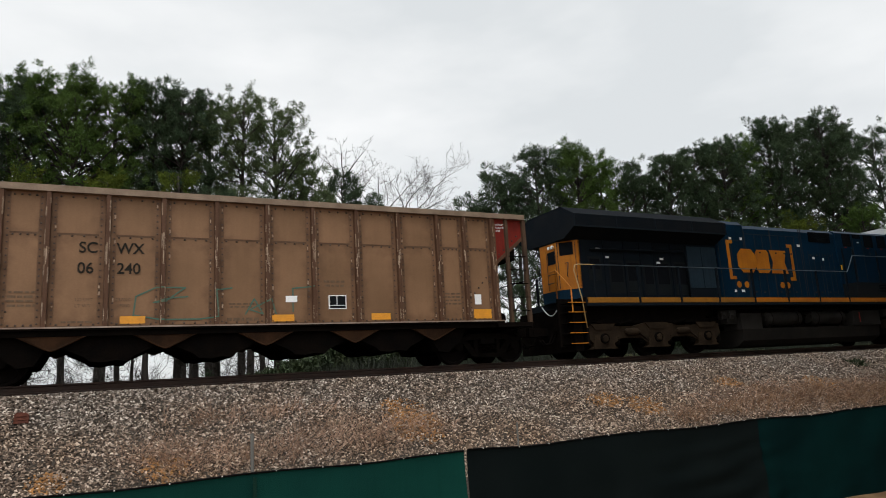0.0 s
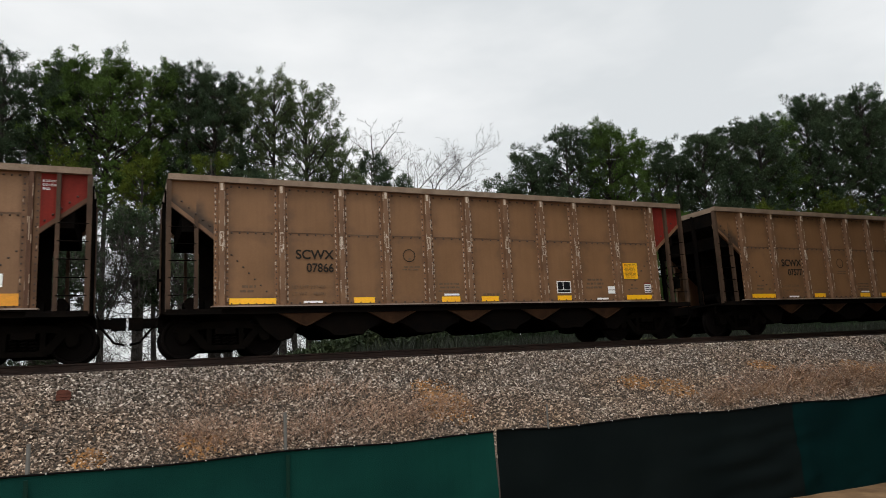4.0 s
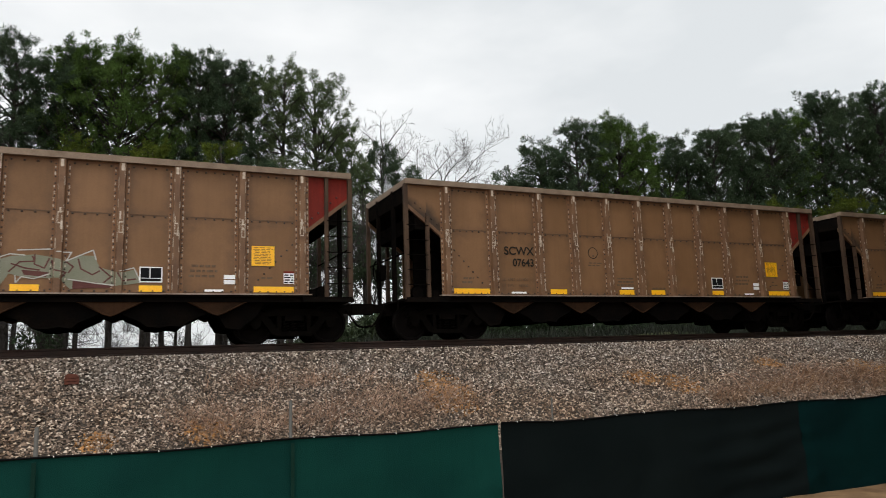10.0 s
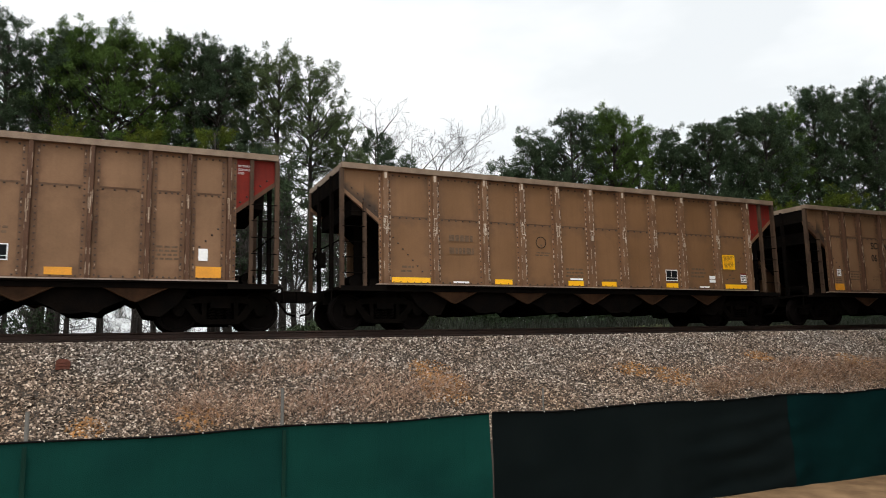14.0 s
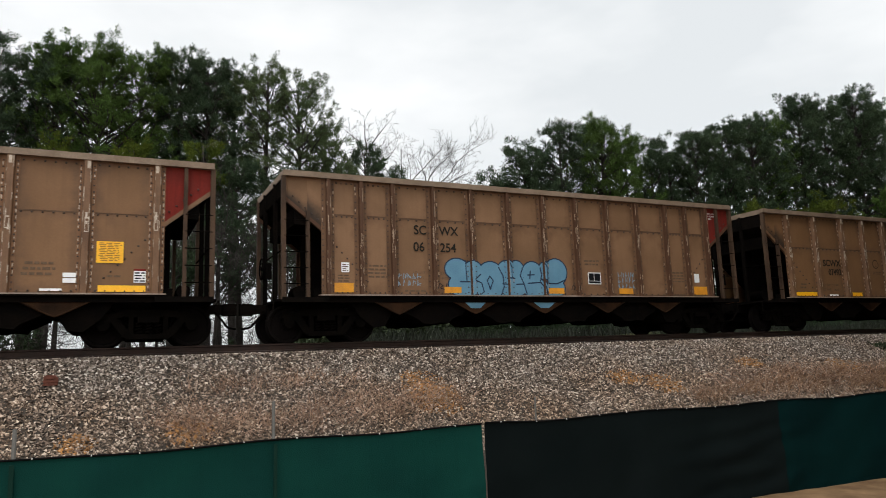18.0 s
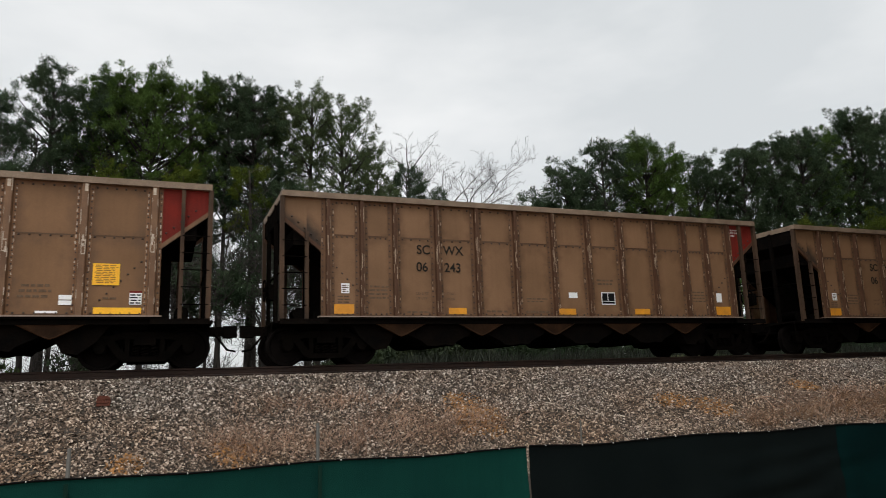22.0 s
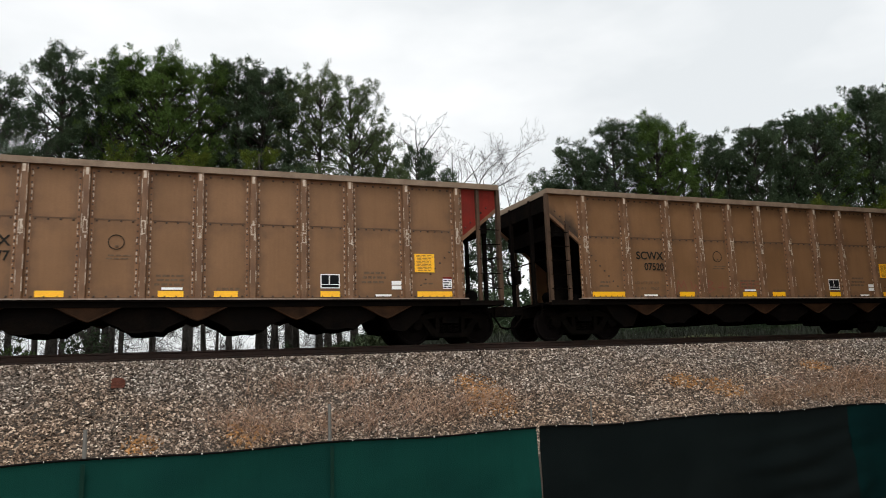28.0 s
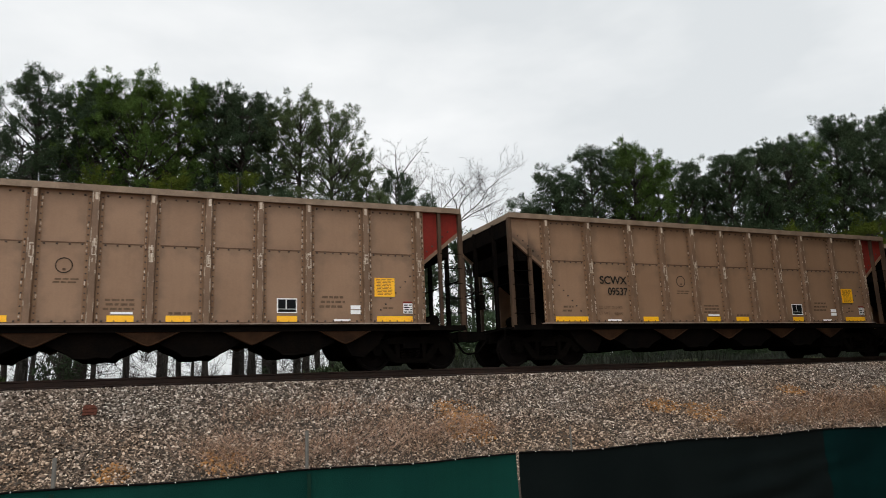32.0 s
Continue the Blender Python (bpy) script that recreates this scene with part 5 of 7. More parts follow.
L_box("side_cabinet", M_SLATE, 13.16, 16.56, 0.95, 1.52, 1.77, 2.33, "low slate-grey side cabinet")
for x in (14.55, 15.85):
    v = lplate("louvre", M_LOUVRE, x, x + 0.52, 1.98, 2.24, -1.522)
    for i in range(4):
        part("louvre_blade", Geo().box(x, x + 0.52, -1.54, -1.528, 2.0 + 0.06 * i, 2.02 + 0.06 * i), M_SLATE, v)

# cab and nose
part("cab", Geo().prism([(16.53, 1.77), (16.53, 4.46), (18.90, 4.42), (18.99, 3.94), (20.21, 3.33), (20.34, 1.77)], -1.525, 1.525, "y"), M_BLUE, loco, "dark blue cab with sloping nose")
part("cab_lower_band", Geo().box(16.55, 20.32, -1.530, -1.526, 1.78, 2.42), M_SLATE, loco, "slate-grey lower band")
part("cab_roof", Geo().prism([(-1.56, 4.45), (-1.56, 4.50), (-0.85, 4.72), (0.85, 4.72), (1.56, 4.50), (1.56, 4.45)], 16.48, 18.98, "x"), M_ROOF, loco, "pale grey cab roof")
part("horn", Geo().tube([(16.9, -0.1, 4.8), (17.4, -0.1, 4.84)], [0.05, 0.09], 10), M_GRIME, loco)
for x0, x1, z0, z1 in ((17.05, 17.44, 3.56, 4.24), (17.50, 18.40, 3.60, 4.04), (18.50, 18.85, 3.57, 4.22)):
    wf = lplate("cab_window", M_WHITE, x0, x1, z0, z1, -1.527, None, "white-framed cab window", 0.012)
    part("pane", Geo().box(x0 + 0.024, x1 - 0.024, -1.543, -1.540, z0 + 0.028, z1 - 0.028), M_PANE, wf)
    if x1 - x0 > 0.6:
        part("mullion", Geo().box(17.92, 17.98, -1.549, -1.544, z0 + 0.04, z1 - 0.04), M_WHITE, wf)
        part("blind", Geo().box(18.22, 18.38, -1.549, -1.544, z0 + 0.03, z1), M_WHITE, wf)
part("sun_visor", Geo().prism([(17.45, -1.53), (18.46, -1.53), (18.36, -1.80), (17.55, -1.80)], 4.10, 4.13, "z"), M_BLUE, loco)
part("mirror", Geo().box(17.48, 17.57, -1.60, -1.53, 3.48, 3.66), M_WHITE, loco)
words("cab_number", "3384", 17.30, 2.93, 0.59, M_GOLD, loco, -1.529, stretch=1.10, bold=0.012)
part("bolt_mark", Geo().prism([(17.30, 2.84), (18.0, 2.84), (17.94, 2.74), (18.30, 2.76), (18.25, 2.70), (18.55, 2.66), (17.95, 2.60), (18.02, 2.68), (17.72, 2.66), (17.80, 2.76), (17.34, 2.74)], -1.533, -1.529, "y"), M_GOLD, loco, "golden lightning bolt")
for x in (17.15, 18.22):
    v = lplate("cab_grille", M_LOUVRE, x, x + 0.68, 1.88, 2.46, -1.531)
    for i in range(9):
        part("louvre_blade", Geo().box(x + 0.02, x + 0.66, -1.548, -1.538, 1.90 + 0.062 * i, 1.92 + 0.062 * i), M_SLATE, v)
lplate("cream_plate", M_ROOF, 19.17, 19.45, 1.90, 2.14, -1.531)
lplate("white_label", M_WHITE, 20.0, 20.1, 3.22, 3.30, -1.531)
lplate("flag_decal", M_RED, 17.02, 17.18, 2.66, 2.72, -1.531)
part("nose_end", Geo().box(20.30, 20.52, -0.9, 0.9, 1.77, 3.2), M_GOLD, loco, "golden nose door surround")

lplate("yellow_tag", M_YELLOW, 13.20, 13.27, 2.90, 3.08, -1.0)
for x, z in ((13.3, 3.05), (13.9, 3.2), (15.2, 3.55), (16.4, 3.05)):
    part("door_latch", Geo().box(x - 0.03, x + 0.03, -1.0, -0.98, z, z + 0.07), M_SEAM, loco)
for x in (14.18, 14.77):
    part("door_gap", Geo().box(x, x + 0.02, -0.994, -0.985, 2.36, 4.12), M_SEAM, loco)
part("cab_seam", Geo().box(16.53, 16.58, -1.531, -1.525, 2.45, 4.44), M_SEAM, loco)
part("cab_sill_line", Geo().box(17.0, 20.0, -1.534, -1.530, 2.50, 2.515), M_SEAM, loco)
for x in (17.45, 18.75):
    part("grab_iron", Geo().tube([(x, -1.55, 2.44), (x, -1.55, 2.58)], 0.012, 6), M_WHITE, loco)

# pipes, cable trays and valves under the walkway
for z, r, y in ((1.40, 0.045, -1.32), (1.28, 0.03, -1.22), (1.18, 0.03, -1.05)):
    part("pipe", Geo().tube([(5.6, y, z), (9.0, y, z), (9.2, y, z - 0.04), (15.0, y, z - 0.04)], r, 8), M_GRIME, loco, "sooty pipe")
for x, w in ((5.95, 0.22), (6.35, 0.16), (14.75, 0.3), (15.2, 0.16)):
    part("valve", Geo().box(x, x + w, -1.36, -1.2, 1.05, 1.32).tube([(x + w / 2, -1.36, 1.18), (x + w / 2, -1.44, 1.18)], 0.05, 10), M_TANK, loco)
for x in (8.3, 9.6, 10.9, 12.2):
    part("hanger", Geo().box(x, x + 0.05, -1.28, -1.2, 0.72, 1.5), M_GRIME, loco)

# handrails
rail = [(0.7, -1.5, 2.73), (12.75, -1.5, 2.73), (13.2, -1.5, 3.36), (16.5, -1.5, 3.38)]
for s in (-1, 1):
    part("handrail", Geo().tube([(x, s * 1.5, z) for x, _, z in rail], 0.016, 8), M_HANDRAIL, loco, "thin blue-grey handrail")
    for x in (0.7, 2.4, 4.1, 5.8, 7.5, 9.2, 10.9, 12.6):
        part("stanchion", Geo().box(x - 0.035, x + 0.035, s * 1.5 - 0.025, s * 1.5 + 0.025, 1.60, 2.73), M_NAVY, loco)
# end steps with golden rails
for x0, d in ((0.35, -1), (20.5, 1)):
    st = part("end_steps", Geo().box(min(x0 + d * 0.1, x0 + d * 0.75), max(x0 + d * 0.1, x0 + d * 0.75), -1.05, -0.98, 0.35, 1.75).box(min(x0 + d * 0.05, x0 + d * 0.12), max(x0 + d * 0.05, x0 + d * 0.12), -1.5, -1.0, 0.35, 1.75), M_GRIME, loco, "black stairwell with golden step edges")
    for z in (0.42, 0.72, 1.02, 1.32, 1.60):
        part("step", Geo().box(min(x0 + d * 0.1, x0 + d * 0.72), max(x0 + d * 0.1, x0 + d * 0.72), -1.5, -1.1, z - 0.02, z + 0.008), M_GRIME, st)
        part("step_edge", Geo().box(min(x0 + d * 0.1, x0 + d * 0.72), max(x0 + d * 0.1, x0 + d * 0.72), -1.515, -1.49, z - 0.012, z + 0.014), M_GOLD, st)
    if d < 0:
        part("step_rail", Geo().tube([(0.75, -1.5, 2.73), (0.10, -1.5, 2.73), (0.0, -1.5, 2.70), (-0.05, -1.5, 2.55), (0.15, -1.5, 1.75), (0.25, -1.5, 0.85)], 0.016, 8), M_PALERAIL, st, "pale bent grab rail")
        part("step_rail", Geo().tube([(-0.2, -1.48, 1.30), (-0.2, -1.48, 2.05), (-0.2, -0.80, 2.66), (-0.2, -0.35, 2.60)], 0.018, 8).tube([(-0.2, -0.78, 2.64), (-0.2, -0.78, 1.5)], 0.018, 8), M_GOLD, st, "golden grab rail")
    for a in (0.10, 0.74) if d > 0 else ():
        part("step_rail", Geo().tube([(x0 + d * a, -1.5, 1.0), (x0 + d * a, -1.5, 2.5), (x0 + d * (a - 0.05), -1.42, 2.62), (x0 + d * (a - 0.1), -1.2, 2.2)], 0.018, 8), M_GOLD, st, "golden grab rail")
    part("pilot", Geo().box(min(x0 + d * 0.2, x0 + d * 0.5), max(x0 + d * 0.2, x0 + d * 0.5), -1.4, 1.4, 0.2, 1.5), M_GRIME, loco, "black end pilot plate")
    part("coupler", Geo().box(min(x0 + d * 0.4, x0 + d * 1.05), max(x0 + d * 0.4, x0 + d * 1.05), -0.1, 0.1, 0.74, 0.98).box(min(x0 + d * 0.9, x0 + d * 1.25), max(x0 + d * 0.9, x0 + d * 1.25), -0.18, 0.18, 0.72, 1.0), M_GRIME, loco)
    for y in (-0.55, -0.4, 0.45):
        part("air_hose", Geo().tube([(x0 + d * 0.5, y, 0.85), (x0 + d * 0.7, y, 0.5), (x0 + d * 0.95, y, 0.45), (x0 + d * 1.05, y, 0.6)], 0.03, 6), M_GRIME, loco)

# tank, reservoirs and boxes
part("fuel_tank", Geo().prism([(-1.35, 0.72), (-1.30, 0.32), (-1.0, 0.14), (1.0, 0.14), (1.30, 0.32), (1.35, 0.72)], 6.9, 14.4, "x"), M_FUEL, loco, "soot-dark fuel tank")
L_box("tank_saddle", M_GRIME, 6.95, 14.35, -0.95, 0.95, 0.60, 1.50)
L_box("equipment_box", M_TANK, 6.85, 7.86, -1.35, -0.6, 0.70, 1.24, "grey underfloor box")
L_box("equipment_box", M_TANK, 12.82, 14.46, -1.38, -0.6, 0.74, 1.28, "grey underfloor box")
L_box("red_gauge", M_RED, 13.2, 13.25, -1.387, -1.381, 0.85, 1.22)
for x0, x1 in ((8.12, 10.06), (10.6, 12.5)):
    r = part("air_reservoir", Geo().tube([(x0, -1.1, 1.05), (x0 + 0.1, -1.1, 1.05), (x1 - 0.1, -1.1, 1.05), (x1, -1.1, 1.05)], [0.18, 0.27, 0.27, 0.18], 20), M_TANK, loco, "dusty grey air reservoir")
    for x in (x0 + 0.3, x1 - 0.3):
        part("strap", Geo().lathe([(-1.375, 0.02), (-1.372, 0.03)], x, 0.86, 10).tube([(x, -1.1 - 0.275 * math.cos(a), 1.05 + 0.275 * math.sin(a)) for a in (i * 0.35 for i in range(-4, 5))], 0.015, 5), M_GRIME, r)
L_box("valve_box", M_TANK, 6.25, 6.7, -1.3, -0.9, 0.9, 1.4)

LWHEEL = Geo()
for s in (-1, 1):
    LWHEEL.lathe([(s * a, r) for a, r in ((0.80, 0.12), (0.78, 0.2), (0.75, 0.44), (0.81, 0.46), (0.81, 0.528), (0.70, 0.534), (0.69, 0.56), (0.665, 0.56), (0.665, 0.46), (0.70, 0.42), (0.71, 0.18))], 0, 0, 30)
LWHEEL.tube([(0, -1.1, 0), (0, 1.1, 0)], 0.09, 12)
LWHEEL = LWHEEL.mesh("wheelset")
LWHEEL.materials.append(M_WHEEL)
LOCO_WHEELS = []
for cx, axles in ((3.1, (0.98, 3.1, 5.22)), (17.6, (15.48, 17.6, 19.72))):
    b = part("truck", Geo().box(-2.7, 2.7, -0.9, 0.9, 0.62, 0.92), M_GRIME, loco, "six-wheel locomotive truck")
    b.location = (cx, 0, 0)
    for s in (-1, 1):
        y0, y1 = s * 1.12, s * 1.30
        top = [(-2.75, 0.62), (-2.70, 0.92), (-2.2, 0.98), (-1.6, 0.90), (-0.9, 0.90), (-0.4, 1.0), (0.4, 1.0), (0.9, 0.90), (1.6, 0.90), (2.2, 0.98), (2.70, 0.92), (2.75, 0.62)]
        foot = [(2.5, 0.40), (1.72, 0.40), (1.45, 0.54), (0.66, 0.54), (0.45, 0.40), (-0.45, 0.40), (-0.66, 0.54), (-1.45, 0.54), (-1.72, 0.40), (-2.5, 0.40)]
        f = Geo().prism(top + foot, y0, y1, "y")
        part("side_frame", f, M_BOGIE, b, "dust-brown cast side frame")
        for ax in axles:
            x = ax - cx
            part("pedestal", Geo().prism([(x - 0.34, 0.66), (x + 0.34, 0.66), (x + 0.40, 0.30), (x + 0.52, 0.24), (x - 0.52, 0.24), (x - 0.40, 0.30)], s * 1.14, s * 1.32, "y"), M_BOGIE, b)
            part("journal", Geo().tube([(x, s * 1.30, 0.54), (x, s * 1.39, 0.54)], 0.15, 16), M_CAST, b)
            for dx in (-0.55, 0.55):
                pts = [(x + dx + 0.09 * math.cos(a), s * 1.2 + 0.09 * math.sin(a), 0.34 + 0.24 * a / 25.1) for a in (i * 0.785 for i in range(33))]
                part("coil_spring", Geo().tube(pts, 0.022, 5), M_CAST, b)
        part("top_beam", Geo().prism([(-2.3, 1.06), (-1.9, 1.16), (-0.7, 1.10), (0.7, 1.10), (1.9, 1.16), (2.3, 1.06), (2.0, 1.0), (-2.0, 1.0)], s * 1.02, s * 1.12, "y"), M_GRIME, b)
        for x in (-1.06, 1.06):
            part("brake_cylinder", Geo().tube([(x - 0.26, s * 1.36, 0.72), (x - 0.2, s * 1.36, 0.72), (x + 0.16, s * 1.36, 0.72), (x + 0.3, s * 1.36, 0.72)], [0.05, 0.11, 0.11, 0.04], 14), M_BOGIE, b, "dusty brake cylinder")
            part("brake_rod", Geo().tube([(x + 0.25, s * 1.36, 0.70), (x + 0.62, s * 1.34, 0.46)], 0.025, 6), M_BOGIE, b)
            part("brake_shoe", Geo().prism([(x + 0.55, 0.62), (x + 0.66, 0.58), (x + 0.62, 0.30), (x + 0.52, 0.34)], s * 0.70, s * 0.86, "y"), M_CAST, b)
        for ax in axles:
            x = ax - cx
            part("bearing_cap", Geo().tube([(x, s * 1.39, 0.54), (x, s * 1.42, 0.54)], [0.11, 0.07], 14), M_BOGIE, b)
            for q in range(6):
                part("cap_bolt", Geo().tube([(x + 0.115 * math.cos(q * 1.047), s * 1.39, 0.54 + 0.115 * math.sin(q * 1.047)), (x + 0.115 * math.cos(q * 1.047), s * 1.41, 0.54 + 0.115 * math.sin(q * 1.047))], 0.018, 5), M_CAST, b)
            part("frame_web", Geo().prism([(x - 0.46, 0.98), (x + 0.46, 0.98), (x + 0.30, 0.80), (x - 0.30, 0.80)], s * 1.30, s * 1.33, "y"), M_BOGIE, b)
        for x in (-2.62, 2.62):
            part("sand_pipe", Geo().tube([(x, s * 1.05, 1.3), (x, s * 1.05, 0.5), (x * 0.97, s * 0.8, 0.12)], 0.025, 6), M_GRIME, b)
        for x in (-1.1, 1.1):
            part("damper", Geo().tube([(x - 0.42, s * 1.34, 0.96), (x + 0.08, s * 1.34, 1.06)], 0.05, 10), M_GRIME, b)
    for ax in axles:
        w = part("wheelset", LWHEEL, None, b)
        w.location = (ax - cx, 0, 0.53)
        LOCO_WHEELS.append(w)
TRAIN.append((loco, LOCO_X))

# ---------------------------------------------------------------- trees and plants
M_BARK = mk("grey_brown_pine_bark", (0.033, 0.0252, 0.0204), 0.95, 0.0, (0.0192, 0.015, 0.0126), 3, 0.9, 0, 0.2, 0.3, 14)
M_TWIG = mk("pale_grey_bare_twigs", (0.0463, 0.0395, 0.0343), 0.9, 0.0, (0.0302, 0.025, 0.0209), 2, 0.9, 0, 0.15, 0.1, 20)


def leafy(name, c1, c2):
    m = mk(name, c1, 0.7, 0.0, c2, 0.35, 1.0, 0, 0.35, 0, 1.6, 0.12, 0.0)
    # thin needles let part of the light through
    N, L = m.node_tree.nodes, m.node_tree.links
    b = N["Principled BSDF"]
    thru, both = N.new("ShaderNodeBsdfTranslucent"), N.new("ShaderNodeMixShader")
    both.inputs[0].default_value = 0.25
    L.new(b.inputs["Base Color"].links[0].from_socket, thru.inputs["Color"])
    L.new(b.outputs[0], both.inputs[1])
    L.new(thru.outputs[0], both.inputs[2])
    L.new(both.outputs[0], N["Material Output"].inputs["Surface"])
    return m


M_PINE = leafy("dark_pine_needles", (0.0455, 0.0698, 0.0399), (0.0631, 0.0874, 0.0457))
M_PINE_LIGHT = leafy("fresh_green_pine_needles", (0.0628, 0.1064, 0.0263), (0.0811, 0.1195, 0.0338))
M_PINE_YELLOW = leafy("yellow_green_needles", (0.0949, 0.1137, 0.0191), (0.0633, 0.0897, 0.0178))
M_PINE_GREY = leafy("grey_olive_needles", (0.0755, 0.1039, 0.0456), (0.0959, 0.1193, 0.0552))


def tufts(centres, outs, blades, length, width, rng, spread=0.9):
    """Bunches of needles: slim triangles that fan out from each centre."""
    n = len(centres)
    d = outs[:, None, :] + rng.normal(0, spread, (n, blades, 3))
    d[..., 2] += 0.25
    d /= np.linalg.norm(d, axis=2, keepdims=True)
    side = np.cross(d, rng.normal(size=(n, blades, 3)))
    side /= np.linalg.norm(side, axis=2, keepdims=True) + 1e-9
    ln = length * rng.uniform(0.6, 1.25, (n, blades, 1))
    root = centres[:, None, :] + rng.normal(0, 0.07, (n, blades, 3))
    a = root + side * width
    b = root - side * width
    c = root + d * ln
    v = np.stack([a, b, c], 2).reshape(-1, 3)
    return v, np.arange(len(v)).reshape(-1, 3)


def limb(g, p, d, length, r, rng, bend=0.25, steps=4, up=0.12):
    """A crooked tapering branch; returns its points."""
    pts, rs = [Vector(p)], [r]
    d = Vector(d).normalized()
    for i in range(steps):
        d = (d + Vector((rng.normal(0, bend), rng.normal(0, bend), rng.normal(0, bend) + up))).normalized()
        pts.append(pts[-1] + d * length / steps)
        rs.append(r * (1 - 0.8 * (i + 1) / steps))
    g.tube(pts, rs, 3 if r < 0.02 else 4 if r < 0.06 else 6, False)
    return pts


def brushes(pos, axes, blades, length, width, rng):
    """Bottle brushes of needles: slim triangles set along a short twig and swept towards its tip."""
    n = len(pos)
    ax = axes / (np.linalg.norm(axes, axis=1, keepdims=True) + 1e-9)
    ax = ax[:, None, :]
    r = rng.normal(size=(n, blades, 3))
    r -= ax * (r * ax).sum(2, keepdims=True)
    r /= np.linalg.norm(r, axis=2, keepdims=True) + 1e-9
    along = rng.uniform(0, 1, (n, blades, 1))
    d = ax * (0.15 + 0.9 * along) + r * 0.8
    d /= np.linalg.norm(d, axis=2, keepdims=True)
    root = pos[:, None, :] + ax * (along - 0.7) * 0.32 + r * 0.03
    side = np.cross(d, rng.normal(size=(n, blades, 3)))
    side /= np.linalg.norm(side, axis=2, keepdims=True) + 1e-9
    tip = root + d * length * rng.uniform(0.7, 1.25, (n, blades, 1))
    # two needles in three fan out towards the tip, which rounds the brush off
    wide = np.where(rng.uniform(0, 1, (n, blades, 1)) < 0.67, 1.0, 0.0)
    a = root + side * width * (1 - wide)
    b = tip - side * width * wide
    c = np.where(wide > 0, tip + side * width, root - side * width)
    v = np.stack([a, b, c], 2).reshape(-1, 3)
    return v, np.arange(len(v)).reshape(-1, 3)


def pine(x, y, top, radius, low, seed, mat=None, label="", dense=1.0, base=-2.3, fine=1.0):
    """Tall pine: bare lower trunk with dead twigs, forked limbs that end in needle brushes, sky between them."""
    rng = np.random.default_rng(seed)
    t = thing("pine_tree", label, "pine tree", "pines behind the track", "", (x, y, base))
    h = top - 0.65 - base
    g = Geo()
    path, rs = [], []
    lean = rng.normal(0, 0.014, 2)
    thick = rng.uniform(0.6, 1.15)
    for i in range(9):
        q = i / 8
        path.append((lean[0] * h * q + 0.2 * math.sin(3 * q + seed), lean[1] * h * q + 0.2 * math.cos(2.3 * q + seed), h * q * 0.97))
        rs.append((0.17 + 0.006 * h) * thick * (1 - 0.88 * q) + 0.015)
    g.tube(path, rs, 9)

    def on_trunk(z):
        k = min(7, int(z / (h * 0.97) * 8))
        return Vector(path[k]).lerp(Vector(path[k + 1]), max(0.0, min(1.0, z / (h * 0.97) * 8 - k)))

    lo = low - base
    crown = h - lo
    pos, axes = [], []
    count = int((10 + 6.0 * crown) * dense)
    for i in range(count):
        # most limbs stand in the upper crown, few below it
        q = 1 - (1 - (i + rng.uniform(0, 1)) / count) ** 1.35
        e = (q - 0.52) / (0.62 if q < 0.52 else 0.53)
        prof = max(0.14, 1 - abs(e) ** 2.8) ** 0.5
        ln = max(0.45, radius * prof * rng.uniform(0.55, 1.12))
        rise = 0.30 + 0.95 * max(0.0, q - 0.3) + rng.normal(0, 0.14)
        z = min(h * 0.955, max(0.6, lo + crown * q - rise * ln * 0.8))
        az = rng.uniform(0, 6.283)
        out = Vector((math.cos(az), math.sin(az), 0))
        pts = limb(g, on_trunk(z), (out.x, out.y, rise), ln, 0.024 + 0.012 * ln, rng, 0.16, 4, 0.06)
        thin = 0.5 if z + base < 8.5 and top > 11 else 1.0
        for j in range(int((1.9 + ln * 1.35) * thin)):
            s = 1.0 - 0.62 * rng.uniform(0, 1) ** 1.3
            kk = min(3, int(s * 4))
            p = pts[kk].lerp(pts[kk + 1], s * 4 - kk)
            d = Vector((out.x * 0.7, out.y * 0.7, 0.45)) + Vector(rng.normal(0, 0.62, 3))
            d = d.normalized()
            tl = rng.uniform(0.35, 0.55 + 0.16 * ln)
            tip = p + d * tl
            g.add([tuple(p + Vector((0.012, 0, 0))), tuple(p + Vector((-0.012, 0, 0))), tuple(tip)], [(0, 1, 2)])
            # four brushes crowd into a puff round the end of each twig
            for w in (tip, *(tip + Vector(rng.normal(0, 0.14, 3)) - d * 0.06 for _ in range(3))):
                pos.append(tuple(w))
                axes.append((d.x * 0.9 + rng.normal(0, 0.15), d.y * 0.9 + rng.normal(0, 0.15), 0.5 + d.z * 0.6 + rng.normal(0, 0.15)))
    for i in range(26):
        z = max(0.8, lo * rng.uniform(0.12, 1.0))
        az = rng.uniform(0, 6.283)
        limb(g, on_trunk(z), (math.cos(az), math.sin(az), 0.05), rng.uniform(0.8, 2.6), 0.02, rng, 0.3)
    part("trunk", g, M_BARK, t, "slim grey-brown trunk with dead twigs")
    v, f = brushes(np.array(pos), np.array(axes), int(20 * fine), 0.21 / fine ** 0.4, 0.024 / fine, rng)
    part("crown", soup(v, f, "crown"), mat or M_PINE, t, "open crown of needle brushes")
    return t


DARK, FRESH, YEL, OLIVE = M_PINE, M_PINE_LIGHT, M_PINE_YELLOW, M_PINE_GREY
L_FRESH = "broad fresh-green pine with a full rounded crown"
L_OLIVE = "thin olive-green pine with an open see-through crown"
L_YEL = "small yellow-green pine below the taller trees"

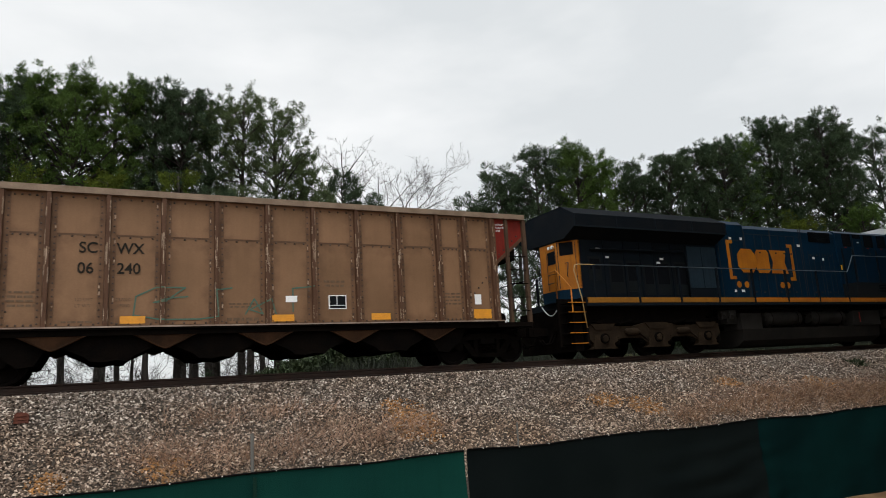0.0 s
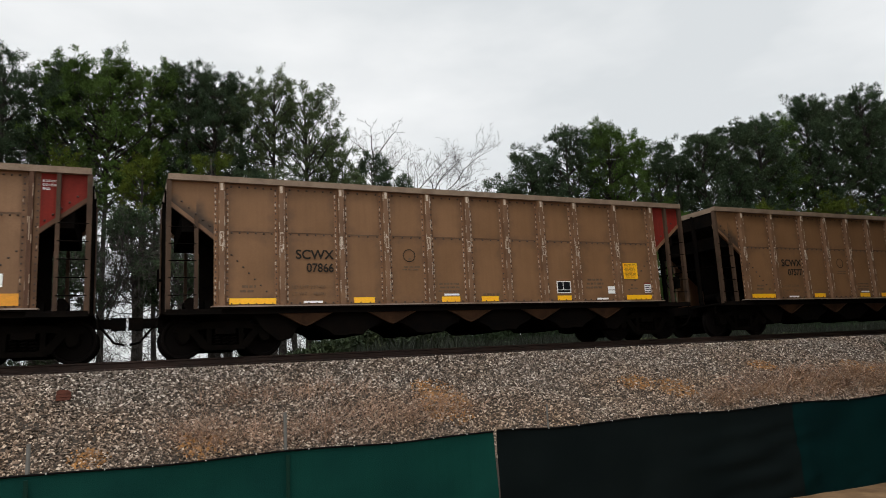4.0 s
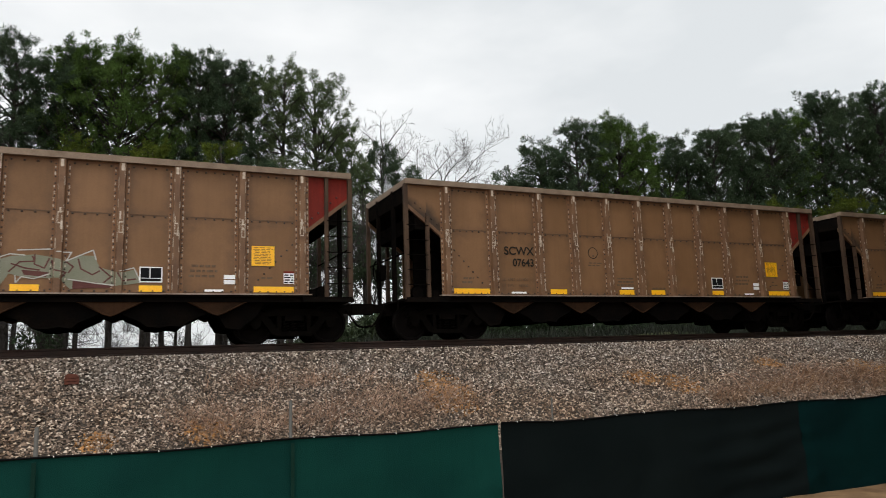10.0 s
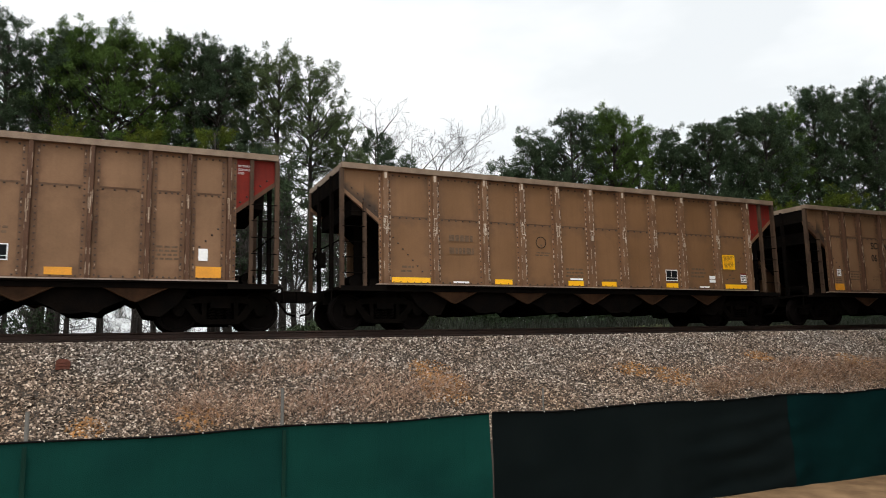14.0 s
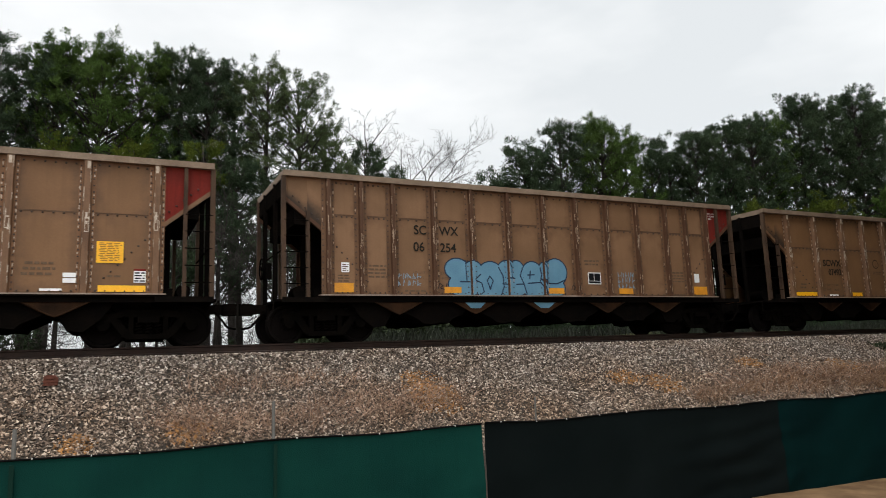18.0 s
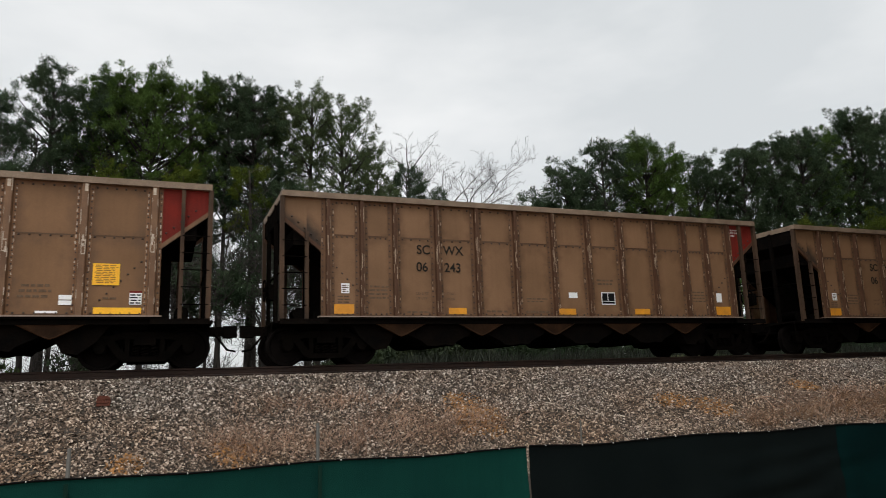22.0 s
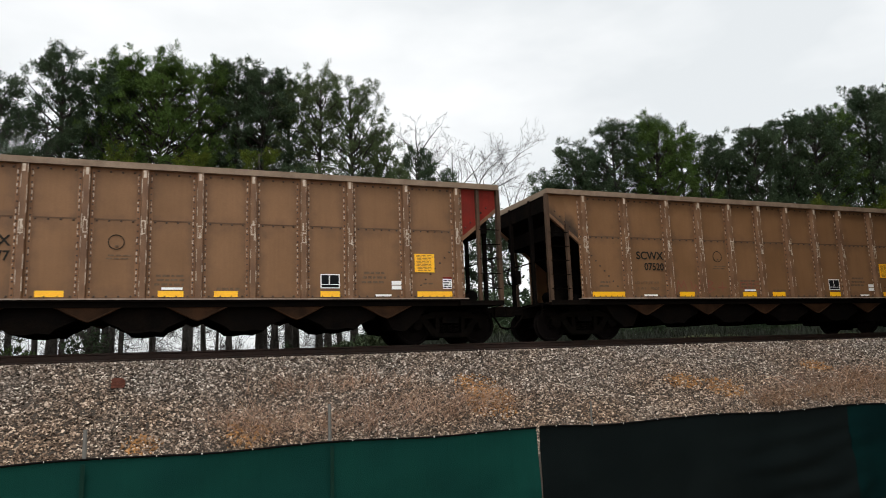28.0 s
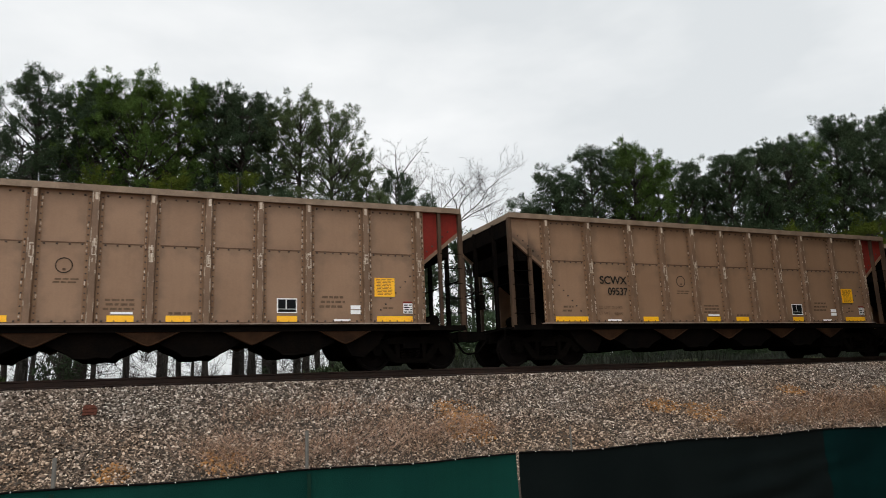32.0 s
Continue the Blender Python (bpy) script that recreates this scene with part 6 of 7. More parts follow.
def plant(rows, seed):
    for i, (x, y, top, rad, low, mat, dense) in enumerate(rows):
        lab = {FRESH: L_FRESH, OLIVE: L_OLIVE, YEL: L_YEL}.get(mat, "tall dark green pine with a ragged rounded crown")
        pine(x, y, top, rad, low, seed + i, mat, lab, dense, lie(x, y) - 0.1)


# x, y, top, crown radius, crown's lower edge, needles, density
# the tall group before the gap
plant((
    (-14.5, 31, 18.6, 3.6, 9, DARK, 1), (-10.9, 33, 19, 3.2, 9.5, DARK, 1), (-7.2, 30, 20.5, 3.1, 9.5, DARK, 1.1), (-8.6, 34, 17.8, 3, 10, DARK, 0.9), (-1.3, 30, 20.6, 4.4, 10, FRESH, 1.8), (1, 30.6, 21.0, 3.4, 10.5, FRESH, 1.3),
    (-3.8, 30.4, 20.9, 3.0, 10.5, FRESH, 1.3), (-4.9, 31, 20.0, 2.9, 10, DARK, 1.2), (2.9, 31, 21.3, 2.8, 9.5, DARK, 1.3), (5.3, 30.5, 21.2, 3.2, 9, DARK, 1.7), (7.4, 32, 20.9, 2.6, 9, DARK, 0.9), (9.3, 30, 21.2, 3.2, 10, OLIVE, 0.8),
    (11.9, 30.5, 20.5, 3.7, 9.5, OLIVE, 1.0), (13.6, 32, 17.6, 2.2, 9, OLIVE, 0.9),
), 100)
# smaller trees before and behind it
plant((
    (16.7, 30, 15.7, 2, 7.5, DARK, 1.1), (14.6, 29, 13.6, 1.9, 6, OLIVE, 0.9), (19, 30, 14, 1.5, 6.5, DARK, 0.9), (-3.4, 24, 12.6, 1.2, 7.5, YEL, 0.6), (0.6, 24.5, 12.9, 1.2, 7.5, YEL, 0.6), (4.6, 25, 13.8, 1.2, 8.5, YEL, 0.6),
    (-8.5, 25, 12.5, 2.4, 6.5, DARK, 0.9), (6.9, 27, 13, 2.6, 4.5, DARK, 1), (10, 27.5, 12.6, 2.0, 6, DARK, 0.4), (2, 35, 17.4, 4, 6.5, DARK, 0.55), (-5.5, 37, 17.4, 4, 7.5, DARK, 0.55),
), 114)
# the group beyond the gap
plant((
    (22.3, 21, 11.6, 2, 2.5, DARK, 1.1), (24.4, 20.5, 13.4, 2.4, 2.5, DARK, 1.2), (26.8, 20, 15.2, 2.6, 2.5, DARK, 1.3), (30.4, 20, 16, 3.3, 2.5, FRESH, 1.7), (33.2, 20.6, 15.2, 2.3, 2.5, FRESH, 1.2), (35.7, 20.8, 15.5, 2.1, 2.5, DARK, 1.1),
    (37.8, 21.5, 14.8, 2, 2.5, DARK, 1), (39.7, 20.4, 16.3, 2.8, 2.5, DARK, 1.5), (42.7, 20.6, 17.3, 2.5, 2.5, DARK, 1.3),
), 126)
# its farther end
plant((
    (45.6, 20, 18.2, 2.7, 2.5, DARK, 1.4), (48.3, 21, 18.6, 2.6, 2.5, FRESH, 1.2), (51.2, 20, 20.4, 3, 2.5, DARK, 1.5), (54.8, 20.3, 20.6, 3, 2.5, DARK, 1.4), (58, 20, 21.4, 3.6, 2.5, DARK, 1.5), (62, 20.5, 20.9, 3.8, 2.5, DARK, 1.4),
    (67.5, 20, 21.6, 4.2, 2.5, DARK, 1),
), 135)
# trees behind and before that group
plant((
    (28.5, 25, 13.4, 3.4, 1.5, DARK, 0.55), (34, 25.5, 13.2, 3.4, 1.5, DARK, 0.55), (40.5, 25.5, 14.8, 3.6, 1.5, DARK, 0.55), (46.5, 25.5, 16.4, 3.8, 1.5, DARK, 0.55), (52, 25.5, 17.8, 4, 1.5, DARK, 0.55), (58.5, 26, 18.4, 4.4, 1.5, DARK, 0.55),
    (40.5, 15.5, 9.5, 2.6, 1.5, YEL, 1.1), (47.5, 15.5, 10.5, 2.7, 1.5, YEL, 1.1), (32, 16, 8.8, 2.6, 1.5, FRESH, 1), (55, 15.5, 11.5, 2.8, 1.5, FRESH, 1.1),
), 142)

# dark saplings among the trunks
for i, (x, y, top) in enumerate(((-8.5, 22, 6.5), (-5.6, 24, 8.0), (-2.8, 21, 5.5), (0.2, 23, 7.5), (2.6, 21, 5.0), (5.4, 23, 7.0), (8.2, 22, 7.5), (11.4, 22, 6.5), (14.5, 22, 8.0), (18.0, 21, 7.5))):
    pine(x, y, top + 1.5, 2.2, 3.2, 400 + i, DARK, "dark young pine among the bare trunks", 1.2, lie(x, y) - 0.1, 0.6)


# pines added out of view beside the bank, to shade the far cars
ADDED_WOOD = ((17.5, -15.5), (20, -14), (22, -15), (26, -11.5), (30, -11), (34, -9.5), (39, -10), (44, -9), (50, -10), (57, -9), (65, -10), (28, -16), (33, -14), (38, -16), (45, -15), (53, -16), (24, -19), (31, -21), (75, -12), (26, -9.8), (36, -8.2), (42, -8))
for i, (x, y) in enumerate(ADDED_WOOD):
    pine(x, y, 22.0 + 2 * (i % 3), 4.4, 0.0, 300 + i, DARK, "unseen pine added to shade the far cars", 1.0, lie(x, y) - 0.1, 0.16)


def bare_tree(x, y, fork, limbs, seed, bark):
    """Leafless tree: limbs (height, tilt from upright, length, heading) bend up from the trunk and carry fine twigs that turn to the light."""
    rng = np.random.default_rng(seed)
    base = lie(x, y) - 0.1
    t = thing("bare_tree", "leafless tree with fine grey-brown spreading twigs", "bare tree", "bare trees", "", (x, y, base))
    trunk, twigs = Geo(), Geo()
    hf = fork - base
    top = max(z for z, *_ in limbs) - base
    trunk.tube([(-0.05 * hf, 0, 0), (-0.02 * hf, 0.05, hf * 0.5), (0, 0, hf), (0, 0, top)], [0.17, 0.11, 0.06, 0.035], 9)

    def shoot(p, d, ln, r, level):
        """A gently crooked limb with side twigs."""
        g = trunk if level < 1 else twigs
        steps = max(3, int(ln / 0.36))
        d = Vector(d).normalized()
        pts, rs = [Vector(p)], [r]
        for i in range(steps):
            d = (d + Vector(rng.normal(0, 0.10, 3)) + Vector((0, 0, 0.005))).normalized()
            pts.append(pts[-1] + d * ln / steps)
            rs.append(max(0.008, r * (1 - 0.82 * (i + 1) / steps)))
        g.tube(pts, rs, 6 if r > 0.05 else 3, False)
        if level >= 3:
            return
        for i in range(1 if level else 2, steps + 1):
            if rng.uniform() < 0.9:
                way = (pts[i] - pts[i - 1]).normalized()
                out = way.cross(Vector(rng.normal(0, 1, 3))).normalized()
                shoot(pts[i], way * 0.75 + out * 0.85 + Vector((0, 0, 0.22)), ln * rng.uniform(0.30, 0.58) * (1.2 - 0.65 * i / steps) + 0.10, max(0.009, rs[i] * 0.5), level + 1)

    for z, tilt, ln, az in limbs:
        a, b = math.radians(tilt), math.radians(az)
        shoot((0, 0, z - base), (math.sin(a) * math.cos(b), math.sin(a) * math.sin(b), math.cos(a)), ln, 0.055, 0)
    part("trunk", trunk, bark, t, "grey-brown trunk and limbs")
    part("twig_spray", twigs, bark, t, "fine bare twigs")["kind"] = "stuff"


# those that lean out over the gap between the pines
bare_tree(17.7, 33, 14.0, ((15.8, -38, 2.6, 0), (16.0, -14, 2.5, 30), (15.9, 42, 3.2, -20), (14.0, 58, 4.6, 10), (14.8, 20, 2.6, 80)), 40, M_TWIG)
bare_tree(15.4, 34, 14.5, ((15.0, -30, 2.6, 0), (15.5, 25, 2.8, 20)), 41, M_TWIG)
bare_tree(20.5, 33, 12.6, ((12.8, 44, 5.4, 0), (13.2, 8, 3.4, 40), (13.0, -26, 2.8, -20)), 42, M_TWIG)
bare_tree(22.9, 33, 12.5, ((12.7, 48, 6.6, 0), (13.4, 18, 4.0, 30), (12.6, 66, 4.0, -15), (13.0, -18, 3.0, 10)), 43, M_TWIG)
bare_tree(26.4, 34, 11.0, ((11.2, 30, 3.6, 0), (11.2, -28, 3.4, 20), (11.5, 5, 3.2, 60)), 44, M_TWIG)
# low ones among the trunks
for i, (x, y, top) in enumerate(((-10.5, 28, 15.6), (5.0, 22, 8.5), (-1.2, 22, 8.0), (8.6, 21, 7.5), (-6.0, 22, 8.0), (2.2, 24, 9.0), (13.5, 23, 9.0))):
    h = top + 2.3
    bare_tree(x, y, top - 0.6 * h, [(top - 0.58 * h + 0.25 * k, 38 - 4 * k, 0.55 * h, 90 * k + 25 * i) for k in range(4)], 60 + i, M_BARK)


# thicket behind the track, one mass of leaves
def thicket(n, xr, yr, hr, seed):
    rng = np.random.default_rng(seed)
    x, y = rng.uniform(*xr, n), rng.uniform(*yr, n)
    hump = np.array([noise.noise((a * 0.35, b * 0.3, 2)) for a, b in zip(x, y)]) * 0.5 + 0.6
    z = np.array([lie(a, b) for a, b in zip(x, y)]) + rng.uniform(0.05, 1, n) * hump * hr
    c = np.stack([x, y, z], 1)
    o = np.tile((0.0, -0.4, 0.5), (n, 1))
    return tufts(c, o, 12, 0.30, 0.045, rng)


for nm, args, mat, lab in (("undergrowth", (9000, (12, 70), (10, 15), 3.2, 7), M_PINE, "dark green thicket behind the track"), ("undergrowth", (1500, (3, 13), (9, 12), 1.6, 8), M_WEED, "low green bushes behind the track"), ("undergrowth", (420, (-9.4, -6.6), (20, 22.5), 5.2, 21), M_PINE_LIGHT, "fresh green bush among the trunks"), ("undergrowth", (240, (-5.2, -3.2), (20, 22.5), 4.6, 22), M_PINE, "dark green bush among the trunks"), ("undergrowth", (260, (3.6, 6.0), (21, 23.5), 4.4, 23), M_PINE, "dark green bush among the trunks")):
    v, f = thicket(*args)
    me = soup(v, f, nm)
    me.materials.append(mat)
    tagged(new(nm, me), lab, "bushes", "", "stuff")


rng = np.random.default_rng(77)
n = 2000
x, y = rng.uniform(-12, 13, n), rng.uniform(17, 25, n)
z = np.array([lie(a, b) for a, b in zip(x, y)]) + np.where(np.arange(n) < 800, rng.uniform(1.8, 4.2, n), rng.uniform(4.2, 8.5, n))
v, f = tufts(np.stack([x, y, z], 1), np.tile((0.0, 0.0, 0.6), (n, 1)), 7, 1.1, 0.012, rng, 1.0)
me = soup(v, f, "bare_scrub")
me.materials.append(M_BARK)
tagged(new("bare_scrub", me), "bare dark twigs of winter scrub among the trunks", "scrub", "", "stuff")


def blades(n, xr, yr, h, w, seed, lean=0.35, keep=None):
    """Grass: slim upright triangles on the ground."""
    rng = np.random.default_rng(seed)
    x, y = rng.uniform(*xr, n), rng.uniform(*yr, n)
    if keep is not None:
        k = keep(x, y, rng)
        x, y = x[k], y[k]
    z = np.array([lie(a, b) for a, b in zip(x, y)]) - 0.02
    n = len(x)
    root = np.stack([x, y, z], 1)
    ang = rng.uniform(0, 6.283, n)
    side = np.stack([np.cos(ang), np.sin(ang), 0 * ang], 1) * w
    ln = h * rng.uniform(0.4, 1.2, n)
    tip = root + np.stack([rng.normal(0, lean, n) * ln, rng.normal(0, lean, n) * ln, ln], 1)
    v = np.stack([root + side, root - side, tip], 1).reshape(-1, 3)
    return v, np.arange(len(v)).reshape(-1, 3)


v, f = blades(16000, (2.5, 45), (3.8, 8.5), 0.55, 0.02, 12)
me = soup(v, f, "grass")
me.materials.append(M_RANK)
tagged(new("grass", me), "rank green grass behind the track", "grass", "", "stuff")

BRUSH = [(3.0, -3.5, 1.9, 0.25), (1.4, -4.5, 1.0, 0.5), (3.0, -4.7, 1.2, 0.45), (4.6, -4.4, 1.5, 0.5), (6.0, -4.3, 0.9, 0.45), (13.0, -4.9, 0.6, 0.25), (14.4, -4.75, 0.9, 0.35), (15.8, -4.7, 1.0, 0.5), (17.4, -4.75, 1.3, 0.5), (19.4, -4.75, 1.3, 0.55), (21.4, -4.6, 1.3, 0.5), (16.9, -4.1, 0.6, 0.3), (18.6, -4.25, 0.8, 0.4), (20.4, -4.2, 0.7, 0.35)]


def in_brush(x, y, rng):
    k = np.zeros(len(x), bool)
    for cx, cy, rx, ry in BRUSH:
        k |= ((x - cx) / rx) ** 2 + ((y - cy) / ry) ** 2 < rng.uniform(0.0, 1.25, len(x))
    # in clumps, with stones showing between them
    clump = np.array([noise.noise((a * 2.2, b * 3.5, 4.0)) for a, b in zip(x, y)])
    return k & (clump > rng.uniform(-0.45, 0.15, len(x)))


for n, xr, h, w, mat, lab in ((17000, (-0.5, 9), 0.42, 0.0045, M_STALK, "tangles of dry grey-brown stalks on the ballast"), (30000, (11.5, 24), 0.30, 0.0062, M_MATTED, "matted brown dead stalks on the bank")):
    v, f = blades(n, xr, (-5.4, -3.0), h, w, 15, 1.4, in_brush)
    me = soup(v, f, "dry_brush")
    me.materials.append(mat)
    tagged(new("dry_brush", me), lab, "dry brush", "", "stuff")

# a green weed tuft on the shoulder of the bank
weed_v, weed_f = blades(110, (22.4, 22.9), (-3.2, -2.9), 0.2, 0.03, 31, 1.0)
me = soup(weed_v, weed_f, "weed_tuft")
me.materials.append(M_WEED)
tagged(new("weed_tuft", me), "small green weed tuft growing on the ballast shoulder", "weed", "", "stuff")

# dead stalks that arch over the dry brush
rng = np.random.default_rng(52)
arcs = Geo()
for cx, cy, rx, ry in BRUSH[6:]:
    for k in range(16):
        x, y = cx + rng.uniform(-rx, rx), cy + rng.uniform(-ry, ry)
        az, ln, hh = rng.uniform(0, 6.283), rng.uniform(0.4, 1.1), rng.uniform(0.08, 0.3)
        dx, dy = math.cos(az) * ln, math.sin(az) * ln * 0.5
        arcs.tube([(x + dx * q, y + dy * q, lie(x + dx * q, y + dy * q) + 0.02 + hh * 4 * q * (1 - q * 0.8)) for q in (0, 0.3, 0.6, 0.85, 1.0)], [0.006, 0.005, 0.004, 0.003, 0.002], 3, False)
solid("dead_stalks", arcs, M_STALK, "arching dead stalks on the dry brush", "dry brush", "", "stuff")

# ---------------------------------------------------------------- spray paint on some cars
def spray(name, c1, c2, rough=0.55):
    return mk(name, c1, rough, 0.0, c2, 2.2, 0.9, 0.1, 0.08, 0.04, 40, False, 0.3)


P_WHITE = spray("white_spray_paint", (0.496, 0.48, 0.44), (0.368, 0.336, 0.288))
P_OLIVE = spray("faded_olive_spray_paint", (0.2244, 0.1768, 0.102), (0.17, 0.1224, 0.068))
P_SAGE = spray("sage_green_spray_paint", (0.1768, 0.1836, 0.1224), (0.2244, 0.2176, 0.1632))
P_MAROON = spray("maroon_spray_paint", (0.0816, 0.0204, 0.0163), (0.1156, 0.0408, 0.0306))
P_SKY = spray("sky_blue_spray_paint", (0.136, 0.2856, 0.3944), (0.0952, 0.2244, 0.3264))
P_NAVY = spray("navy_outline_paint", (0.0082, 0.0238, 0.0578), (0.0136, 0.034, 0.068))
P_PALEBLUE = spray("pale_blue_spray_paint", (0.3808, 0.4488, 0.5032), (0.2992, 0.3808, 0.4488))
P_BABYBLUE = spray("thin_light_blue_spray_paint", (0.22, 0.34, 0.42), (0.17, 0.27, 0.34))
P_TEAL = spray("teal_spray_paint", (0.051, 0.2842, 0.3808), (0.0357, 0.2326, 0.3196))
P_TEALDARK = spray("dull_teal_spray_paint", (0.0497, 0.1179, 0.0888), (0.0796, 0.1179, 0.0777))
P_BLACK = spray("black_spray_paint", (0.0082, 0.0082, 0.0095), (0.017, 0.015, 0.0136))
P_HALO = spray("chalk_white_spray_paint", (0.50, 0.48, 0.45), (0.36, 0.33, 0.30))
P_CREAM = spray("cream_spray_paint", (0.5304, 0.4216, 0.2244), (0.476, 0.3536, 0.1632))
P_RUST = spray("burnt_orange_spray_paint", (0.3944, 0.102, 0.015), (0.4352, 0.1496, 0.0238))
P_AMBER = spray("amber_spray_paint", (0.476, 0.2856, 0.0748), (0.3944, 0.204, 0.0476))
P_BLUE = spray("steel_blue_spray_paint", (0.0952, 0.1836, 0.3128), (0.204, 0.2992, 0.408))
P_LIME = spray("grey_green_spray_paint", (0.2448, 0.2992, 0.1904), (0.1972, 0.2516, 0.1632))
P_CHALK = spray("faint_red_chalk", (0.204, 0.0646, 0.0394), (0.2448, 0.1088, 0.068), 0.9)
P_VIOLET = spray("purple_spray_paint", (0.0952, 0.0476, 0.0884), (0.068, 0.0408, 0.0612))


def cut(poly, lo, hi):
    """The piece of a convex (x, z) polygon between two x values."""
    for sign, lim in ((1, lo), (-1, -hi)):
        out = []
        for i, p in enumerate(poly):
            q = poly[(i + 1) % len(poly)]
            a, b = sign * p[0] - lim, sign * q[0] - lim
            if a >= 0:
                out.append(p)
            if (a >= 0) != (b >= 0):
                t = a / (a - b)
                out.append((p[0] + t * (q[0] - p[0]), p[1] + t * (q[1] - p[1])))
        poly = out
        if len(poly) < 3:
            return []
    return poly


class Coat:
    """Paint laid on panels and rib faces of one car."""

    def __init__(self, ribs):
        self.ribs, self.polys = ribs, []

    def line(self, pts, w):
        for a, b in zip(pts[:-1], pts[1:]):
            dx, dz = b[0] - a[0], b[1] - a[1]
            n = math.hypot(dx, dz) or 1
            ox, oz = -dz / n * w / 2, dx / n * w / 2
            self.polys.append([(a[0] + ox, a[1] + oz), (b[0] + ox, b[1] + oz), (b[0] - ox, b[1] - oz), (a[0] - ox, a[1] - oz)])
        for p in pts:
            self.blob(p[0], p[1], w / 2, w / 2)
        return self

    def blob(self, x, z, rx, rz, n=14):
        self.polys.append([(x + rx * math.cos(2 * math.pi * i / n), z + rz * math.sin(2 * math.pi * i / n)) for i in range(n)])
        return self

    def shape(self, pts):
        self.polys.append(pts)
        return self

    def lay(self, name, material, car, depth, label=""):
        g = Geo()
        self.polys = [[(x, max(z, SILL + 0.006)) for x, z in p] for p in self.polys]
        edges = [-1] + self.ribs + [20]
        for k, poly in enumerate(self.polys):
            d = 0.0006 + 0.4 * depth + 0.00002 * k
            for a, b in zip(edges[:-1], edges[1:]):
                p = cut(poly, a + (0.075 if self.ribs is RIBS_A else 0.05), b - (0.075 if self.ribs is RIBS_A else 0.05))
                if p:
                    g.add([(U(x), -1.5235 - d, z) for x, z in p], [tuple(range(len(p)))])
            for r in self.ribs:
                p = cut(poly, r - (0.06 if self.ribs is RIBS_A else 0.04), r + (0.06 if self.ribs is RIBS_A else 0.04))
                if p:
                    g.add([(U(x), -1.6165 - d, z) for x, z in p], [tuple(range(len(p)))])
        return part(name, g, material, car, label)


GLYPH = {}
GLYPH["S"] = [[(0.95, 0.82), (0.7, 1.0), (0.25, 0.98), (0.06, 0.76), (0.25, 0.55), (0.75, 0.46), (0.94, 0.24), (0.72, 0.02), (0.25, 0.0), (0.04, 0.18)]]
GLYPH["A"] = [[(0.02, 0.0), (0.12, 1.0), (0.55, 1.0), (0.98, 0.0)], [(0.2, 0.42), (0.7, 0.42)]]
GLYPH["E"] = [[(0.98, 0.95), (0.1, 0.95), (0.08, 0.05), (0.98, 0.05)], [(0.1, 0.5), (0.8, 0.5)]]
GLYPH["N"] = [[(0.08, 0.0), (0.08, 1.0), (0.92, 0.0), (0.92, 1.0)]]


def throw(car, ribs, letters, fill, edge, w, rim, depth=0.0, fname="painted_letter", label=""):
    """Painted letters: each is a fat stroke with a rim of another colour."""
    for ch, x0, x1, z0, z1 in letters:
        out, inn = Coat(ribs), Coat(ribs)
        for stroke in GLYPH[ch]:
            pts = [(x0 + (x1 - x0) * a, z0 + (z1 - z0) * b) for a, b in stroke]
            out.line(pts, w + 2 * rim)
            inn.line(pts, w)
        o = out.lay(fname, edge, car, depth, label)
        f = inn.lay("letter_fill", fill, car, depth + 0.0035)
        f.parent = o


A, B = RIBS_A, RIBS_B
c5 = HOPPERS[5]


def block_letter(car, ribs, edge, bodies, holes):
    """A block letter: white outline, maroon shade, olive face."""
    o = Coat(ribs).line(edge + edge[:1], 0.045).lay("painted_letter", P_WHITE, car, 0.004, "white-rimmed olive spray-painted letter")
    Coat(ribs).shape(edge).lay("letter_shade", P_MAROON, car, 0.0).parent = o
    face = Coat(ribs)
    for b in bodies:
        face.shape(b)
    face.lay("letter_face", P_OLIVE, car, 0.0075).parent = o
    if holes:
        hole = Coat(ribs)
        for b in holes:
            hole.shape(b)
        hole.lay("letter_hole", P_MAROON, car, 0.0105).parent = o


block_letter(c5, A, [(1.23, 1.82), (1.93, 1.88), (1.97, 1.8), (2.27, 1.82), (2.2, 1.15), (1.3, 1.15)], [[(1.39, 1.8), (1.93, 1.82), (1.89, 1.65), (1.52, 1.65), (1.59, 1.49), (1.84, 1.43), (1.86, 1.16), (1.59, 1.16), (1.37, 1.49)], [(2.0, 1.79), (2.25, 1.8), (2.18, 1.16), (1.98, 1.16)]], [[(1.57, 1.6), (1.84, 1.56), (1.79, 1.45), (1.62, 1.49)]])
block_letter(c5, A, [(2.59, 1.77), (2.68, 1.86), (3.05, 1.86), (3.23, 1.64), (3.45, 1.15), (2.57, 1.15)], [[(2.75, 1.8), (3.03, 1.82), (3.21, 1.6), (3.4, 1.16), (2.74, 1.16)]], [[(2.9, 1.67), (3.01, 1.49), (2.94, 1.35), (2.88, 1.35)], [(2.88, 1.3), (3.08, 1.28), (3.14, 1.16), (2.88, 1.16)]])
block_letter(c5, A, [(4.07, 1.82), (5.0, 1.86), (5.0, 1.49), (4.82, 1.34), (4.45, 1.28), (4.45, 1.15), (4.09, 1.15)], [[(4.17, 1.82), (4.98, 1.83), (4.98, 1.52), (4.41, 1.37), (4.43, 1.16), (4.25, 1.16), (4.23, 1.64)]], [[(4.43, 1.65), (4.74, 1.65), (4.45, 1.54)]])
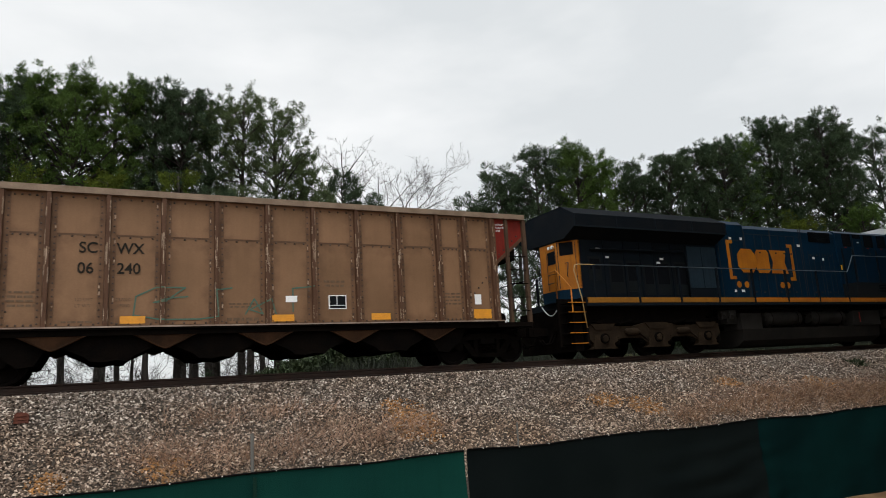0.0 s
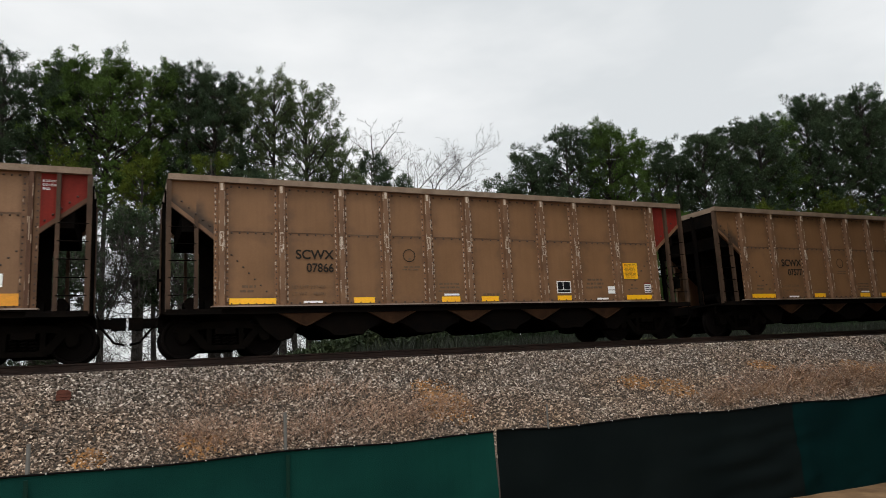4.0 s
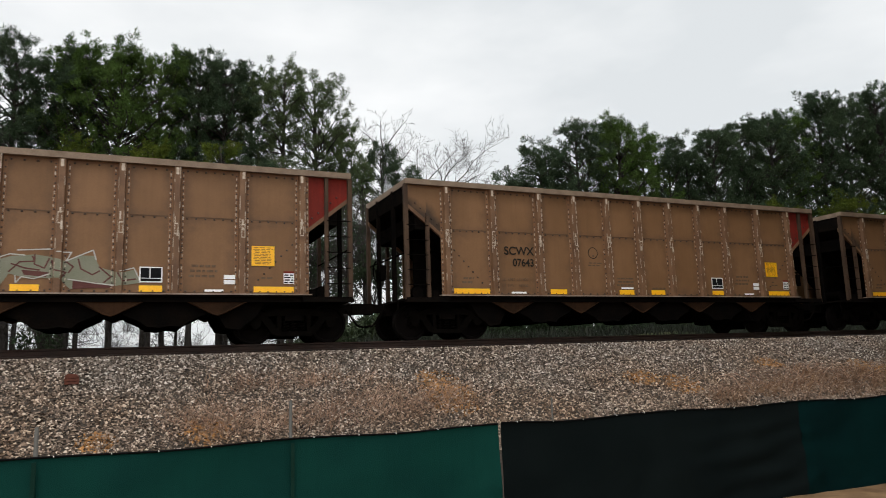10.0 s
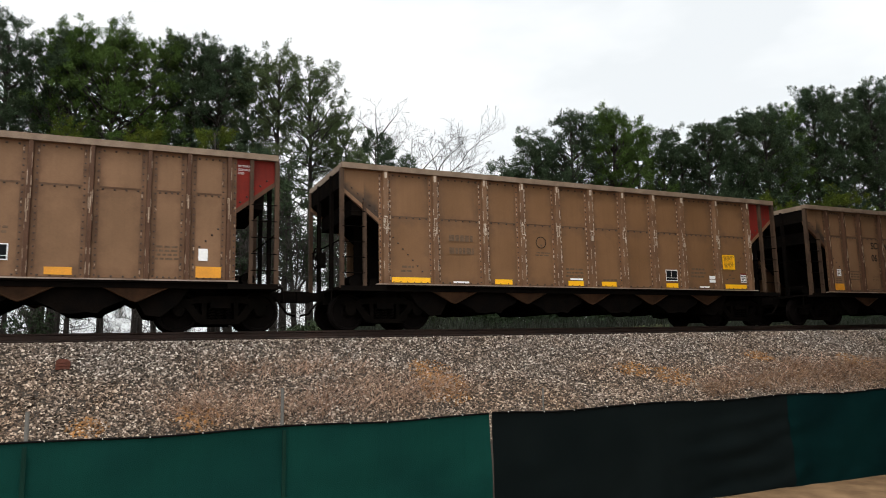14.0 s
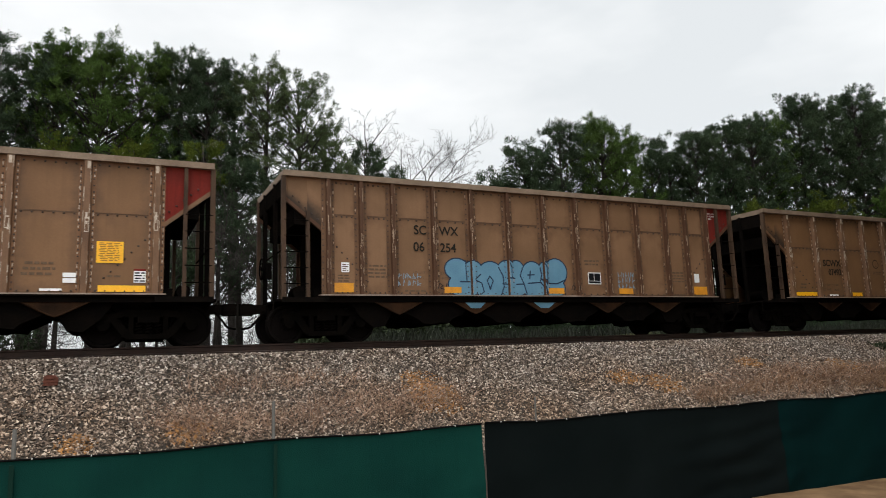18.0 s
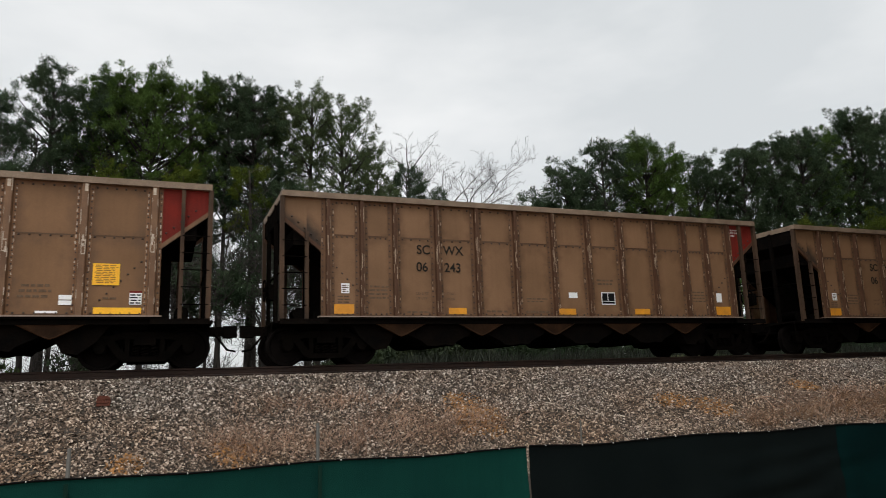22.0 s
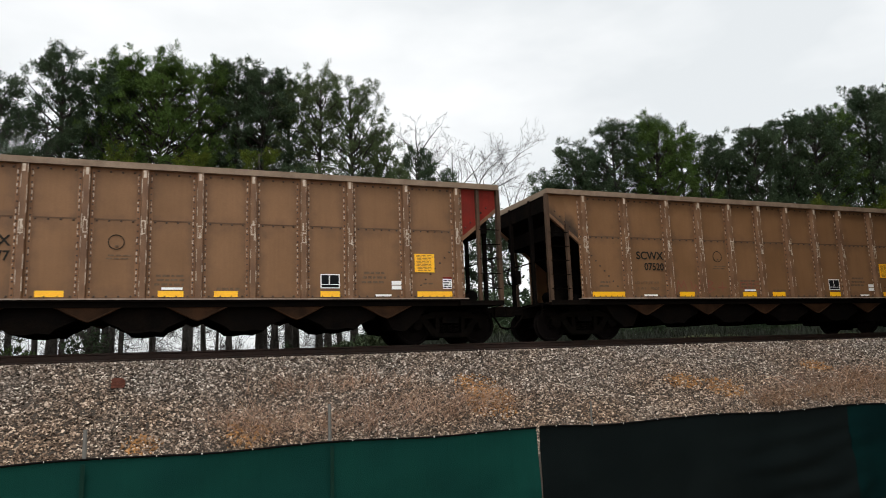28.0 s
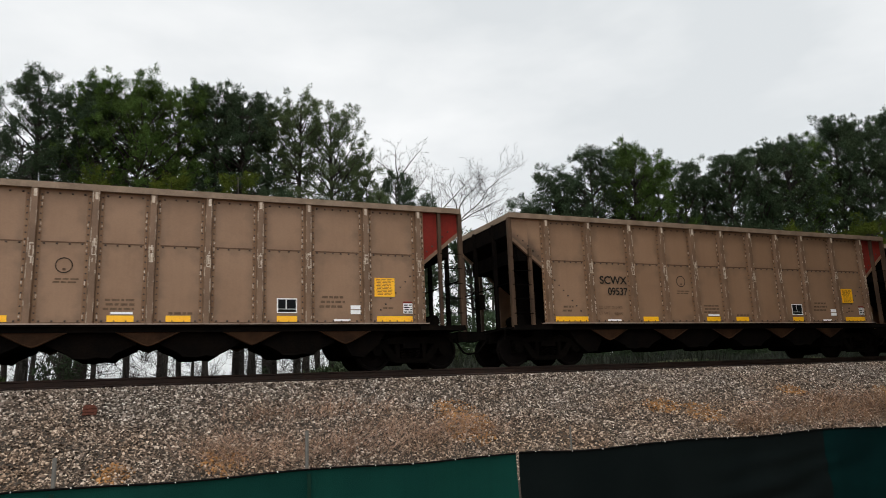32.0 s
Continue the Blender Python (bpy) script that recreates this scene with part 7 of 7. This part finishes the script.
block_letter(c5, A, [(5.51, 1.88), (5.57, 1.94), (5.84, 1.96), (5.79, 1.54), (5.73, 1.3), (6.0, 1.28), (6.0, 1.18), (5.34, 1.18), (5.3, 1.38), (5.49, 1.58)], [[(5.63, 1.92), (5.82, 1.93), (5.77, 1.58), (5.59, 1.32), (5.98, 1.26), (5.98, 1.19), (5.36, 1.19), (5.36, 1.36), (5.61, 1.58)]], [])
block_letter(c5, A, [(6.35, 1.84), (7.21, 1.84), (7.19, 1.54), (6.98, 1.36), (7.12, 1.18), (6.44, 1.18), (6.42, 1.54), (6.33, 1.54)], [[(6.47, 1.8), (7.19, 1.81), (7.14, 1.54), (6.89, 1.36), (7.01, 1.19), (6.76, 1.19), (6.71, 1.34), (6.6, 1.19), (6.58, 1.64), (6.47, 1.66)]], [[(6.6, 1.66), (6.98, 1.66), (6.76, 1.54)]])
wild = [(7.47, 1.78), (7.71, 1.86), (8.11, 1.9), (8.37, 1.86), (8.64, 1.78), (8.95, 1.9), (9.19, 1.9), (9.3, 1.66), (9.69, 1.54), (9.96, 1.62), (10.09, 1.34), (9.61, 1.26), (9.08, 1.3), (8.77, 1.19), (8.55, 1.42), (8.2, 1.42), (7.89, 1.44), (7.67, 1.5), (7.49, 1.19)]
Coat(A).shape(wild).lay("wild_lettering", P_SAGE, c5, 0.0, "sage green tangled spray lettering")
Coat(A).shape([(7.89, 1.58), (8.37, 1.54), (8.33, 1.44), (7.93, 1.48)]).shape([(8.81, 1.38), (9.25, 1.34), (9.61, 1.24), (8.81, 1.2)]).lay("wild_lettering_shade", P_MAROON, c5, 0.003)
ink, rim = Coat(A), Coat(A)
ink.line([(7.67, 1.54), (7.85, 1.74), (8.11, 1.76), (8.07, 1.86)], 0.03)
ink.line([(8.11, 1.9), (8.11, 1.7), (8.29, 1.62), (8.37, 1.82)], 0.03)
ink.line([(8.42, 1.78), (8.46, 1.58), (8.68, 1.54), (8.59, 1.42)], 0.03)
ink.line([(8.9, 1.82), (8.95, 1.62), (9.17, 1.5), (9.3, 1.58)], 0.03)
ink.line([(8.68, 1.76), (8.81, 1.66), (8.73, 1.54)], 0.03)
ink.line([(9.3, 1.66), (9.52, 1.46), (9.39, 1.34)], 0.03)
ink.line([(7.71, 1.7), (7.93, 1.62), (8.2, 1.58)], 0.03)
ink.line([(9.65, 1.54), (9.74, 1.38), (10.0, 1.42)], 0.03)
rim.line([(7.47, 1.82), (7.67, 1.9), (7.93, 1.88)], 0.024)
rim.line([(7.8, 1.98), (8.42, 2.02)], 0.024)
rim.line([(8.51, 1.96), (8.77, 1.96), (8.68, 1.78), (9.17, 2.02), (9.23, 1.82)], 0.024)
rim.line([(7.78, 1.46), (7.8, 1.32), (7.89, 1.44), (8.11, 1.4), (8.37, 1.5)], 0.024)
rim.line([(8.73, 1.4), (9.25, 1.32), (9.61, 1.28)], 0.024)
rim.line([(9.69, 1.58), (9.96, 1.66), (10.09, 1.38)], 0.024)
ink.lay("wild_lettering_lines", P_MAROON, c5, 0.006)
rim.lay("wild_lettering_rim", P_WHITE, c5, 0.009)
rt = random.Random(9)
for x0, z0, n in ((1.75, 2.02, 6), (3.1, 1.62, 9), (4.35, 1.80, 7)):
    scrawl = Coat(A)
    for k in range(n):
        scrawl.line([(x0 + 0.08 * k + rt.uniform(0, 0.07), z0 + rt.uniform(0, 0.13)) for q in range(4)], 0.014)
    scrawl.lay("maroon_scrawl", P_MAROON, c5, 0.0118, "small maroon scrawl")["kind"] = "stuff"

c12 = HOPPERS[12]
# five bubble letters run into one another: a navy outline round sky-blue lobes
LOBES = [(4.68, 1.80, 0.34, 0.27), (5.16, 1.79, 0.26, 0.23), (4.90, 1.39, 0.47, 0.33), (5.68, 1.59, 0.41, 0.42), (5.68, 1.24, 0.43, 0.25), (6.17, 1.77, 0.27, 0.28), (6.49, 1.78, 0.24, 0.28), (6.36, 1.38, 0.47, 0.31), (6.99, 1.73, 0.32, 0.31), (7.05, 1.33, 0.37, 0.29), (7.38, 1.80, 0.18, 0.23), (7.76, 1.77, 0.37, 0.37), (7.72, 1.33, 0.32, 0.26)]
edge, fill, lines = Coat(B), Coat(B), Coat(B)
for x, z, rx, rz in LOBES:
    edge.blob(x, z, rx + 0.035, rz + 0.035, 22)
    fill.blob(x, z, rx, rz, 22)
edge.lay("bubble_outline", P_NAVY, c12, 0.0, "navy outline of the bubble letters")
fill.lay("bubble_letters", P_SKY, c12, 0.0035, "sky-blue bubble letters")
for p in [[(4.94, 2.03), (4.96, 1.49)], [(4.77, 1.47), (5.05, 1.47)], [(5.22, 1.52), (5.4, 1.44), (5.46, 1.21), (5.33, 1.04)], [(5.37, 1.67), (5.22, 1.54)], [(5.93, 1.87), (6.06, 1.64), (6.08, 1.35), (5.98, 1.1)], [(6.04, 1.43), (6.19, 1.42)], [(6.24, 2.0), (6.3, 1.86), (6.3, 1.61)], [(6.19, 1.58), (6.43, 1.58)], [(6.69, 1.89), (6.6, 1.66), (6.71, 1.43), (6.47, 1.42)], [(6.71, 1.43), (6.79, 1.16)], [(6.84, 1.45), (7.23, 1.48), (7.3, 1.71), (7.25, 1.88)], [(7.25, 1.48), (7.38, 1.34), (7.4, 1.13)], [(7.38, 1.99), (7.44, 1.88), (7.43, 1.51), (7.48, 1.46), (7.79, 1.45), (8.07, 1.56)], [(5.57, 1.51), (5.65, 1.63), (5.75, 1.51), (5.65, 1.28), (5.57, 1.51)], [(6.84, 1.68), (7.05, 1.69)], [(6.93, 1.79), (6.9, 1.58)]]:
    lines.line(p, 0.034)
lines.lay("bubble_lines", P_NAVY, c12, 0.009)
for x, w in ((5.21, 0.42), (7.37, 0.5)):
    part("overspray", Geo().prism([(U(x - w), 1.03), (U(x + w), 1.03), (U(x + 0.14), 0.78), (U(x - 0.12), 0.78)], -1.476, -1.472, "y"), P_SKY, c12, "sky-blue paint on the chute")
for x0, z0 in ((3.02, 1.35), (9.95, 1.33)):
    tag = Coat(B)
    rt = random.Random(int(x0))
    for row in range(3 if x0 > 5 else 2):
        for k in range(5):
            x = x0 + 0.13 * k
            z = z0 + 0.17 * row
            pts = [(x + rt.uniform(0, 0.10), z + rt.uniform(0, 0.14)) for q in range(4)]
            tag.line(pts, 0.015)
            tag.line([(x + 0.01, z), (x + rt.uniform(0.0, 0.04), z + 0.14)], 0.015)
    tag.lay("blue_tag", P_BABYBLUE, c12, 0.0, "thin pale blue spray tag")
tag = Coat(B)
for x0 in (4.12, 8.28):
    tag.line([(x0, 1.28), (x0 + 0.05, 1.42), (x0 + 0.14, 1.36), (x0 + 0.06, 1.30), (x0 + 0.2, 1.26), (x0 + 0.26, 1.42)], 0.02)
tag.lay("black_tag", P_BLACK, c12, 0.0)

c17 = HOPPERS[17]
mist = Coat(B)
rt = random.Random(5)
for cx, cz, sx, sz, n in ((2.15, 1.55, 0.22, 0.16, 90), (4.35, 2.02, 0.45, 0.07, 110), (5.55, 2.10, 0.22, 0.06, 60), (3.4, 2.08, 0.5, 0.10, 60), (6.0, 1.9, 0.3, 0.15, 30)):
    for k in range(n):
        q = rt.uniform(0.008, 0.028)
        mist.blob(rt.gauss(cx, sx), rt.gauss(cz, sz), q, q, 6)
for x, z, rx, rz in ((2.15, 1.42, 0.30, 0.26), (2.40, 1.30, 0.30, 0.2), (4.3, 1.96, 0.55, 0.07), (5.55, 2.04, 0.28, 0.06)):
    mist.blob(x, z, rx, rz, 18)
mist.lay("amber_mist", P_AMBER, c17, 0.0, "amber overspray round the letters")["kind"] = "stuff"
back = Coat(B).blob(2.55, 1.28, 0.34, 0.20).blob(3.30, 1.62, 0.62, 0.48, 20).shape([(2.6, 1.13), (3.0, 1.13), (3.2, 1.7), (2.75, 1.75)]).shape([(3.0, 1.13), (4.1, 1.13), (4.0, 1.9), (3.2, 2.0)]).shape([(3.9, 1.13), (5.83, 1.13), (5.80, 2.04), (5.0, 2.04), (3.95, 1.92)])
back.lay("letter_shadow", P_BLACK, c17, 0.006, "black spray-painted background of the letters")
for nm, strokes, w, mat, lab in (
    ("painted_letter", [[(3.78, 1.80), (3.55, 1.92), (3.15, 1.88), (3.02, 1.70), (3.20, 1.60), (3.65, 1.52), (3.85, 1.32), (3.70, 1.24)], [(3.70, 1.24), (3.45, 1.22)]], 0.25, P_TEAL, "fat sky-teal spray-painted letter"),
    ("painted_letter", [[(4.22, 1.70), (4.95, 1.86)], [(4.24, 1.72), (4.20, 1.26)], [(4.32, 1.45), (4.62, 1.48)]], 0.23, P_LIME, "grey-green spray-painted letter"),
    
    ("teal_swirl", [[(2.45, 1.24), (2.62, 1.34)]], 0.18, P_LIME, ""),
    ("cream_swoosh", [[(3.05, 1.22), (3.30, 1.17)]], 0.09, P_CREAM, ""),
):
    coat = Coat(B)
    for p in strokes:
        coat.line(p, w)
    coat.lay(nm, mat, c17, 0.010, lab)
Coat(B).shape([(4.86, 1.96), (5.16, 1.97), (5.20, 1.60), (5.44, 1.55), (5.44, 1.98), (5.76, 1.98), (5.74, 1.40), (5.50, 1.18), (5.24, 1.18), (5.10, 1.42), (4.86, 1.46)]).lay("painted_letter", P_TEAL, c17, 0.010, "fat sky-teal spray-painted letter")
dark = Coat(B)
for x, z, r in ((3.30, 1.72, 0.085), (5.55, 1.80, 0.02), (3.62, 1.70, 0.03)):
    dark.blob(x, z, r, r)
dark.line([(5.86, 1.66), (5.86, 1.50), (5.94, 1.66), (5.90, 1.58), (5.98, 1.50)], 0.022).line([(6.04, 1.66), (6.04, 1.50)], 0.022).line([(6.10, 1.50), (6.10, 1.66), (6.17, 1.62), (6.10, 1.57)], 0.022).line([(5.84, 1.40), (5.84, 1.26), (5.93, 1.33), (5.84, 1.40)], 0.022).line([(5.97, 1.26), (6.03, 1.40), (6.09, 1.26)], 0.022)
dark.lay("black_detail", P_BLACK, c17, 0.015)
Coat(B).blob(3.31, 1.73, 0.03, 0.03).lay("white_dot", P_WHITE, c17, 0.018)
# paint carried over the chutes below
for x, m in ((3.05, P_TEALDARK), (5.21, P_OLIVE), (7.37, P_RUST)):
    part("overspray", Geo().prism([(U(x - 0.30), 1.02), (U(x + 0.36), 1.02), (U(x + 0.12), 0.86), (U(x - 0.05), 0.90)], -1.476, -1.472, "y"), m, c17)
throw(c17, B, [("N", 6.30, 7.05, 1.24, 1.88), ("S", 7.92, 8.42, 1.24, 1.86)], P_CREAM, P_RUST, 0.24, 0.05, 0.006, "painted_letter", "cream spray-painted letter with rusty rim")
throw(c17, B, [("A", 7.30, 7.85, 1.24, 1.84), ("E", 8.66, 9.28, 1.20, 1.86)], P_RUST, P_MAROON, 0.25, 0.04, 0.004, "painted_letter", "burnt-orange spray-painted letter")
Coat(B).shape([(7.58 + (0.16 if i % 2 == 0 else 0.07) * math.cos(1.571 + 0.6283 * i), 1.45 + (0.16 if i % 2 == 0 else 0.07) * math.sin(1.571 + 0.6283 * i)) for i in range(10)]).lay("white_star", P_WHITE, c17, 0.016)
halo = Coat(B)
rt = random.Random(21)
for k in range(150):
    q = rt.random()
    x, top = 9.75 + 3.75 * q, 1.75 + 0.38 * math.sin(math.pi * min(1, 0.12 + q))
    z = 1.16 + (top - 1.16) * rt.random() ** 0.6
    w, h = rt.uniform(0.04, 0.14), rt.uniform(0.05, 0.16)
    halo.shape([(x - w, z - h), (x + w * rt.uniform(0.3, 1), z - h * 0.8), (x + w * rt.uniform(-0.6, 0.8), z + h)])
halo.lay("pale_halo", P_HALO, c17, 0.0, "white spiky halo")["kind"] = "stuff"
# angular letters: navy shards with steel-blue facets
for i, (x, z, w, h, lean) in enumerate(((9.95, 1.14, 0.42, 0.45, -0.18), (10.25, 1.30, 0.5, 0.55, 0.12), (10.62, 1.14, 0.42, 0.90, 0.22), (11.05, 1.14, 0.55, 0.70, -0.20), (11.40, 1.30, 0.6, 0.72, -0.28), (11.80, 1.14, 0.5, 0.72, 0.15), (12.25, 1.16, 0.42, 0.80, 0.24), (12.60, 1.30, 0.55, 0.45, 0.22), (12.95, 1.14, 0.4, 0.55, 0.16))):
    navy, steel, pale = Coat(B), Coat(B), Coat(B)
    navy.shape([(x - w / 2, z), (x + w / 2, z), (x + w * 0.42 + lean, z + h), (x - w * 0.12 + lean, z + h * 0.86), (x - w * 0.45, z + h * 0.5)])
    steel.shape([(x - w * 0.20, z + 0.05), (x + w * 0.36, z + 0.05), (x + w * 0.30 + lean * 0.9, z + h * 0.88), (x - w * 0.02 + lean * 0.6, z + h * 0.55)])
    pale.shape([(x + w * 0.02, z + 0.08), (x + w * 0.26, z + 0.08), (x + w * 0.24 + lean * 0.5, z + h * 0.5), (x + w * 0.10 + lean * 0.4, z + h * 0.42)])
    o = navy.lay("painted_shard", P_NAVY, c17, 0.003 + 0.0002 * i, "navy angular spray letter")
    steel.lay("shard_facet", P_BLUE, c17, 0.006 + 0.0002 * i, "steel-blue facet").parent = o
    pale.lay("shard_light", P_PALEBLUE, c17, 0.009 + 0.0002 * i).parent = o
shards = Coat(B)
for k in range(12):
    x, z = 9.9 + 0.27 * k, 1.45 + 0.25 * math.sin(1.9 * k)
    shards.line([(x, z), (x + 0.16, z + 0.22 * math.cos(2.3 * k)), (x + 0.27, z + 0.05)], 0.028)
shards.lay("shard_lines", P_NAVY, c17, 0.012)
rt = random.Random(6)
tag = Coat(B)
for k in range(7):
    tag.line([(1.40 + 0.08 * k + rt.uniform(-0.05, 0.05), 1.50 + rt.uniform(0, 0.45)) for q in range(4)], 0.035)
tag.lay("purple_tag", P_VIOLET, c17, 0.0, "smeared purple spray tag")
tag = Coat(B)
for k in range(6):
    h = 0.10 + 0.05 * math.sin(2.3 * k)
    tag.line([(6.45 + 0.11 * k, 2.05), (6.49 + 0.11 * k, 2.05 + h), (6.55 + 0.11 * k, 2.02 + 0.5 * h), (6.50 + 0.11 * k, 2.04)], 0.02)
tag.lay("black_tag", P_BLACK, c17, 0.0)

rt = random.Random(14)
SCRIBBLE = [[(5.24 + 0.10 * k + rt.uniform(-0.04, 0.10), 1.48 + rt.uniform(0, 0.25)) for q in range(5)] for k in range(9)] + [[(5.3, 1.47), (6.0, 1.52)], [(5.95, 1.36), (6.02, 1.42)]]
for car, ribs, pts, mat, w in (
    (HOPPERS[-1], B, [[(4.55, 1.3), (4.6, 1.75), (5.0, 1.95), (5.6, 1.95), (5.2, 1.65), (4.95, 1.62), (5.3, 1.72), (5.65, 1.75)], [(4.55, 1.35), (5.1, 1.25), (5.9, 1.25), (6.3, 1.3), (6.25, 1.9), (6.6, 1.95)], [(6.9, 1.35), (7.1, 1.7), (7.3, 1.35), (7.0, 1.45), (7.5, 1.7), (7.6, 1.35)], [(8.0, 1.4), (8.0, 1.95), (8.5, 2.0)]], P_TEALDARK, 0.032),
    (HOPPERS[14], A, SCRIBBLE, P_BLACK, 0.02),
):
    co = Coat(ribs)
    for p in pts:
        co.line(p, w)
    co.lay("thin_tag", mat, car, 0.0, "thin spray-painted scrawl")
chalk = Coat(A)
for p in ([(4.11, 1.28), (4.20, 1.60), (4.30, 1.42), (4.40, 1.60), (4.51, 1.28)], [(4.65, 1.60), (4.72, 1.30), (4.82, 1.48), (4.90, 1.30), (5.0, 1.62)], [(5.28, 1.26), (5.28, 1.62), (5.46, 1.55), (5.30, 1.45), (5.50, 1.36), (5.28, 1.26)], [(5.64, 1.42), (5.95, 1.42)], [(5.80, 1.28), (5.80, 1.56)], [(6.69, 1.58), (6.50, 1.56), (6.47, 1.42), (6.66, 1.38)], [(6.74, 1.36), (6.74, 1.62)], [(6.90, 1.36), (6.90, 1.62)], [(6.74, 1.50), (6.90, 1.50)], [(7.20, 1.60), (7.04, 1.58), (7.04, 1.36), (7.20, 1.36)], [(7.04, 1.48), (7.18, 1.48)]):
    chalk.line(p, 0.03)
chalk.lay("chalk_letters", P_CHALK, HOPPERS[20], 0.0, "faint red chalk letters")["kind"] = "stuff"
for i, lab in ((20, "weathered tan coal hopper car with faint red chalk letters"), (5, "weathered tan coal hopper car with olive and white graffiti"), (12, "brown coal hopper car with sky-blue bubble-letter graffiti"), (17, "brown coal hopper car with teal, orange and blue graffiti"), (-1, "brown coal hopper car with thin teal scrawl, red end"), (14, "weathered tan coal hopper car with a small black tag")):
    tagged(HOPPERS[i], lab)


# labels and small print that the spray paint covers
for i, x0, x1 in ((5, 1.2, 10.0), (12, 4.2, 8.15), (17, 1.2, 13.4)):
    for ob in list(HOPPERS[i].children):
        if ob.name.split(".")[0] in ("white_label", "small_stencil", "stencil_load", "stencil_weight", "label_print"):
            xs = [v.co.x + HALF for v in ob.data.vertices]
            zs = [v.co.z for v in ob.data.vertices]
            if x0 < min(xs) and max(xs) < x1 and max(zs) < 1.95:
                bpy.data.objects.remove(ob)

# ---------------------------------------------------------------- what moves
def run(t):
    """How far the train has gone along x after t seconds; it slows a little."""
    return -12.683 * t + 0.007045 * t * t


def motions():
    for ob, x in TRAIN:
        walk(ob, [(t, pose(x + run(t), 0, 0)) for t in range(0, 33, 2)])
        # each wheelset rolls on the rail; it is keyed frame by frame while it goes by
        wheels = [w for w in ob.children_recursive if w.name.startswith("wheelset")]
        for w in wheels:
            here = [f / FPS for f in range(0, 32 * FPS + 1) if -9.0 < x + w.parent.location.x + run(f / FPS) < 34.0]
            if not here:
                continue
            r = w.location.z
            rows = [(t, pose(*w.location, 0, math.degrees((run(t) - run(here[0])) / r), 0)) for t in here]
            if here[0] > 0:
                rows.insert(0, (0, rows[0][1]))
            if here[-1] < 32:
                rows.append((32, rows[-1][1]))
            walk(w, rows)


motions()
